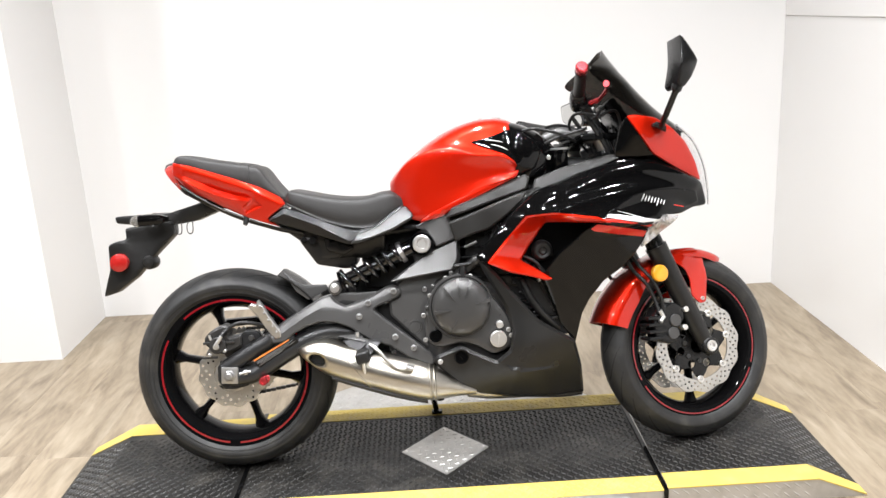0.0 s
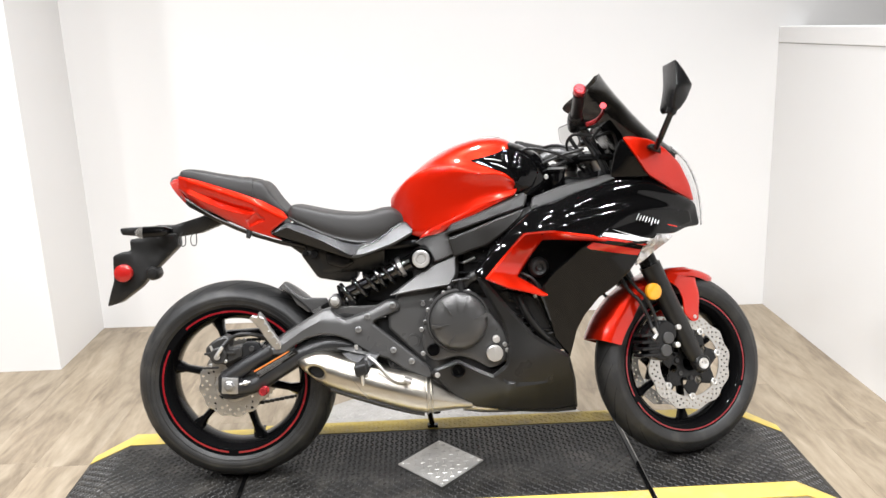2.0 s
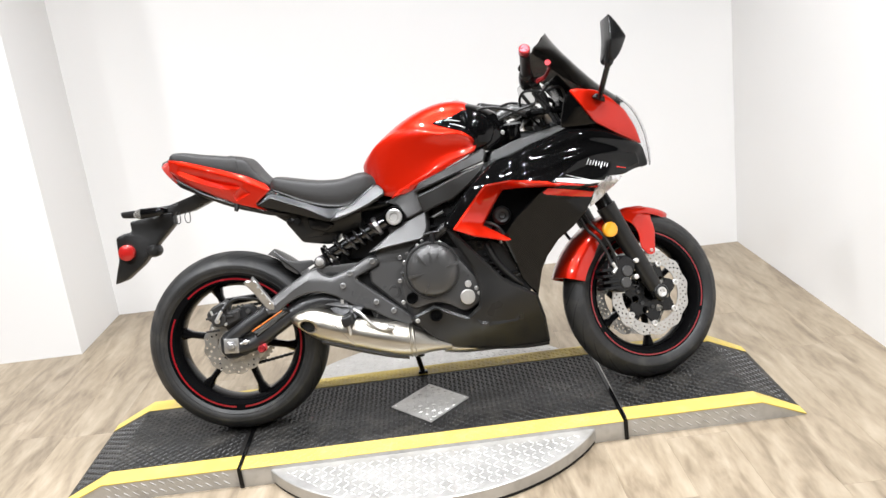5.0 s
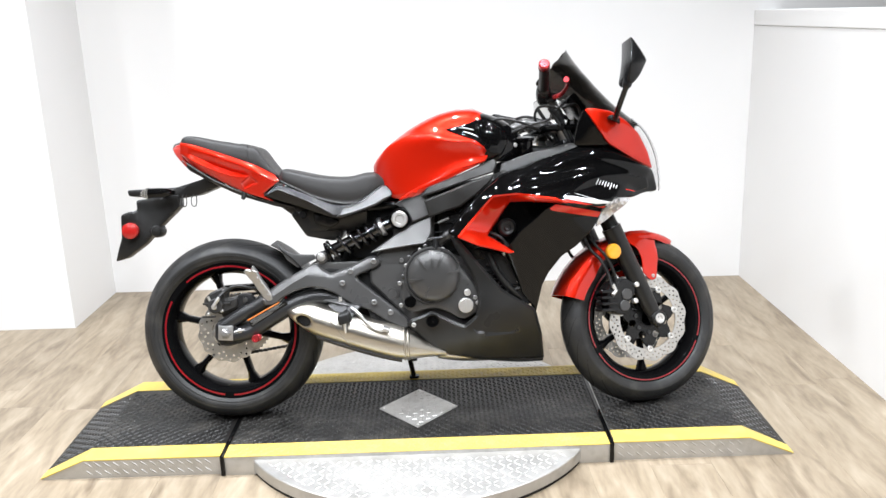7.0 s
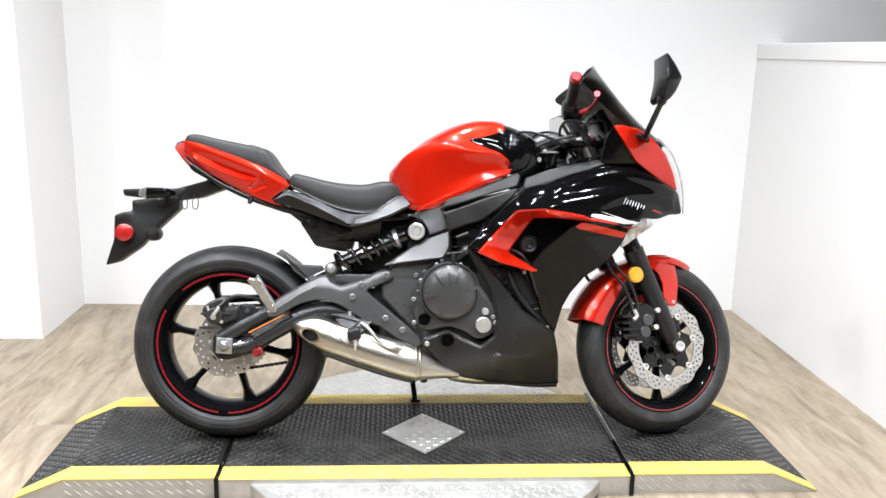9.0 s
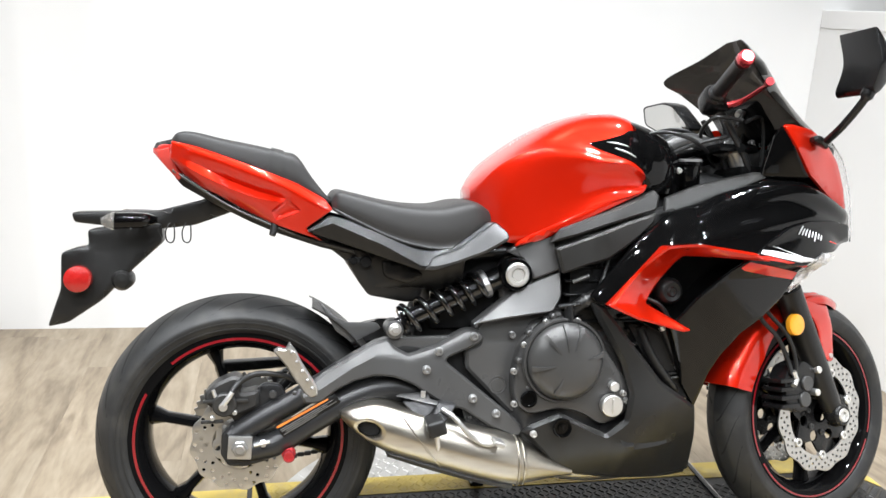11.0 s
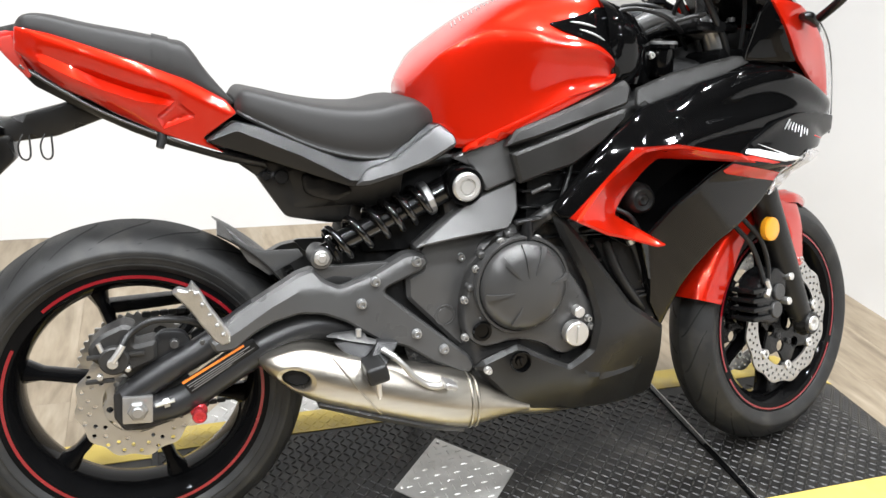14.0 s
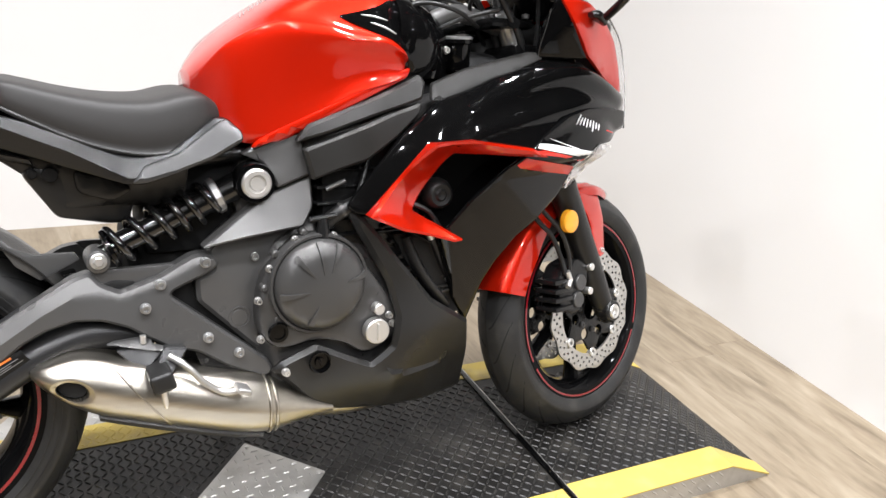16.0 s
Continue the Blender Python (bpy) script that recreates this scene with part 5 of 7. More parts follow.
# Near-black disc on the hollow's floor paints the outlet's depth in shade.
pipe = slab([(HOLE[0] + 0.022 * math.cos(a) * 0.942 + 0.0145 * math.sin(a) * 0.335, HOLE[1] - 0.022 * math.cos(a) * 0.335 + 0.0145 * math.sin(a) * 0.942) for a in np.linspace(0, 2 * math.pi, 32, endpoint=False)], lambda p: -0.172 - 0.3 * (np.asarray(p)[:, 0] - HOLE[0]), 0.004, 0.001, 0.01, 0)
part("outlet_shade", pipe, DARK, exh, "dark disc shading the oval outlet")
# Dark plate; its colour also stands for the deck reflected underneath.
part("lower_shield", loft([(0.30, 0.045, 0.289, 0.276, -0.134), (0.40, 0.05, 0.256, 0.24, -0.132), (0.5, 0.05, 0.222, 0.208, -0.132), (0.57, 0.045, 0.205, 0.19, -0.13)], [(0, 1), (0.9, 1), (1, 0.6), (0.85, 0), (0, 0)], 12), ENGINE, exh, "dark plate under the silencer, also painting in the deck's reflection")
CANROW = np.array(smooth_line(CAN, 12))
for u0, u1 in ((0.577, 0.584), (0.590, 0.597)):
    sub = []
    for u, grow in ((u0, 0.001), (u0 + 0.0015, 0.0032), (u1 - 0.0015, 0.0032), (u1, 0.001)):
        hw, top, bot, mid = (float(np.interp(u, CANROW[:, 0], CANROW[:, k])) for k in (1, 2, 3, 4))
        sub.append((u, hw + grow, top + grow, bot - grow, mid))
    part("clamp_band", loft(sub, CAN_EDGE, 9), STEEL, exh)
seam = []
edge_a = np.array(CAN_EDGE)[::-1]
for k in np.linspace(0, 1, 20):
    u, f = 0.325 + 0.085 * k, 0.93 - 0.86 * k
    hw, top, bot, mid = (float(np.interp(u, CANROW[:, 0], CANROW[:, j])) for j in (1, 2, 3, 4))
    seam.append((u, mid - hw * float(np.interp(f, edge_a[:, 1], edge_a[:, 0])), bot + f * (top - bot)))
part("heat_shield_edge", tube(seam, 0.0019, 8), STEEL, exh, "raised seam of the heat shield")
part("link_pipe", tube(smooth_line([(0.69, -0.115, 0.214), (0.78, -0.1, 0.2), (0.92, -0.06, 0.2), (1.0, -0.03, 0.27)], 6), 0.026, 18), STEEL, exh)
part("side_stand", tube(smooth_line([(0.56, 0.12, 0.25), (0.58, 0.19, 0.13), (0.59, 0.25, 0.055)], 4), 0.0095, 12), SATIN, bike, "black side stand swung out")
part("stand_foot", box(0.575, 0.61, 0.238, 0.272, 0.042, 0.052, 0.003), SATIN, bike)
part("centre_bracket", tube([(0.606, -0.11, 0.205), (0.607, -0.108, 0.183)], [0.009, 0.011], 12), SATIN, bike)


# ---- bodywork ----
# fuel tank
# along u: top, shoulder crest height, half width at the crest, bottom
TANK = smooth_line([(0.494, 0.832, 0.822, 0.05, 0.802), (0.512, 0.857, 0.843, 0.085, 0.778), (0.55, 0.893, 0.883, 0.118, 0.722), (0.62, 0.944, 0.914, 0.145, 0.718), (0.69, 0.98, 0.911, 0.157, 0.75), (0.755, 0.999, 0.897, 0.163, 0.79), (0.81, 1.002, 0.892, 0.165, 0.808), (0.838, 0.998, 0.88, 0.164, 0.818), (0.854, 0.992, 0.868, 0.159, 0.826), (0.861, 0.988, 0.86, 0.15, 0.832)], 6)
TROW = np.array(TANK)


SHARP = [(0, 0, 0), (0.33, 0.03, 0), (0.56, 0.13, 0), (0.71, 0.36, 0), (0.81, 0.66, 0), (0.905, 0.88, 0), (0.975, 0.98, 0), (1.0, 1, 0.05), (0.985, 1, 0.13), (0.945, 1, 0.28), (0.915, 1, 0.5), (0.91, 1, 0.68), (0.93, 1, 0.84), (0.945, 1, 0.93), (0.9, 1, 1)]
ROUNDED = [(0, 0, 0), (0.33, 0.04, 0), (0.56, 0.17, 0), (0.74, 0.38, 0), (0.85, 0.6, 0), (0.92, 0.8, 0), (0.965, 0.97, 0), (0.985, 1, 0.08), (0.995, 1, 0.18), (0.995, 1, 0.32), (0.985, 1, 0.5), (0.97, 1, 0.66), (0.96, 1, 0.82), (0.95, 1, 0.93), (0.9, 1, 1)]


def tank_section(u, top, crest, c, bot):
    """(lateral, height) from the spine over the shoulder down the flank: round at the seat, with a crest and a knee recess towards the front."""
    k = min(1.0, max(0.0, (u - 0.56) / 0.2))
    mix = [tuple(a + (b - a) * k for a, b in zip(p, q)) for p, q in zip(ROUNDED, SHARP)]
    return [(a * c, top - h * (top - crest) - d * (crest - bot)) for a, h, d in mix]


tank = group_part("fuel_tank", bike, "glossy metallic red fuel tank")
tank_rows = []
for u, *dims in TANK:
    half = smooth_line(tank_section(u, *dims), 3)
    tank_rows.append([(u, -a, w) for a, w in reversed(half)] + [(u, a, w) for a, w in half[1:]])
tank_bm = bmesh.new()
rings = [[tank_bm.verts.new(p) for p in r_] for r_ in tank_rows]
for a, b in zip(rings, rings[1:]):
    for j in range(len(a)):
        k = (j + 1) % len(a)
        tank_bm.faces.new((a[j], a[k], b[k], b[j]))
tank_bm.faces.new(list(reversed(rings[0])))
tank_bm.faces.new(rings[-1])
part("shell", tank_bm, RED, tank, angle=50)


def tank_side(pts, lift=0.003):
    """The tank's right flank at (u, w)."""
    p = np.asarray(pts, float).reshape(-1, 2)
    out = []
    for u, w in p:
        sec = np.array(tank_section(u, *(float(np.interp(u, TROW[:, 0], TROW[:, k])) for k in (1, 2, 3, 4))))[::-1]
        out.append(-float(np.interp(w, sec[:, 1], sec[:, 0])) - lift)
    return np.array(out)


def tank_top(u, v):
    """Height of the tank's upper face at (u, v)."""
    sec = np.array(tank_section(u, *(float(np.interp(u, TROW[:, 0], TROW[:, k])) for k in (1, 2, 3, 4))))
    return float(np.interp(abs(v), sec[:7, 0], sec[:7, 1]))


for k in range(7):
    u0 = 0.592 + 0.016 * k
    for d in (0.0, 0.0065):
        path = [(u0 + d + 0.004 * j, v, tank_top(u0 + d + 0.004 * j, v) + 0.0003) for j, v in enumerate((-0.022, -0.008, 0.006, 0.02))]
        part("mark_stroke", tube(path, 0.0013, 6), MARKG, tank)


lip = [(0.575, 0.707), (0.604, 0.716), (0.67, 0.741), (0.77, 0.786), (0.86, 0.826), (0.868, 0.846), (0.77, 0.806), (0.67, 0.762), (0.61, 0.735), (0.582, 0.718)]
pair("lower_lip", slab(lip, spread([(0.566, -0.135, 0.71), (0.67, -0.15, 0.75), (0.77, -0.155, 0.8), (0.868, -0.15, 0.84), (0.7, -0.152, 0.76)]), 0.012, 0.004, 0.02, 0.008), RED, tank)
inlay = [(0.73, 0.931), (0.778, 0.941), (0.817, 0.952), (0.84, 0.964), (0.88, 0.95), (0.92, 0.925), (0.935, 0.89), (0.915, 0.845), (0.88, 0.83), (0.864, 0.83), (0.864, 0.848), (0.853, 0.87), (0.828, 0.891), (0.79, 0.905), (0.754, 0.919)]
NOSE = [(0.848, 0.148, 0.988, 0.826, 0), (0.868, 0.147, 0.984, 0.826, 0), (0.905, 0.14, 0.97, 0.824, 0), (0.945, 0.118, 0.948, 0.824, 0), (0.975, 0.09, 0.92, 0.83, 0), (0.99, 0.065, 0.9, 0.84, 0)]
NOSE_EDGE = smooth_line([(0, 1), (0.4, 0.985), (0.7, 0.91), (0.9, 0.76), (0.985, 0.56), (1.0, 0.4), (0.985, 0.2), (0.92, 0.0)], 3)


def inlay_field(pts):
    """The tank's flank, then the black front cover, with a soft change between the two."""
    p = np.asarray(pts, float).reshape(-1, 2)
    rows_, e = np.array(NOSE), np.array(NOSE_EDGE)[::-1]
    hw, top, bot = (np.interp(p[:, 0], rows_[:, 0], rows_[:, k]) for k in (1, 2, 3))
    nose_v = -hw * np.interp((p[:, 1] - bot) / (top - bot), e[:, 1], e[:, 0])
    k = np.clip((p[:, 0] - 0.845) / 0.025, 0, 1)
    return np.maximum(tank_side(p, 0.0), -0.166) * (1 - k) + nose_v * k - 0.004


pair("black_inlay", slab(inlay, inlay_field, 0.02, 0.005, 0.009, 0.01), GLOSS, tank, "gloss black inset panel")
part("front_cover", loft(NOSE, NOSE_EDGE, 28), GLOSS, tank)
part("filler_cap", moved(revolve([(0.0001, 0.012), (0.03, 0.012), (0.036, 0.008), (0.038, -0.01)], 32, "z"), Matrix.Translation((0.80, 0, 0.994))), CHROME, tank)
part("cover_screw", bolt(0.957, -0.118, 0.875, 0.006), CHROME, tank)
for a, b, c in (((0.775, 0.934), (0.8, 0.931), (0.825, 0.925)), ((0.79, 0.921), (0.815, 0.913), (0.838, 0.902))):
    path = [(q[0], float(inlay_field([q])[0]) - 0.0012, q[1]) for q in smooth_line([a, b, c], 6)]
    part("graphic", tube(path, [0.0006 + 0.0014 * math.sin(math.pi * i / (len(path) - 1)) for i in range(len(path))], 6), SILVER, tank, "silver maker's mark drawn as a plain sweep")

# seats
SPROF = [(0, 1), (0.5, 0.992), (0.76, 0.967), (0.89, 0.925), (0.955, 0.84), (0.985, 0.65), (1.0, 0.38), (0.975, 0.12), (0.93, 0.0), (0, 0)]
rider = group_part("rider_seat", bike, "black vinyl rider seat")
RS = [(0.19, 0.095, 0.808, 0.785, 0), (0.205, 0.112, 0.824, 0.775, 0), (0.24, 0.122, 0.818, 0.757, 0), (0.3, 0.13, 0.804, 0.728, 0), (0.36, 0.134, 0.795, 0.708, 0), (0.42, 0.134, 0.794, 0.7, 0), (0.47, 0.13, 0.804, 0.71, 0), (0.505, 0.118, 0.801, 0.73, 0), (0.545, 0.09, 0.771, 0.762, 0)]
part("cushion", loft(RS, smooth_line(SPROF, 3), 48), SEATV, rider, angle=60)
piping = [(u, -hw * 0.99, bot + 0.004) for u, hw, top, bot, _ in smooth_line(RS, 5)[2:-2]]
for s in (1, -1):
    part("piping", tube([(a, s * b, c) for a, b, c in piping], 0.0035, 8), HOSE, rider)
pill = group_part("passenger_seat", bike, "black vinyl passenger seat with strap")
PS = [(-0.135, 0.06, 0.918, 0.916, 0), (-0.12, 0.082, 0.938, 0.909, 0), (-0.09, 0.09, 0.941, 0.899, 0), (-0.03, 0.1, 0.928, 0.873, 0), (0.04, 0.104, 0.915, 0.847, 0), (0.09, 0.104, 0.904, 0.829, 0), (0.12, 0.103, 0.895, 0.82, 0), (0.15, 0.1, 0.852, 0.809, 0), (0.18, 0.094, 0.814, 0.8, 0), (0.193, 0.085, 0.801, 0.797, 0)]
part("cushion", loft(PS, smooth_line(SPROF, 3), 48), SEATV, pill, angle=60)
strap_rows = [(u, hw + 0.002, top + 0.0028, bot + 0.002, 0) for u, hw, top, bot, _ in smooth_line(PS, 16) if 0.066 < u < 0.094]
part("strap", loft(strap_rows, smooth_line(SPROF, 3), 10), SEATV, pill, "stitched grab strap", angle=60)

# tail
tail = group_part("tail_cowl", bike, "glossy red tail cowl")
TL = [(-0.148, 0.045, 0.916, 0.878, 0), (-0.12, 0.075, 0.914, 0.858, 0), (-0.07, 0.092, 0.899, 0.824, 0), (0.0, 0.106, 0.872, 0.782, 0), (0.06, 0.112, 0.85, 0.752, 0), (0.12, 0.114, 0.826, 0.728, 0), (0.17, 0.112, 0.803, 0.716, 0)]
TLP = smooth_line([(0, 1), (0.75, 1.0), (0.92, 0.97), (0.985, 0.9), (1.0, 0.82), (0.965, 0.72), (0.895, 0.62), (0.875, 0.54), (0.89, 0.42), (0.84, 0.25), (0.7, 0.03), (0, 0)], 2)
part("core", loft([(u, 0.82 * hw, top - 0.004, bot + 0.012, 0) for u, hw, top, bot, _ in TL], TLP, 30), SATIN, tail, "black inner tail", angle=28)
TAIL_TOP = [(-0.13, 0.921), (-0.08, 0.91), (-0.037, 0.896), (0.043, 0.868), (0.12, 0.838), (0.176, 0.806), (0.192, 0.785)]
TAIL_LOW = [(-0.134, 0.884), (-0.108, 0.853), (-0.07, 0.826), (-0.04, 0.812), (0.009, 0.784), (0.07, 0.754), (0.17, 0.719)]
TAIL_RIDGE = np.array([(-0.135, 0.914), (-0.105, 0.905), (-0.028, 0.878), (0.063, 0.843), (0.1, 0.826), (0.2, 0.772)])
TAIL_GROOVE = np.array([(-0.135, 0.896), (-0.1, 0.883), (-0.056, 0.862), (-0.013, 0.841), (0.038, 0.822), (0.096, 0.806)])
TAIL_BULGE = np.array([(-0.135, 0.886), (-0.1, 0.87), (-0.056, 0.846), (-0.013, 0.826), (0.038, 0.808), (0.094, 0.798)])
TAIL_NOTCH = np.array([(0.099, 0.808), (0.13, 0.781), (0.076, 0.761), (0.066, 0.782)])
TAIL_HALF = np.array([(-0.135, 0.079), (-0.1, 0.099), (-0.05, 0.108), (0.0, 0.113), (0.06, 0.117), (0.12, 0.118), (0.2, 0.113)])


def tail_field(pts):
    """A rounded upper ridge, a groove below it, a swelling lower face and an arrow notch."""
    p = np.asarray(pts, float).reshape(-1, 2)
    u, w = p[:, 0], p[:, 1]
    at = lambda q: np.interp(u, np.array(q)[:, 0], np.array(q)[:, 1])
    half, ridge, groove, bulge, low = at(TAIL_HALF), at(TAIL_RIDGE), at(TAIL_GROOVE), at(TAIL_BULGE), at(TAIL_LOW)
    depth = 0.017 * np.clip((u + 0.12) / 0.1, 0, 1)
    over = np.clip((w - ridge) / 0.02, 0, 1.5)
    t = np.clip((ridge - w) / np.maximum(ridge - groove, 1e-4), 0, 1)
    upper = half - 0.011 * over ** 2 - depth * t ** 1.6
    k = np.clip((groove - w) / np.maximum(groove - bulge, 1e-4), 0, 1)
    m = np.clip((bulge - w) / np.maximum(bulge - low, 1e-4), 0, 1.2)
    lower = half - depth + 0.75 * depth * k - 0.022 * m ** 1.5
    out = np.where(w > groove, upper, lower)
    # past the notch one plain face falls away to the lower corner
    plain = half - 0.011 * over ** 2 - 0.2 * np.maximum(0, ridge - w)
    e = np.clip((u - 0.062 - 0.5 * np.maximum(0, w - 0.775)) / 0.03, 0, 1)
    out = out * (1 - e) + plain * e
    inside = within_ring(p, TAIL_NOTCH)
    d = boundary_distance(p, TAIL_NOTCH)
    return -(out - np.where(inside, np.minimum(0.007, 1.1 * d), 0))


TAIL_SIDE = TAIL_TOP + [(0.137, 0.745)] + list(reversed(TAIL_LOW))
pair("shell", slab(TAIL_SIDE, tail_field, 0.014, 0.003, 0.006, 0.004, creases=[TAIL_GROOVE, TAIL_BULGE[1:], np.vstack([TAIL_NOTCH, TAIL_NOTCH[:1]])]), RED, tail, angle=32)
part("tail_lamp", loft([(-0.174, 0.014, 0.907, 0.897, 0), (-0.156, 0.038, 0.914, 0.876, 0), (-0.136, 0.057, 0.916, 0.858, 0), (-0.114, 0.068, 0.912, 0.842, 0)], TLP, 12), TAILRED, tail, "red tail lamp lens", angle=28)
pair("lamp_cap", panel([(-0.172, -0.02, 0.906), (-0.168, -0.016, 0.918), (-0.128, -0.05, 0.926), (-0.124, -0.062, 0.918), (-0.145, -0.05, 0.91)], thick=0.02, r=0.002, res=0.01, corner=0.003), SATIN, tail)
pair("lens_edge", panel([(-0.17, -0.03, 0.902), (-0.137, -0.06, 0.908), (-0.131, -0.068, 0.887), (-0.113, -0.07, 0.846), (-0.119, -0.066, 0.841), (-0.142, -0.055, 0.865), (-0.162, -0.04, 0.888)], thick=0.008, r=0.003, res=0.008, corner=0.003), TAILPINK, tail, "pink translucent edge of the tail lamp")
# Grey tubes carry the highlight that runs along the dark plastic trim.
for sg in (1, -1):
    edge = smooth_line([(-0.13, sg * 0.062, 0.862), (-0.08, sg * 0.072, 0.829), (-0.02, sg * 0.082, 0.792), (0.05, sg * 0.088, 0.759), (0.14, sg * 0.088, 0.722)], 5)
    part("lower_trim", tube(edge, [0.0034] * 8 + [0.0024] * (len(edge) - 8), 8), FRAMEG, tail, "dark lower trim, its highlight painted in grey")
part("hook", tube([(0.073, -0.085, 0.757), (0.0725, -0.088, 0.742), (0.068, -0.092, 0.73)], [0.009, 0.0085, 0.0065], 10), HOSE, tail, "black rubber luggage hook")
pair("under_tail", panel([(-0.137, -0.05, 0.868), (-0.116, -0.058, 0.852), (-0.071, -0.07, 0.822), (-0.024, -0.08, 0.792), (0.067, -0.09, 0.75), (0.15, -0.095, 0.722), (0.235, -0.1, 0.7), (0.24, -0.095, 0.688), (0.17, -0.09, 0.704), (0.086, -0.08, 0.731), (0.028, -0.074, 0.755), (-0.025, -0.066, 0.781), (-0.072, -0.056, 0.806), (-0.113, -0.048, 0.829), (-0.127, -0.046, 0.845)], thick=0.012, r=0.003, res=0.01, corner=0.004), MATTE, tail, "dark grey lower edge of the tail")

side = group_part("side_cover", bike, "satin black cover under the seat")
sc_base = spread([(0.138, -0.1, 0.74), (0.186, -0.108, 0.773), (0.234, -0.12, 0.761), (0.29, -0.128, 0.739), (0.348, -0.134, 0.715), (0.387, -0.136, 0.703), (0.437, -0.136, 0.706), (0.467, -0.136, 0.726), (0.518, -0.134, 0.761), (0.538, -0.13, 0.76), (0.557, -0.14, 0.739), (0.557, -0.146, 0.724), (0.505, -0.15, 0.695), (0.444, -0.15, 0.675), (0.395, -0.148, 0.66), (0.366, -0.145, 0.662), (0.309, -0.13, 0.681), (0.234, -0.115, 0.707)])
SC_CREASE = np.array([(0.13, 0.735), (0.19, 0.757), (0.29, 0.715), (0.37, 0.672), (0.40, 0.671), (0.447, 0.683), (0.503, 0.703), (0.555, 0.731), (0.58, 0.745)])


def sc_field(pts):
    """A sharp crease below the seat: the upper face leans back."""
    p = np.asarray(pts, float).reshape(-1, 2)
    off = p[:, 1] - np.interp(p[:, 0], SC_CREASE[:, 0], SC_CREASE[:, 1])
    return sc_base(p) - 0.014 + 0.55 * np.maximum(0, off) - 0.3 * np.minimum(0, off)


pair("shell", slab(uw_of([(0.138, -0.1, 0.74), (0.186, -0.108, 0.773), (0.234, -0.12, 0.761), (0.29, -0.128, 0.739), (0.348, -0.134, 0.715), (0.387, -0.136, 0.703), (0.437, -0.136, 0.706), (0.467, -0.136, 0.726), (0.518, -0.134, 0.761), (0.538, -0.13, 0.76), (0.557, -0.14, 0.739), (0.557, -0.146, 0.724), (0.505, -0.15, 0.695), (0.444, -0.15, 0.675), (0.395, -0.148, 0.66), (0.366, -0.145, 0.662), (0.309, -0.13, 0.681), (0.234, -0.115, 0.707)]), sc_field, 0.02, 0.003, 0.01, 0.006, creases=[SC_CREASE]), SATIN, side, angle=30)
# Same black cover; the sheen of its upward facet is put in as grey.
pair("upper_band", slab(uw_of([(0.376, -0.152, 0.663), (0.398, -0.155, 0.688), (0.453, -0.152, 0.706), (0.522, -0.142, 0.753), (0.536, -0.138, 0.759), (0.554, -0.146, 0.74), (0.555, -0.15, 0.726), (0.503, -0.156, 0.698), (0.447, -0.158, 0.678), (0.398, -0.156, 0.663)]), lambda p: sc_field(p) - 0.004, 0.008, 0.002, 0.01, 0.005, creases=[SC_CREASE]), BAND_SHEEN, side, "satin black facet along the seat, painted lighter for its sheen", angle=30)
part("inner_guard", panel([(0.152, -0.085, 0.729), (0.237, -0.09, 0.703), (0.315, -0.1, 0.68), (0.393, -0.11, 0.66), (0.473, -0.12, 0.682), (0.469, -0.1, 0.632), (0.419, -0.09, 0.611), (0.367, -0.09, 0.618), (0.277, -0.085, 0.615), (0.253, -0.08, 0.65)], thick=0.15, r=0.004, res=0.02, corner=0.008), MATTE, side)
part("battery_tray", panel([(0.22, -0.09, 0.675), (0.232, -0.09, 0.686), (0.296, -0.09, 0.68), (0.392, -0.09, 0.642), (0.379, -0.08, 0.584), (0.348, -0.08, 0.584), (0.268, -0.085, 0.601)], thick=0.16, r=0.008, res=0.02, corner=0.01), MATTE, bike, "black plastic tray below the seat")
part("tray_cover", panel([(0.294, -0.1, 0.681), (0.342, -0.11, 0.675), (0.385, -0.12, 0.647), (0.352, -0.11, 0.627), (0.299, -0.1, 0.642)], thick=0.02, r=0.006, res=0.014, corner=0.012), SATIN, bike)
part("tray_bolt", join(disc_cyl(0.236, -0.098, 0.676, 0.008, 0.02), disc_cyl(0.262, -0.1, 0.674, 0.012, 0.02)), SATIN, bike)

# number plate hanger
hang = group_part("plate_hanger", bike, "black plastic number plate hanger with no plate")
part("arm", panel([(-0.341, 0.0, 0.772), (-0.167, -0.02, 0.776), (-0.076, -0.04, 0.8), (-0.05, -0.04, 0.812), (0.003, -0.04, 0.782), (-0.091, -0.03, 0.747), (-0.187, -0.02, 0.735), (-0.336, 0.0, 0.751)], thick=0.06, r=0.006, res=0.02, corner=0.008), MATTE, hang)
part("plate_board", panel([(-0.393, 0.0, 0.532), (-0.361, -0.02, 0.613), (-0.356, -0.03, 0.69), (-0.33, -0.03, 0.7), (-0.304, -0.02, 0.703), (-0.306, -0.02, 0.737), (-0.237, -0.02, 0.746), (-0.158, -0.03, 0.751), (-0.156, -0.03, 0.712), (-0.225, -0.03, 0.648), (-0.281, -0.03, 0.589), (-0.347, -0.02, 0.544)], thick=0.05, r=0.006, res=0.018, corner=0.008), MATTE, hang)
part("rear_reflector", moved(revolve([(0.0001, -0.006), (0.022, -0.006), (0.0265, -0.003), (0.0275, 0.004), (0.0275, 0.012)], 28), Matrix.Translation((-0.322, -0.044, 0.637))), REDREF, hang, "round red reflector")
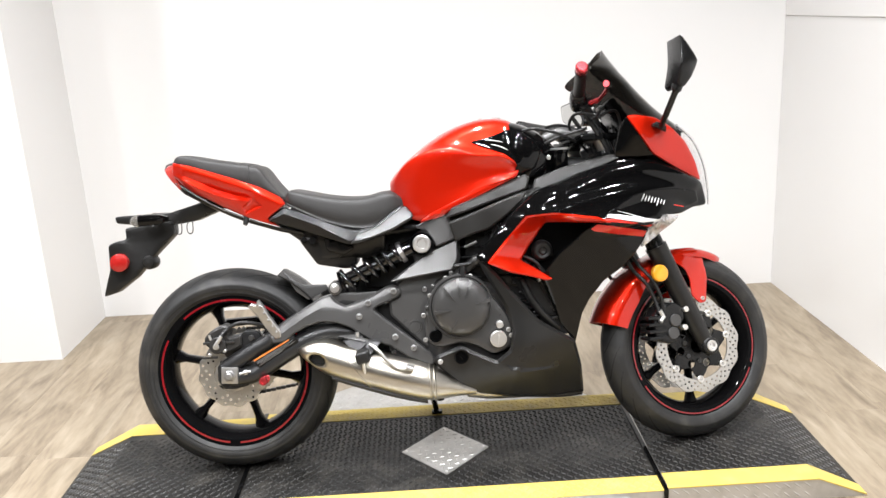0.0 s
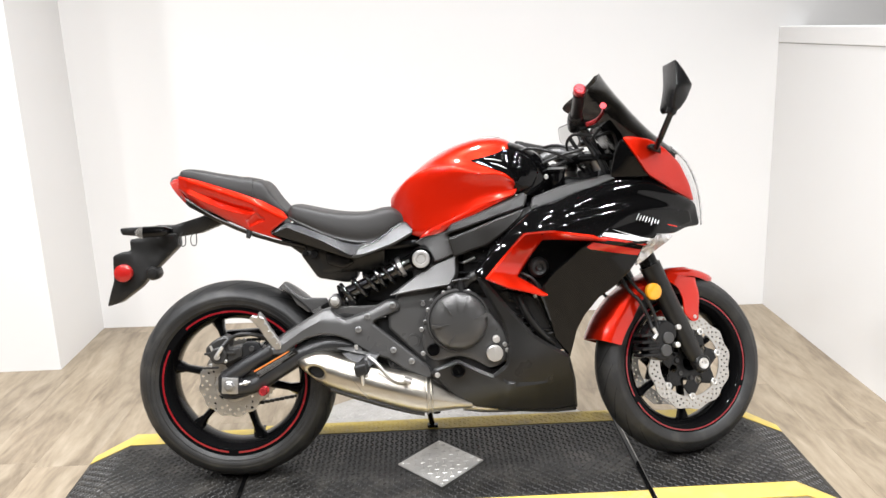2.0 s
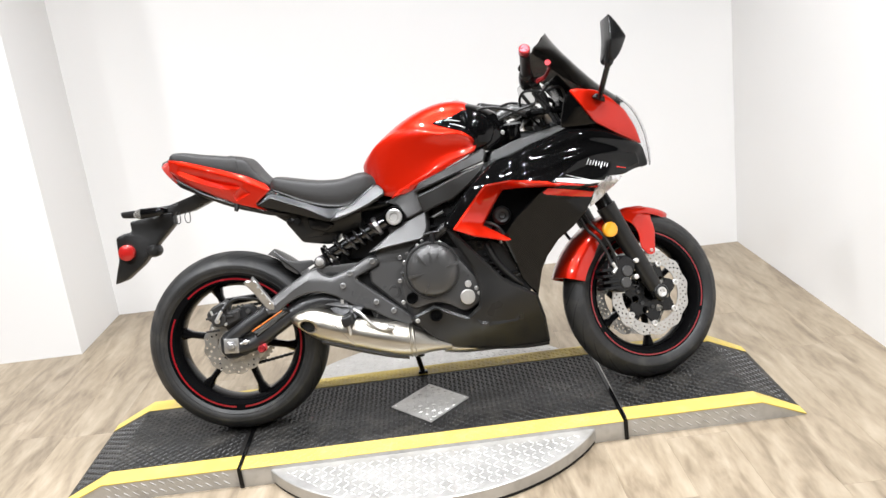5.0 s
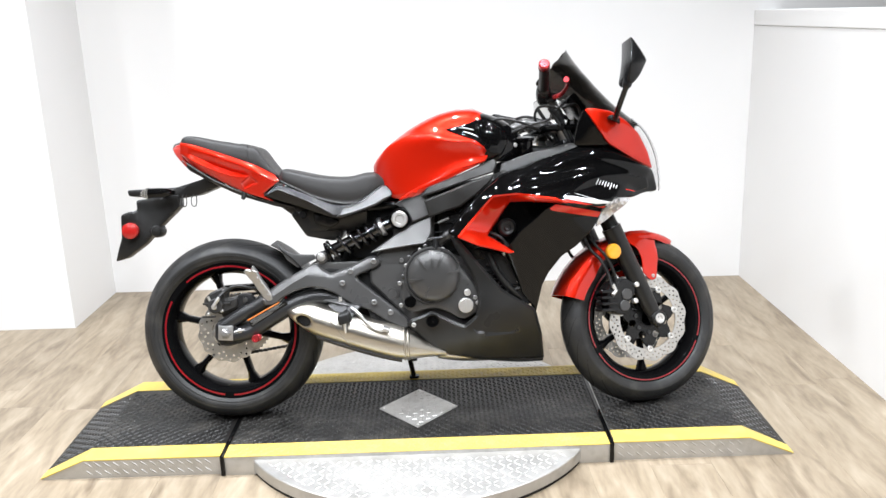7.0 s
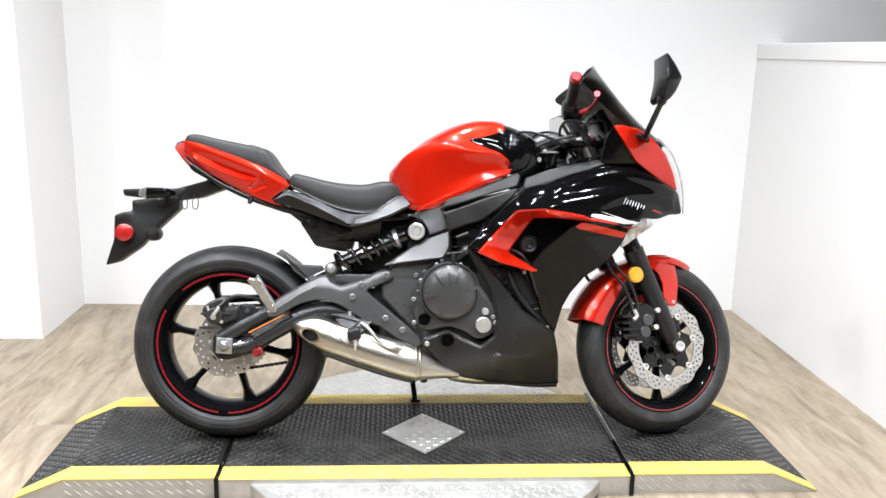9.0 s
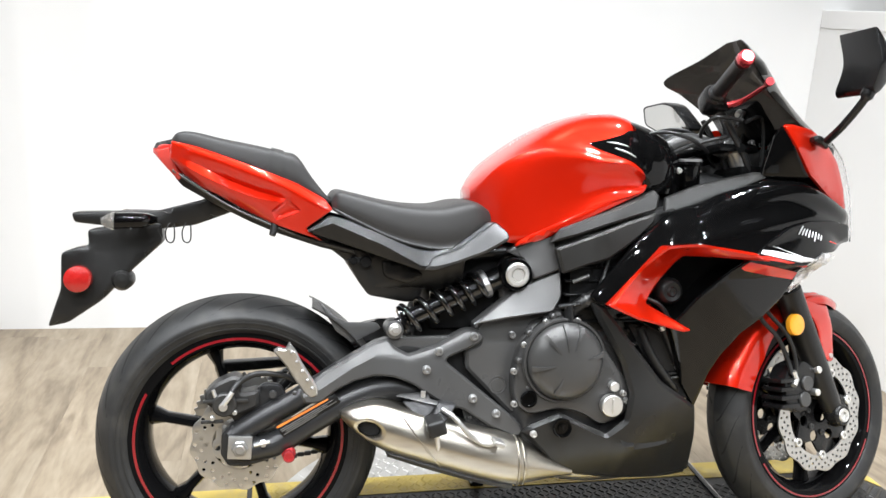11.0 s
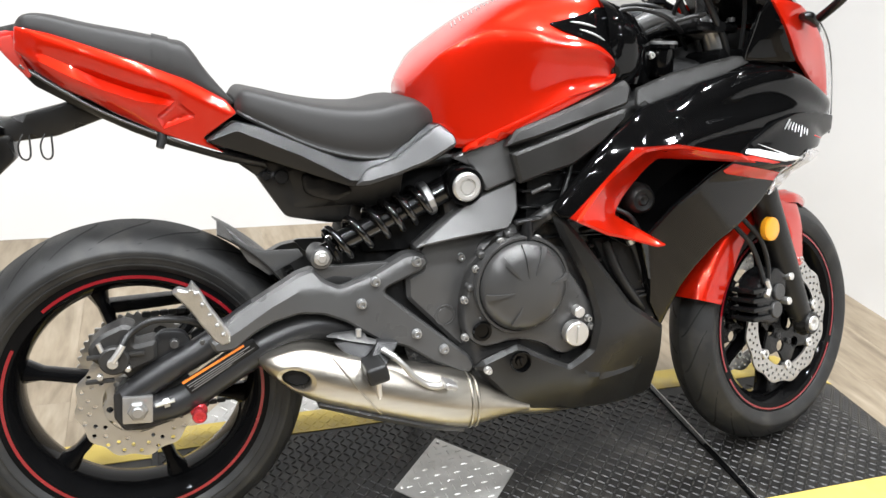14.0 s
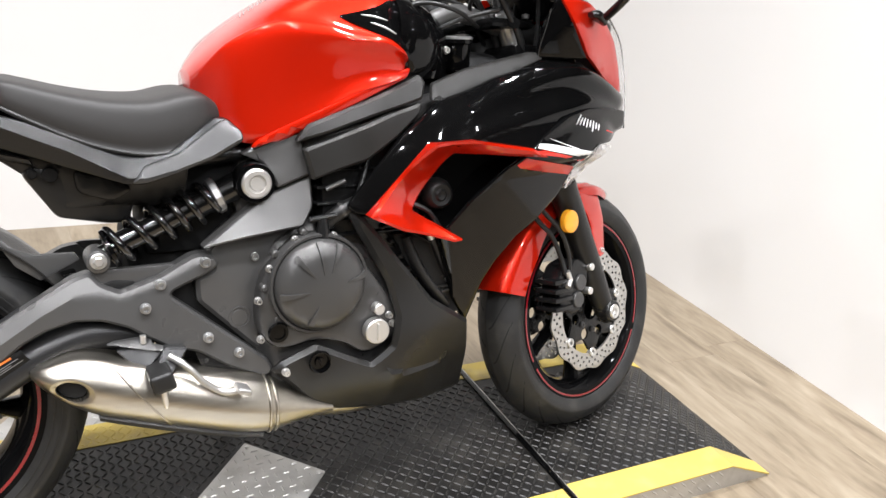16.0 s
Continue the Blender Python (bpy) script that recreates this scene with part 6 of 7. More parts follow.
part("plate_lamp", moved(revolve([(0.0001, -0.02), (0.015, -0.018), (0.0215, -0.008), (0.0215, 0.03)], 24), Matrix.Translation((-0.238, -0.02, 0.632))), MATTE, hang)
for s in (-1, 1):
    ind = part("indicator", loft([(-0.243, 0.0195, 0.775, 0.7425, s * 0.0755), (-0.215, 0.0205, 0.7755, 0.7435, s * 0.074), (-0.195, 0.0205, 0.775, 0.744, s * 0.073), (-0.178, 0.017, 0.773, 0.748, s * 0.07), (-0.162, 0.008, 0.766, 0.754, s * 0.06)], FACETED, 18), GLOSS, hang, "black turn indicator", angle=25)
    part("lens", loft([(-0.268, 0.007, 0.763, 0.752, s * 0.071), (-0.257, 0.0155, 0.771, 0.745, s * 0.0745), (-0.246, 0.0205, 0.776, 0.7415, s * 0.0755), (-0.24, 0.0205, 0.776, 0.7415, s * 0.0755)], FACETED, 12), SMOKELENS, ind, "clear smoky lens", angle=25)
    part("stalk", tube([(-0.2, s * 0.01, 0.757), (-0.2, s * 0.06, 0.758)], 0.009, 10), MATTE, hang)
for u0 in (-0.141, -0.108):
    loop = [(u0, -0.03, 0.752), (u0 - 0.008, -0.033, 0.735), (u0 - 0.006, -0.035, 0.716), (u0 + 0.003, -0.035, 0.711), (u0 + 0.009, -0.034, 0.72), (u0 + 0.009, -0.031, 0.75)]
    part("cable_loop", tube(smooth_line(loop, 6), 0.0016, 6), CASTG, hang, "thin wire loop")

# main fairing
fair = group_part("main_fairing", bike, "gloss black side fairing with red intake frame")
up_pts, up_in = [(0.725, -0.185, 0.602), (0.776, -0.185, 0.66), (0.836, -0.18, 0.728), (0.9, -0.175, 0.78), (0.928, -0.172, 0.792), (0.978, -0.165, 0.805), (1.036, -0.16, 0.828), (1.102, -0.155, 0.845), (1.168, -0.15, 0.853), (1.234, -0.145, 0.853), (1.243, -0.138, 0.856), (1.328, -0.12, 0.819), (1.409, -0.08, 0.78), (1.427, -0.07, 0.711), (1.374, -0.11, 0.709), (1.322, -0.16, 0.694), (1.271, -0.19, 0.695), (1.216, -0.215, 0.668), (1.071, -0.235, 0.687), (0.978, -0.235, 0.708), (0.879, -0.225, 0.71), (0.762, -0.2, 0.586)], [(0.986, -0.203, 0.767), (1.179, -0.19, 0.772)]
up_base = spread(up_pts + up_in)
RIDGE = np.array(smooth_line([(0.775, 0.645), (0.845, 0.72), (0.92, 0.758), (0.967, 0.776), (1.014, 0.797), (1.074, 0.813), (1.13, 0.829), (1.21, 0.838), (1.3, 0.815), (1.38, 0.775)], 8))
RIDGE_LOW = np.array(smooth_line([(0.90, 0.703), (0.951, 0.722), (0.971, 0.732), (1.023, 0.745), (1.102, 0.759), (1.164, 0.769), (1.234, 0.774), (1.3, 0.768), (1.36, 0.752)], 8))


def up_field(pts):
    """The flank with two swept ridges that run from the intake to the nose."""
    p = np.asarray(pts, float).reshape(-1, 2)
    d = np.sqrt(((p[:, None] - RIDGE[None]) ** 2).sum(-1).min(1))
    e = np.sqrt(((p[:, None] - RIDGE_LOW[None]) ** 2).sum(-1).min(1))
    grow = np.clip((p[:, 0] - 0.86) / 0.1, 0, 1)
    return up_base(p) - grow * (0.013 * np.exp(-((d / 0.024) ** 2)) + 0.006 * np.exp(-((e / 0.015) ** 2)))



pair("upper_panel", slab(uw_of(up_pts), up_field, 0.008, 0.006, 0.0065, 0.016), GLOSS, fair)
sd_pts = [(1.173, -0.206, 0.755), (1.229, -0.196, 0.768), (1.309, -0.165, 0.767), (1.376, -0.125, 0.756), (1.385, -0.12, 0.724), (1.304, -0.16, 0.7), (1.244, -0.185, 0.689), (1.226, -0.19, 0.683), (1.214, -0.185, 0.633), (1.186, -0.168, 0.592), (1.14, -0.16, 0.548), (1.091, -0.155, 0.516), (1.05, -0.15, 0.465), (1.029, -0.148, 0.422), (1.011, -0.12, 0.33), (0.966, -0.155, 0.397), (0.934, -0.175, 0.474), (0.907, -0.19, 0.536), (0.915, -0.212, 0.549), (0.962, -0.228, 0.608), (1.03, -0.232, 0.664), (1.106, -0.226, 0.716)]
sd_field = gentle(sd_pts + [(1.09, -0.208, 0.62), (1.01, -0.192, 0.52)])
sd_base = sd_field


def sd_field(pts):
    """The lower flank, laid over the upper panel where the two meet."""
    p = np.asarray(pts, float).reshape(-1, 2)
    k = np.clip((p[:, 0] - 0.98) / 0.12, 0, 1) * np.clip((p[:, 1] - 0.645) / 0.045, 0, 1)
    k = k * k * (3 - 2 * k)
    turn = np.maximum(0, 0.922 + 0.3 * (0.545 - p[:, 1]) - p[:, 0])
    low = sd_base(p) + 0.9 * turn
    return low + k * np.minimum(0, up_field(p) - 0.004 - low)


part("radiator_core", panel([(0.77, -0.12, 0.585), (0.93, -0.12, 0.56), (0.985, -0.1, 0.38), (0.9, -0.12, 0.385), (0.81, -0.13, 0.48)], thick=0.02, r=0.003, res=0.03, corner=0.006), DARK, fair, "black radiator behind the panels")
for k in range(6):
    w0 = 0.555 - 0.03 * k
    part("radiator_slat", tube([(0.815 + 0.018 * k, -0.135, w0 - 0.004), (0.875 + 0.018 * k, -0.14, w0 + 0.012)], 0.0042, 8), MATTE, fair)
part("radiator_hose", tube(smooth_line([(0.86, -0.145, 0.53), (0.885, -0.155, 0.47), (0.93, -0.145, 0.41), (0.975, -0.11, 0.37)], 5), 0.0105, 12), HOSE, fair)
pair("lower_panel", slab(uw_of(sd_pts), sd_field, 0.012, 0.0035, 0.008, 0.006, creases=[[(0.915, 0.57), (0.99, 0.32)]]), EBONY, fair)
pair("intake_frame", panel([(0.758, -0.227, 0.59), (0.871, -0.257, 0.717), (0.95, -0.267, 0.722), (1.065, -0.265, 0.704), (1.104, -0.26, 0.685), (0.975, -0.25, 0.695), (0.927, -0.21, 0.694), (0.855, -0.19, 0.59), (0.897, -0.205, 0.565), (0.936, -0.245, 0.539), (0.919, -0.24, 0.535), (0.823, -0.23, 0.561)], thick=0.042, r=0.005, res=0.011, corner=0.005, crisp=True), RED, fair, "glossy red intake frame", angle=24)
pair("intake_duct", panel([(0.824, -0.13, 0.563), (0.912, -0.15, 0.714), (1.118, -0.19, 0.679), (0.919, -0.16, 0.509)], [(0.95, -0.15, 0.62)], thick=0.01, r=0.003, res=0.02, corner=0.01), GLOSS, fair)
part("horn", moved(revolve([(0.0001, -0.004), (0.008, -0.006), (0.012, -0.002), (0.02, -0.004), (0.026, 0.0), (0.03, 0.012), (0.03, 0.03)], 32), Matrix.Translation((0.92, -0.172, 0.612))), HOSE, fair, "black horn behind the intake")


for pts_, mat_, lab_, lift_ in (([(1.124, -0.218, 0.716), (1.133, -0.217, 0.714), (1.203, -0.199, 0.692), (1.194, -0.2, 0.692)], WHITE, "white stripe", 0.0016), ([(1.093, -0.225, 0.7), (1.099, -0.224, 0.708), (1.126, -0.219, 0.706), (1.194, -0.2, 0.693), (1.25, -0.185, 0.683), (1.23, -0.19, 0.672), (1.149, -0.212, 0.688)], WHITE, "white stripe", 0.0016), ([(1.085, -0.226, 0.695), (1.108, -0.224, 0.695), (1.23, -0.192, 0.669), (1.224, -0.193, 0.664), (1.149, -0.213, 0.68), (1.092, -0.226, 0.689)], DECAL_R, "red stripe", 0.0016), ([(1.048, -0.232, 0.67), (1.066, -0.232, 0.683), (1.142, -0.215, 0.668), (1.217, -0.198, 0.652), (1.207, -0.199, 0.636), (1.129, -0.217, 0.649), (1.058, -0.23, 0.663)], DECAL_R, "red stripe", 0.0016)):
    pair("graphic", slab(uw_of(pts_), lambda p: sd_field(p) - lift_, 0.0012, 0.0008, 0.012, 0.002), mat_, fair, lab_)


def on_flank(p, lift=0.0022):
    q = np.array([[p[0], p[1]]], float)
    return (float(q[0, 0]), float(sd_field(q)[0]) - lift, float(q[0, 1]))


mark_bm = bmesh.new()
for k, (lo, hi) in enumerate(((0.0, 1.0), (0.05, 0.8), (0.1, 0.85), (0.0, 0.8), (0.1, 0.75), (-0.25, 0.8), (0.1, 0.7), (0.05, 0.65))):
    u = 1.198 + 0.0092 * k
    w0 = 0.739 - 0.0022 * k
    mark_bm = join(mark_bm, tube([on_flank((u + 0.009 * h, w0 + 0.019 * h)) for h in (lo, (lo + hi) / 2, hi)], [0.0012, 0.0019, 0.0012], 6))
pair("mark", mark_bm, SILVER, fair, "silver maker's mark as plain slanted strokes")
pair("graphic", slab(uw_of([(1.295, -0.17, 0.721), (1.301, -0.17, 0.722), (1.331, -0.15, 0.715), (1.332, -0.15, 0.712)]), lambda p: sd_field(p) - 0.0016, 0.0012, 0.0008, 0.01, 0.001), DECAL_R, fair, "small red mark")
pair("upper_trim", panel([(0.9, -0.17, 0.786), (0.91, -0.152, 0.816), (0.986, -0.146, 0.843), (1.065, -0.141, 0.861), (1.129, -0.136, 0.874), (1.156, -0.135, 0.873), (1.155, -0.143, 0.862), (1.066, -0.158, 0.832), (0.988, -0.164, 0.808), (0.929, -0.17, 0.788)], thick=0.012, r=0.003, res=0.011, corner=0.004), TRIMB, fair, "satin black inner trim")
pair("upper_edge", panel([(1.1, -0.15, 0.844), (1.15, -0.138, 0.862), (1.16, -0.132, 0.87), (1.236, -0.131, 0.866), (1.242, -0.138, 0.85), (1.169, -0.147, 0.848)], thick=0.012, r=0.003, res=0.011, corner=0.004), GLOSS, fair)
pair("frame_cover", panel([(0.648, -0.16, 0.718), (0.669, -0.158, 0.748), (0.776, -0.158, 0.787), (0.885, -0.15, 0.832), (0.895, -0.155, 0.819), (0.882, -0.17, 0.789), (0.814, -0.173, 0.769), (0.707, -0.171, 0.735)], [(0.8, -0.168, 0.785)], thick=0.02, r=0.005, res=0.01, corner=0.005, crisp=True), TRIMB, fair, "satin black frame cover", angle=26)
pair("frame_cover", panel([(0.658, -0.168, 0.707), (0.728, -0.173, 0.731), (0.813, -0.176, 0.763), (0.881, -0.173, 0.784), (0.874, -0.178, 0.763), (0.831, -0.18, 0.725), (0.773, -0.178, 0.684), (0.72, -0.175, 0.669), (0.674, -0.168, 0.652)], [(0.77, -0.181, 0.735)], thick=0.02, r=0.005, res=0.01, corner=0.005, crisp=True), TRIMB, fair, "satin black frame cover", angle=26)
cowl = group_part("belly_cowl", bike, "matte black belly cowl")
cw_pts = [(0.733, -0.19, 0.596), (0.762, -0.2, 0.584), (0.79, -0.206, 0.55), (0.83, -0.208, 0.498), (0.9, -0.192, 0.416), (0.955, -0.17, 0.379), (1.007, -0.14, 0.344), (1.03, -0.102, 0.26), (1.042, -0.062, 0.164), (0.953, -0.105, 0.17), (0.85, -0.13, 0.182), (0.722, -0.15, 0.198), (0.666, -0.165, 0.232), (0.589, -0.175, 0.314), (0.606, -0.18, 0.33), (0.672, -0.18, 0.354), (0.726, -0.19, 0.328), (0.773, -0.195, 0.307), (0.811, -0.205, 0.339), (0.821, -0.205, 0.395), (0.804, -0.2, 0.46), (0.751, -0.192, 0.558)]
cw_base = spread(cw_pts + [(0.904, -0.165, 0.276), (0.812, -0.185, 0.261), (0.905, -0.19, 0.363)])
CW_STEP = np.array([(0.60, 0.322), (0.636, 0.338), (0.67, 0.349), (0.726, 0.327), (0.783, 0.305), (0.818, 0.288), (0.87, 0.279), (0.923, 0.275), (0.97, 0.284)])


def cw_field(pts):
    """The lower wedge stands a little proud of the upright part along a sharp step."""
    p = np.asarray(pts, float).reshape(-1, 2)
    below = np.interp(p[:, 0], CW_STEP[:, 0], CW_STEP[:, 1]) - p[:, 1]
    fade = np.clip((0.965 - p[:, 0]) / 0.06, 0, 1) * np.clip((p[:, 0] - 0.785) / 0.03, 0, 1)
    upright = np.clip((p[:, 1] - 0.36) / 0.2, 0, 1)
    return cw_base(p) - 0.008 * fade * np.clip(below / 0.006, 0, 1) + 0.10 * np.maximum(0, below) + 0.012 * upright


pair("shell", slab(uw_of(cw_pts), cw_field, 0.014, 0.0085, 0.011, 0.004, crisp=True, creases=[CW_STEP[4:]]), MATTE, cowl, angle=24)
part("fastener", moved(join(revolve([(0.0001, 0.002), (0.0085, 0.002), (0.0095, 0.006), (0.0155, 0.006), (0.0175, -0.0015), (0.0195, -0.002), (0.0215, 0.003)], 28), box(-0.0085, 0.0085, -0.001, 0.003, -0.0016, 0.0016, 0.0008)), Matrix.Translation((0.672, -0.195, 0.326)) @ Matrix.Rotation(radians(70), 4, "Y")), GLOSS, cowl, "slotted quarter-turn fastener in a cup")
part("fastener", bolt(0.612, -0.19, 0.312, 0.006), CHROME, cowl)
part("keel", loft([(0.68, 0.12, 0.21, 0.19, 0), (0.8, 0.12, 0.2, 0.178, 0), (0.95, 0.07, 0.18, 0.155, 0), (1.04, 0.03, 0.172, 0.15, 0)], [(0, 1), (1, 1), (1, 0.3), (0.8, 0), (0, 0)], 14), MATTE, cowl)
part("front_spine", tube([(1.025, 0, 0.16), (1.01, 0, 0.25), (1.005, 0, 0.33)], 0.016, 10), MATTE, cowl)

# nose, lamps, screen
nose = group_part("nose_cowl", bike, "glossy red nose cowl with twin headlamp")
ns_pts = [(1.172, -0.17, 0.978), (1.196, -0.165, 0.982), (1.262, -0.145, 0.972), (1.315, -0.125, 0.941), (1.36, -0.105, 0.899), (1.393, -0.085, 0.841), (1.411, -0.075, 0.782), (1.33, -0.115, 0.821), (1.246, -0.166, 0.868), (1.204, -0.176, 0.929)]
pair("shell", slab(uw_of(ns_pts), spread(ns_pts + [(1.29, -0.142, 0.89)]), 0.01, 0.008, 0.014, 0.012), RED, nose)
rows = []
for p in smooth_line([(1.335, -0.11, 0.941), (1.381, -0.09, 0.898), (1.415, -0.07, 0.831), (1.427, -0.065, 0.764), (1.428, -0.065, 0.711)], 6):
    rows.append([(p[0] + 0.018 * (1 - t * t), p[1] * -t, p[2] + 0.012 * (1 - t * t)) for t in np.linspace(-1, 1, 17)])
part("headlamp_lens", sheet(rows, 0.003), LENS, nose, "clear headlamp lens", angle=60)
rows2 = [[(a - 0.025, b * 0.95, c - 0.004) for a, b, c in r_] for r_ in rows]
part("headlamp_reflector", sheet(rows2, 0.003), REFLECTOR, nose, angle=60)
part("nose_bridge", loft([(1.19, 0.16, 0.975, 0.93, 0), (1.26, 0.14, 0.968, 0.93, 0), (1.32, 0.118, 0.945, 0.92, 0), (1.345, 0.105, 0.935, 0.91, 0)], [(0, 1), (0.6, 0.98), (1, 0.7), (1, 0.2), (0, 0)], 12), GLOSS, nose)
part("lamp_back", loft([(1.2, 0.12, 0.93, 0.76, 0), (1.34, 0.09, 0.91, 0.72, 0), (1.375, 0.06, 0.88, 0.71, 0)], ROUND, 10), DARK, nose)
pair("dash_panel", panel([(1.173, -0.165, 0.979), (1.21, -0.17, 0.929), (1.252, -0.158, 0.863), (1.222, -0.15, 0.861), (1.143, -0.14, 0.861), (1.142, -0.145, 0.88), (1.152, -0.152, 0.93)], thick=0.01, r=0.004, res=0.014, corner=0.008), GLOSS, nose, "glossy black inner dash panel")
pair("panel_edge", tube(smooth_line([(1.158, -0.158, 0.955), (1.15, -0.155, 0.92), (1.143, -0.148, 0.885), (1.143, -0.143, 0.866)], 5), 0.0009, 6), CASTG, nose, "thin lighter line along the panel edge")
part("instrument", moved(box(-0.02, 0.02, -0.09, 0.09, -0.05, 0.05, 0.012), Matrix.Translation((1.17, 0, 0.99)) @ Matrix.Rotation(radians(-35), 4, "Y")), INNERB, nose, "black instrument panel")
rows = []
prof = smooth_line([(1.142, 1.182, 0.03, 0.004), (1.158, 1.153, 0.115, 0.045), (1.176, 1.126, 0.2, 0.105), (1.189, 1.109, 0.212, 0.118), (1.21, 1.086, 0.192, 0.108), (1.238, 1.055, 0.17, 0.104), (1.29, 1.001, 0.155, 0.085), (1.339, 0.96, 0.132, 0.06), (1.378, 0.928, 0.10, 0.03)], 4)
for u, w, hw, bow in prof:
    rows.append([(u - bow * abs(t) ** 2.2, hw * t, w - 0.12 * bow * t * t) for t in np.linspace(-1, 1, 25)])
part("windscreen", sheet(rows, 0.003), SMOKE, bike, "dark smoked windscreen", angle=60)

# front indicators in the fairing
for s in (-1, 1):
    ic = [(1.203, 0.605), (1.213, 0.648), (1.234, 0.675), (1.262, 0.699), (1.312, 0.69), (1.302, 0.679), (1.274, 0.655), (1.239, 0.628)]
    bm = slab(ic, lambda p: sd_field(p) - 0.005, 0.004, 0.003, 0.01, 0.004)
    bm2 = slab(ic, lambda p: sd_field(p) + 0.008, 0.01, 0.002, 0.009, 0.003)
    for v in bm2.verts:
        v.co.y += 0.006 * math.sin(v.co.x * 410 + v.co.z * 130) * math.sin(v.co.z * 330 - v.co.x * 90)
    if s > 0:
        bm, bm2 = flip(bm), flip(bm2)
    io = part("front_indicator", bm, LENS, fair, "clear front turn indicator")
    part("reflector", bm2, CRYSTAL, io, smooth=False)

# mirrors
MIR = [(1.293, 1.178), (1.302, 1.172), (1.345, 1.108), (1.318, 1.062), (1.3, 1.04), (1.286, 1.036), (1.276, 1.048), (1.282, 1.1)]
mirror = group_part("rear_view_mirror", bike, "black rear-view mirror on a thin stalk")
part("housing", slab(MIR, spread([(1.283, -0.30, 1.176), (1.342, -0.285, 1.105), (1.262, -0.315, 1.05), (1.29, -0.31, 1.04), (1.3, -0.325, 1.1)]), 0.12, 0.006, 0.01, 0.006), SATIN, mirror, angle=35)
part("glass", moved(box(-0.0012, 0.0012, -0.04, 0.04, -0.034, 0.034, 0.001), Matrix.Translation((1.2872, -0.25, 1.1)) @ Matrix.Rotation(radians(10), 4, "Y")), GLASS, mirror)
part("stalk", tube(smooth_line([(1.284, -0.295, 1.045), (1.276, -0.285, 1.02), (1.267, -0.24, 0.975), (1.266, -0.19, 0.944)], 5), [0.014] * 4 + [0.0085] * 12, 12), SATIN, mirror)
part("foot", loft([(1.246, 0.01, 0.952, 0.943, -0.165), (1.26, 0.017, 0.957, 0.937, -0.165), (1.284, 0.011, 0.947, 0.927, -0.16)], ROUND, 8), SATIN, mirror)
lm = group_part("rear_view_mirror", bike, "black rear-view mirror on a thin stalk")
LMIR = [(0.0, 1.052), (0.092, 1.059), (0.137, 1.047), (0.208, 0.986), (0.19, 0.971), (0.073, 0.976), (0.012, 1.0)]
LFRAME = Matrix(((0.2216, 0.975, 0, 1.069), (-0.975, 0.2216, 0, 0.349), (0, 0, 1, 0), (0, 0, 0, 1)))
part("housing", moved(slab(LMIR, flat(0.0), 0.04, 0.007, 0.014, 0.014), LFRAME), SATIN, lm)
part("glass", moved(slab([(a * 0.86 + 0.0135, b * 0.86 + 1.016 * 0.14) for a, b in LMIR], flat(-0.0015), 0.003, 0.0008, 0.02, 0.012), LFRAME), GLASS, lm)
part("stalk", tube(smooth_line([(1.125, 0.17, 0.995), (1.17, 0.17, 0.975), (1.25, 0.17, 0.94)], 5), 0.0085, 12), SATIN, lm)

# handlebars, steered
bars = group_part("handlebar", bike, "black clip-on bars with red bar ends")
for s in (1, -1):
    inner, outer = Vector((-0.345, s * -0.10, 0.754)), Vector((-0.398, s * -0.24, 0.798))
    drop = 0.0 if s > 0 else 0.066
    if s < 0:
        inner, outer = Vector((-0.31, 0.105, 0.688)), Vector((-0.375, 0.262, 0.742))
    ax_ = (outer - inner).normalized()
    part("bar_tube", moved(tube(smooth_line([(-0.262, s * -0.05, 0.64), (-0.285, s * -0.075, 0.70 - 0.5 * drop), (inner.x + 0.008, s * -0.09, inner.z - 0.01), tuple(inner), tuple(outer)], 5), 0.011, 14), ft), FRAMEG, bars)
    part("grip", moved(tube([inner.lerp(outer, 0.12), inner.lerp(outer, 0.17), inner.lerp(outer, 0.2), inner.lerp(outer, 0.96), outer], [0.021, 0.021, 0.0165, 0.0165, 0.0185], 18), ft), HOSE, bars, "black rubber grip")
    part("bar_end", moved(tube([outer, outer + ax_ * 0.006, outer + ax_ * 0.022, outer + ax_ * 0.026], [0.013, 0.0175, 0.0175, 0.013], 20), ft), ANOD if s > 0 else SATIN, bars, "anodised bar end")
    part("switch_box", moved(loft([(-0.036, 0.016, 0.02, -0.02, 0), (-0.02, 0.024, 0.028, -0.028, 0), (0.02, 0.024, 0.028, -0.028, 0), (0.036, 0.014, 0.018, -0.018, 0)], ROUND, 10), ft @ Matrix.Translation(inner.lerp(outer, -0.08)) @ ax_.to_track_quat("X", "Z").to_matrix().to_4x4()), SATIN, bars)
    lever = smooth_line([(-0.318 + 0.4 * drop, s * -0.115, 0.735 - drop), (-0.298 + 0.4 * drop, s * -0.14, 0.742 - drop), (-0.305 + 0.4 * drop, s * -0.2, 0.755 - drop), (-0.332 + 0.4 * drop, s * -0.252, 0.76 - drop)], 6)
    part("lever", moved(tube(lever, [0.0075] * 6 + [0.0055] * 10 + [0.009] * 3, 12), ft), ANOD if s > 0 else SATIN, bars, "short folding lever")
    lev0 = Vector((-0.325 + 0.4 * drop, s * -0.11, 0.738 - drop))
    part("lever_perch", moved(box(-0.018, 0.025, -0.016, 0.016, -0.014, 0.014, 0.005), ft @ Matrix.Translation(lev0 + Vector((-0.005, s * 0.012, 0)))), SATIN, bars)
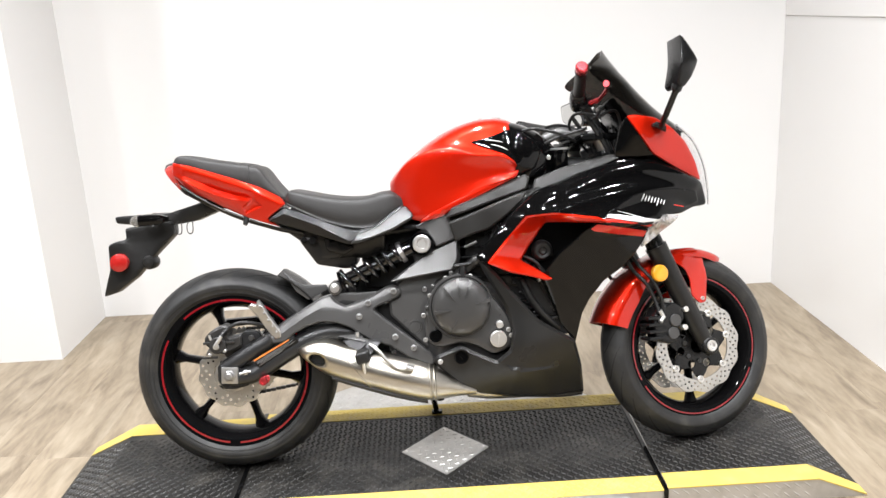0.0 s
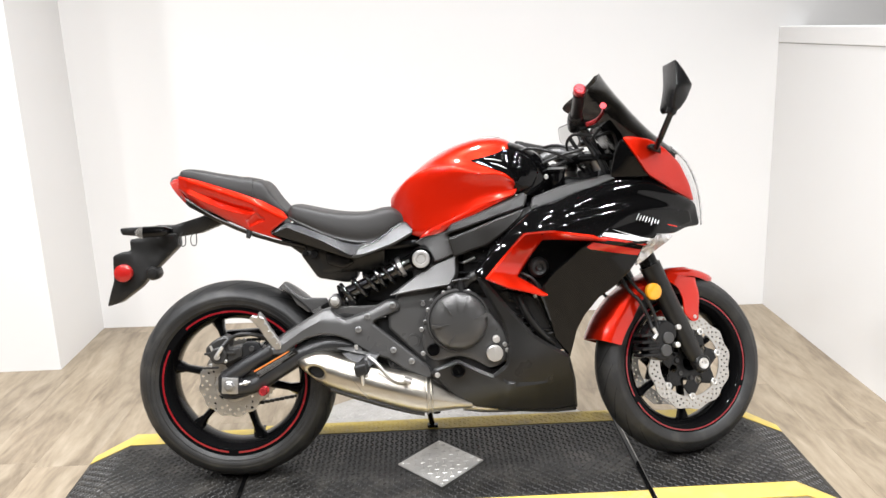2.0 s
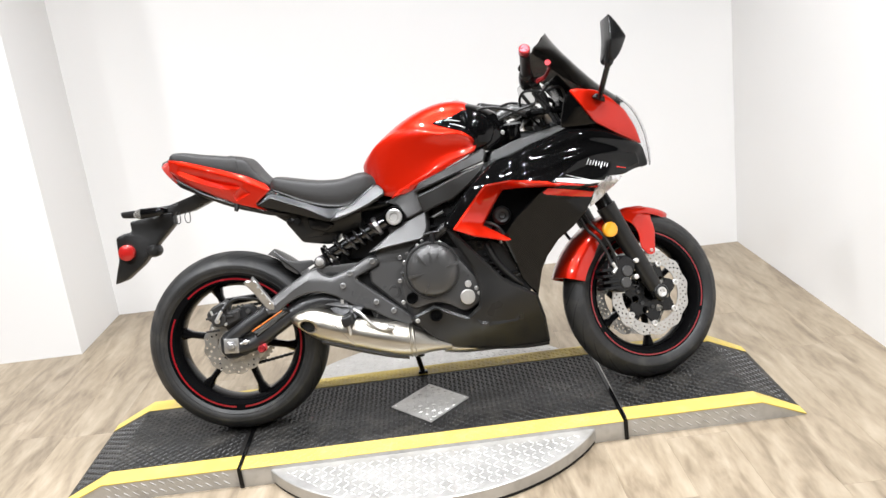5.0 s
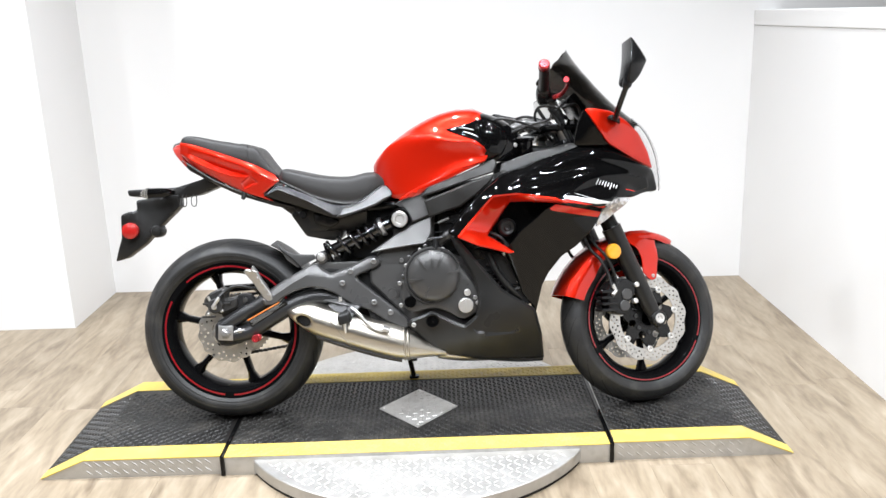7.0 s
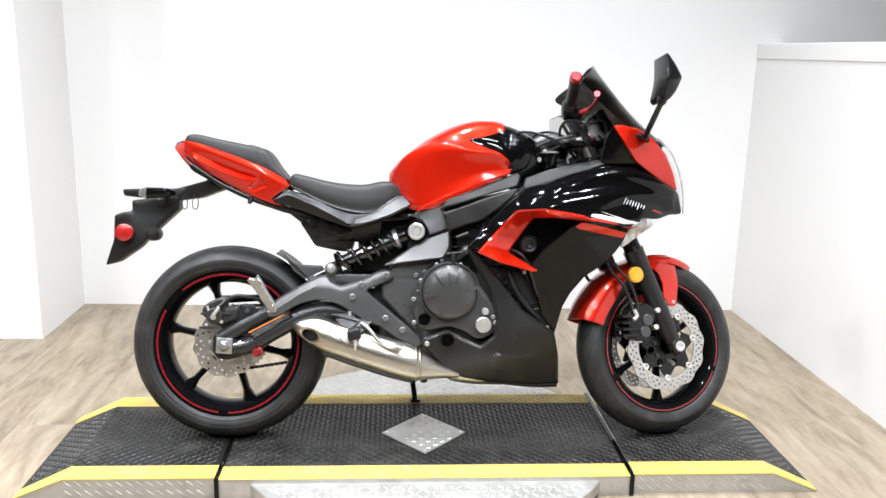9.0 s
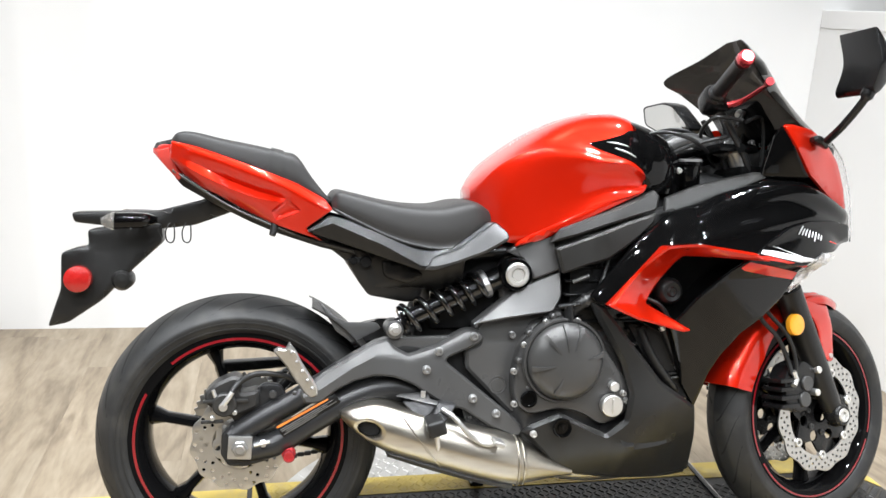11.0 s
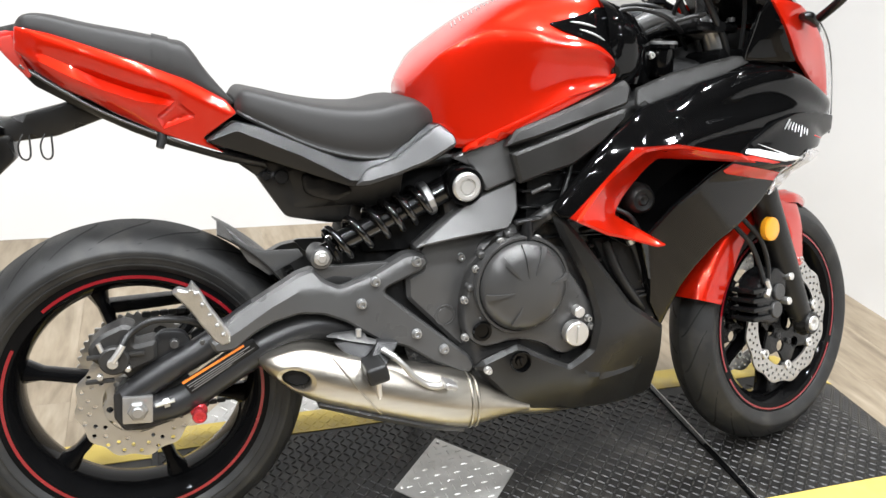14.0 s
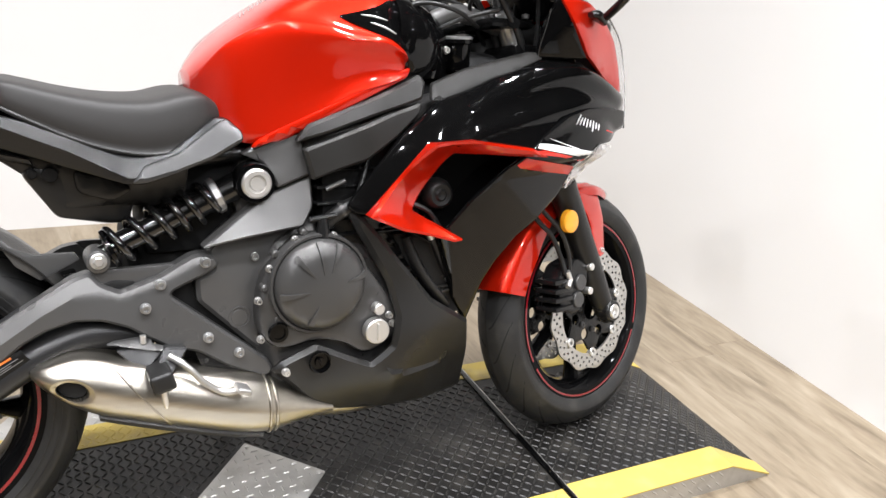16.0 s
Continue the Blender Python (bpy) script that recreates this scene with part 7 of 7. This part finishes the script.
part("fluid_reservoir", moved(revolve([(0.0001, -0.05), (0.02, -0.05), (0.024, -0.044), (0.024, 0.0), (0.028, 0.002), (0.028, 0.012), (0.0001, 0.012)], 28, "z"), Matrix.Translation((0.993, -0.09, 0.886))), GLOSS, bars, "round black reservoir")
part("reservoir_cap", moved(revolve([(0.0001, 0.013), (0.014, 0.013), (0.016, 0.0155), (0.025, 0.0155), (0.0285, 0.013), (0.0285, 0.0095)], 32, "z"), Matrix.Translation((0.993, -0.09, 0.886))), BOLTG, bars, "bright rimmed cap")
part("steering_nut", moved(revolve([(0.009, 0.014), (0.015, 0.014), (0.0175, 0.011), (0.0185, 0.002), (0.021, 0.0), (0.021, -0.01), (0.012, -0.01)], 12, "z"), Matrix.Translation((1.1, -0.06, 0.934)) @ Matrix.Rotation(radians(-24), 4, "Y")), BOLTG, bars, "bright knurled nut", smooth=False)
part("clamp_arm", tube(smooth_line([(0.95, -0.05, 0.925), (1.0, -0.05, 0.945), (1.05, -0.055, 0.936), (1.1, -0.06, 0.918)], 5), 0.017, 14), FRAMEG, bars)
for dv, du in ((0.0, 0.0), (0.02, 0.016), (0.045, -0.03)):
    part("control_cable", tube(smooth_line([(1.07 + du, -0.1 + dv, 0.99), (1.097 + du, -0.1 + dv, 0.947), (1.121 + du, -0.1 + dv, 0.908), (1.142 + du, -0.095 + dv, 0.86)], 5), 0.0062, 10), HOSE, bars)
part("bundle_clip", tube([(1.108, -0.107, 0.928), (1.118, -0.088, 0.928)], 0.011, 10), INNERB, bars)
part("top_clamp", moved(box(-0.36, -0.24, -0.13, 0.13, 0.627, 0.646, 0.008), ft), INNERB, bars)
for v in (-0.097, 0.097):
    part("fork_cap", moved(tube([Vector((0.012, v, 0)) + axis * 0.70, Vector((0.012, v, 0)) + axis * 0.725], [0.021, 0.017], 18), ft), BOLTG, bars)
part("ignition_barrel", moved(revolve([(0.0001, 0.012), (0.009, 0.012), (0.012, 0.015), (0.017, 0.014), (0.019, 0.008), (0.019, -0.02)], 24, "z"), ft @ Matrix.Translation((-0.262, 0.0, 0.66))), SATIN, bars)
for bu, bv in ((-0.335, -0.105), (-0.262, -0.128), (-0.335, 0.105), (-0.3, -0.03), (-0.3, 0.03)):
    part("clamp_bolt", moved(revolve([(0.0001, 0.004), (0.0035, 0.004), (0.004, 0.009), (0.0072, 0.009), (0.008, 0.007), (0.008, 0.0)], 14, "z"), ft @ Matrix.Translation((bu, bv, 0.646))), CASTG, bars)
part("brake_line_union", moved(tube([(-0.3, -0.125, 0.712), (-0.285, -0.118, 0.722), (-0.272, -0.1, 0.722)], 0.006, 10), ft), CHROME, bars)
cables = [[(-0.28, -0.12, 0.72), (-0.22, -0.09, 0.74), (-0.2, -0.05, 0.68), (-0.23, -0.04, 0.52)], [(-0.34, 0.13, 0.67), (-0.4, 0.06, 0.69), (-0.36, -0.02, 0.69), (-0.27, -0.06, 0.62), (-0.24, -0.05, 0.5)], [(-0.33, -0.17, 0.69), (-0.375, -0.13, 0.7), (-0.37, -0.08, 0.665), (-0.3, -0.05, 0.6)], [(-0.33, -0.15, 0.68), (-0.27, -0.12, 0.72), (-0.22, -0.06, 0.66), (-0.24, -0.03, 0.5)], [(-0.34, -0.13, 0.66), (-0.42, -0.10, 0.64), (-0.50, -0.07, 0.60), (-0.56, -0.04, 0.52)], [(-0.31, -0.16, 0.69), (-0.25, -0.15, 0.70), (-0.235, -0.13, 0.6), (-0.25, -0.1, 0.5)], [(-0.31, 0.14, 0.67), (-0.25, 0.1, 0.7), (-0.22, 0.04, 0.62), (-0.26, 0.02, 0.5)], [(-0.36, -0.09, 0.63), (-0.45, -0.12, 0.655), (-0.52, -0.09, 0.665), (-0.58, -0.03, 0.62)]]
part("stem_tube", tube([(1.103, -0.06, 0.932), (1.105, -0.06, 0.928), (1.139, -0.06, 0.853), (1.15, -0.06, 0.83)], [0.012, 0.0135, 0.0135, 0.0135], 22), DISC, bars, "polished fork tube")
# Dark filler added between tank and fork so the wall doesn't show through.
part("cockpit_filler", loft([(0.93, 0.05, 0.87, 0.79, 0), (1.0, 0.07, 0.878, 0.79, 0), (1.08, 0.08, 0.87, 0.79, 0), (1.16, 0.08, 0.87, 0.79, 0)], ROUND, 12), DARK, bars)
for c in cables:
    part("control_cable", moved(tube(smooth_line(c, 6), 0.0045, 8), ft), HOSE, bars)


# ---- floor planks ----
floor = structure("floor", box(-5.32, 5.5, -7.72, 1.75, -0.12, -0.0105), DARK, "light oak laminate floor of streaky planks running to the back wall", "floor")
PW, PL = 0.19, 1.29


def plank(x0, x1, y0, y1):
    bm = box(x0 + 0.0001, x1 - 0.0001, y0 + 0.0001, y1 - 0.0001, -0.0105, 0.0)
    top = [e for e in bm.edges if all(v.co.z > -0.001 for v in e.verts)]
    bmesh.ops.bevel(bm, geom=top, offset=0.0004, segments=1, affect="EDGES")
    return bm


meshes = {}
rng = random.Random(4)
x = -5.32
while x < 5.5 - 0.01:
    y = -7.72 - rng.random() * PL
    x1 = min(x + PW, 5.5)
    while y < 1.75:
        a, b = max(y, -7.72), min(y + PL, 1.75)
        if b - a > 0.02:
            key = (round(x1 - x, 3), round(b - a, 3))
            if key not in meshes:
                bm = plank(0, x1 - x, 0, b - a)
                me = bpy.data.meshes.new("plank")
                bm.to_mesh(me)
                bm.free()
                me.materials.append(OAK)
                meshes[key] = me
            ob = new("plank", meshes[key])
            ob.location = (x, a, 0)
            ob.parent = floor
        y += PL
    x = x1
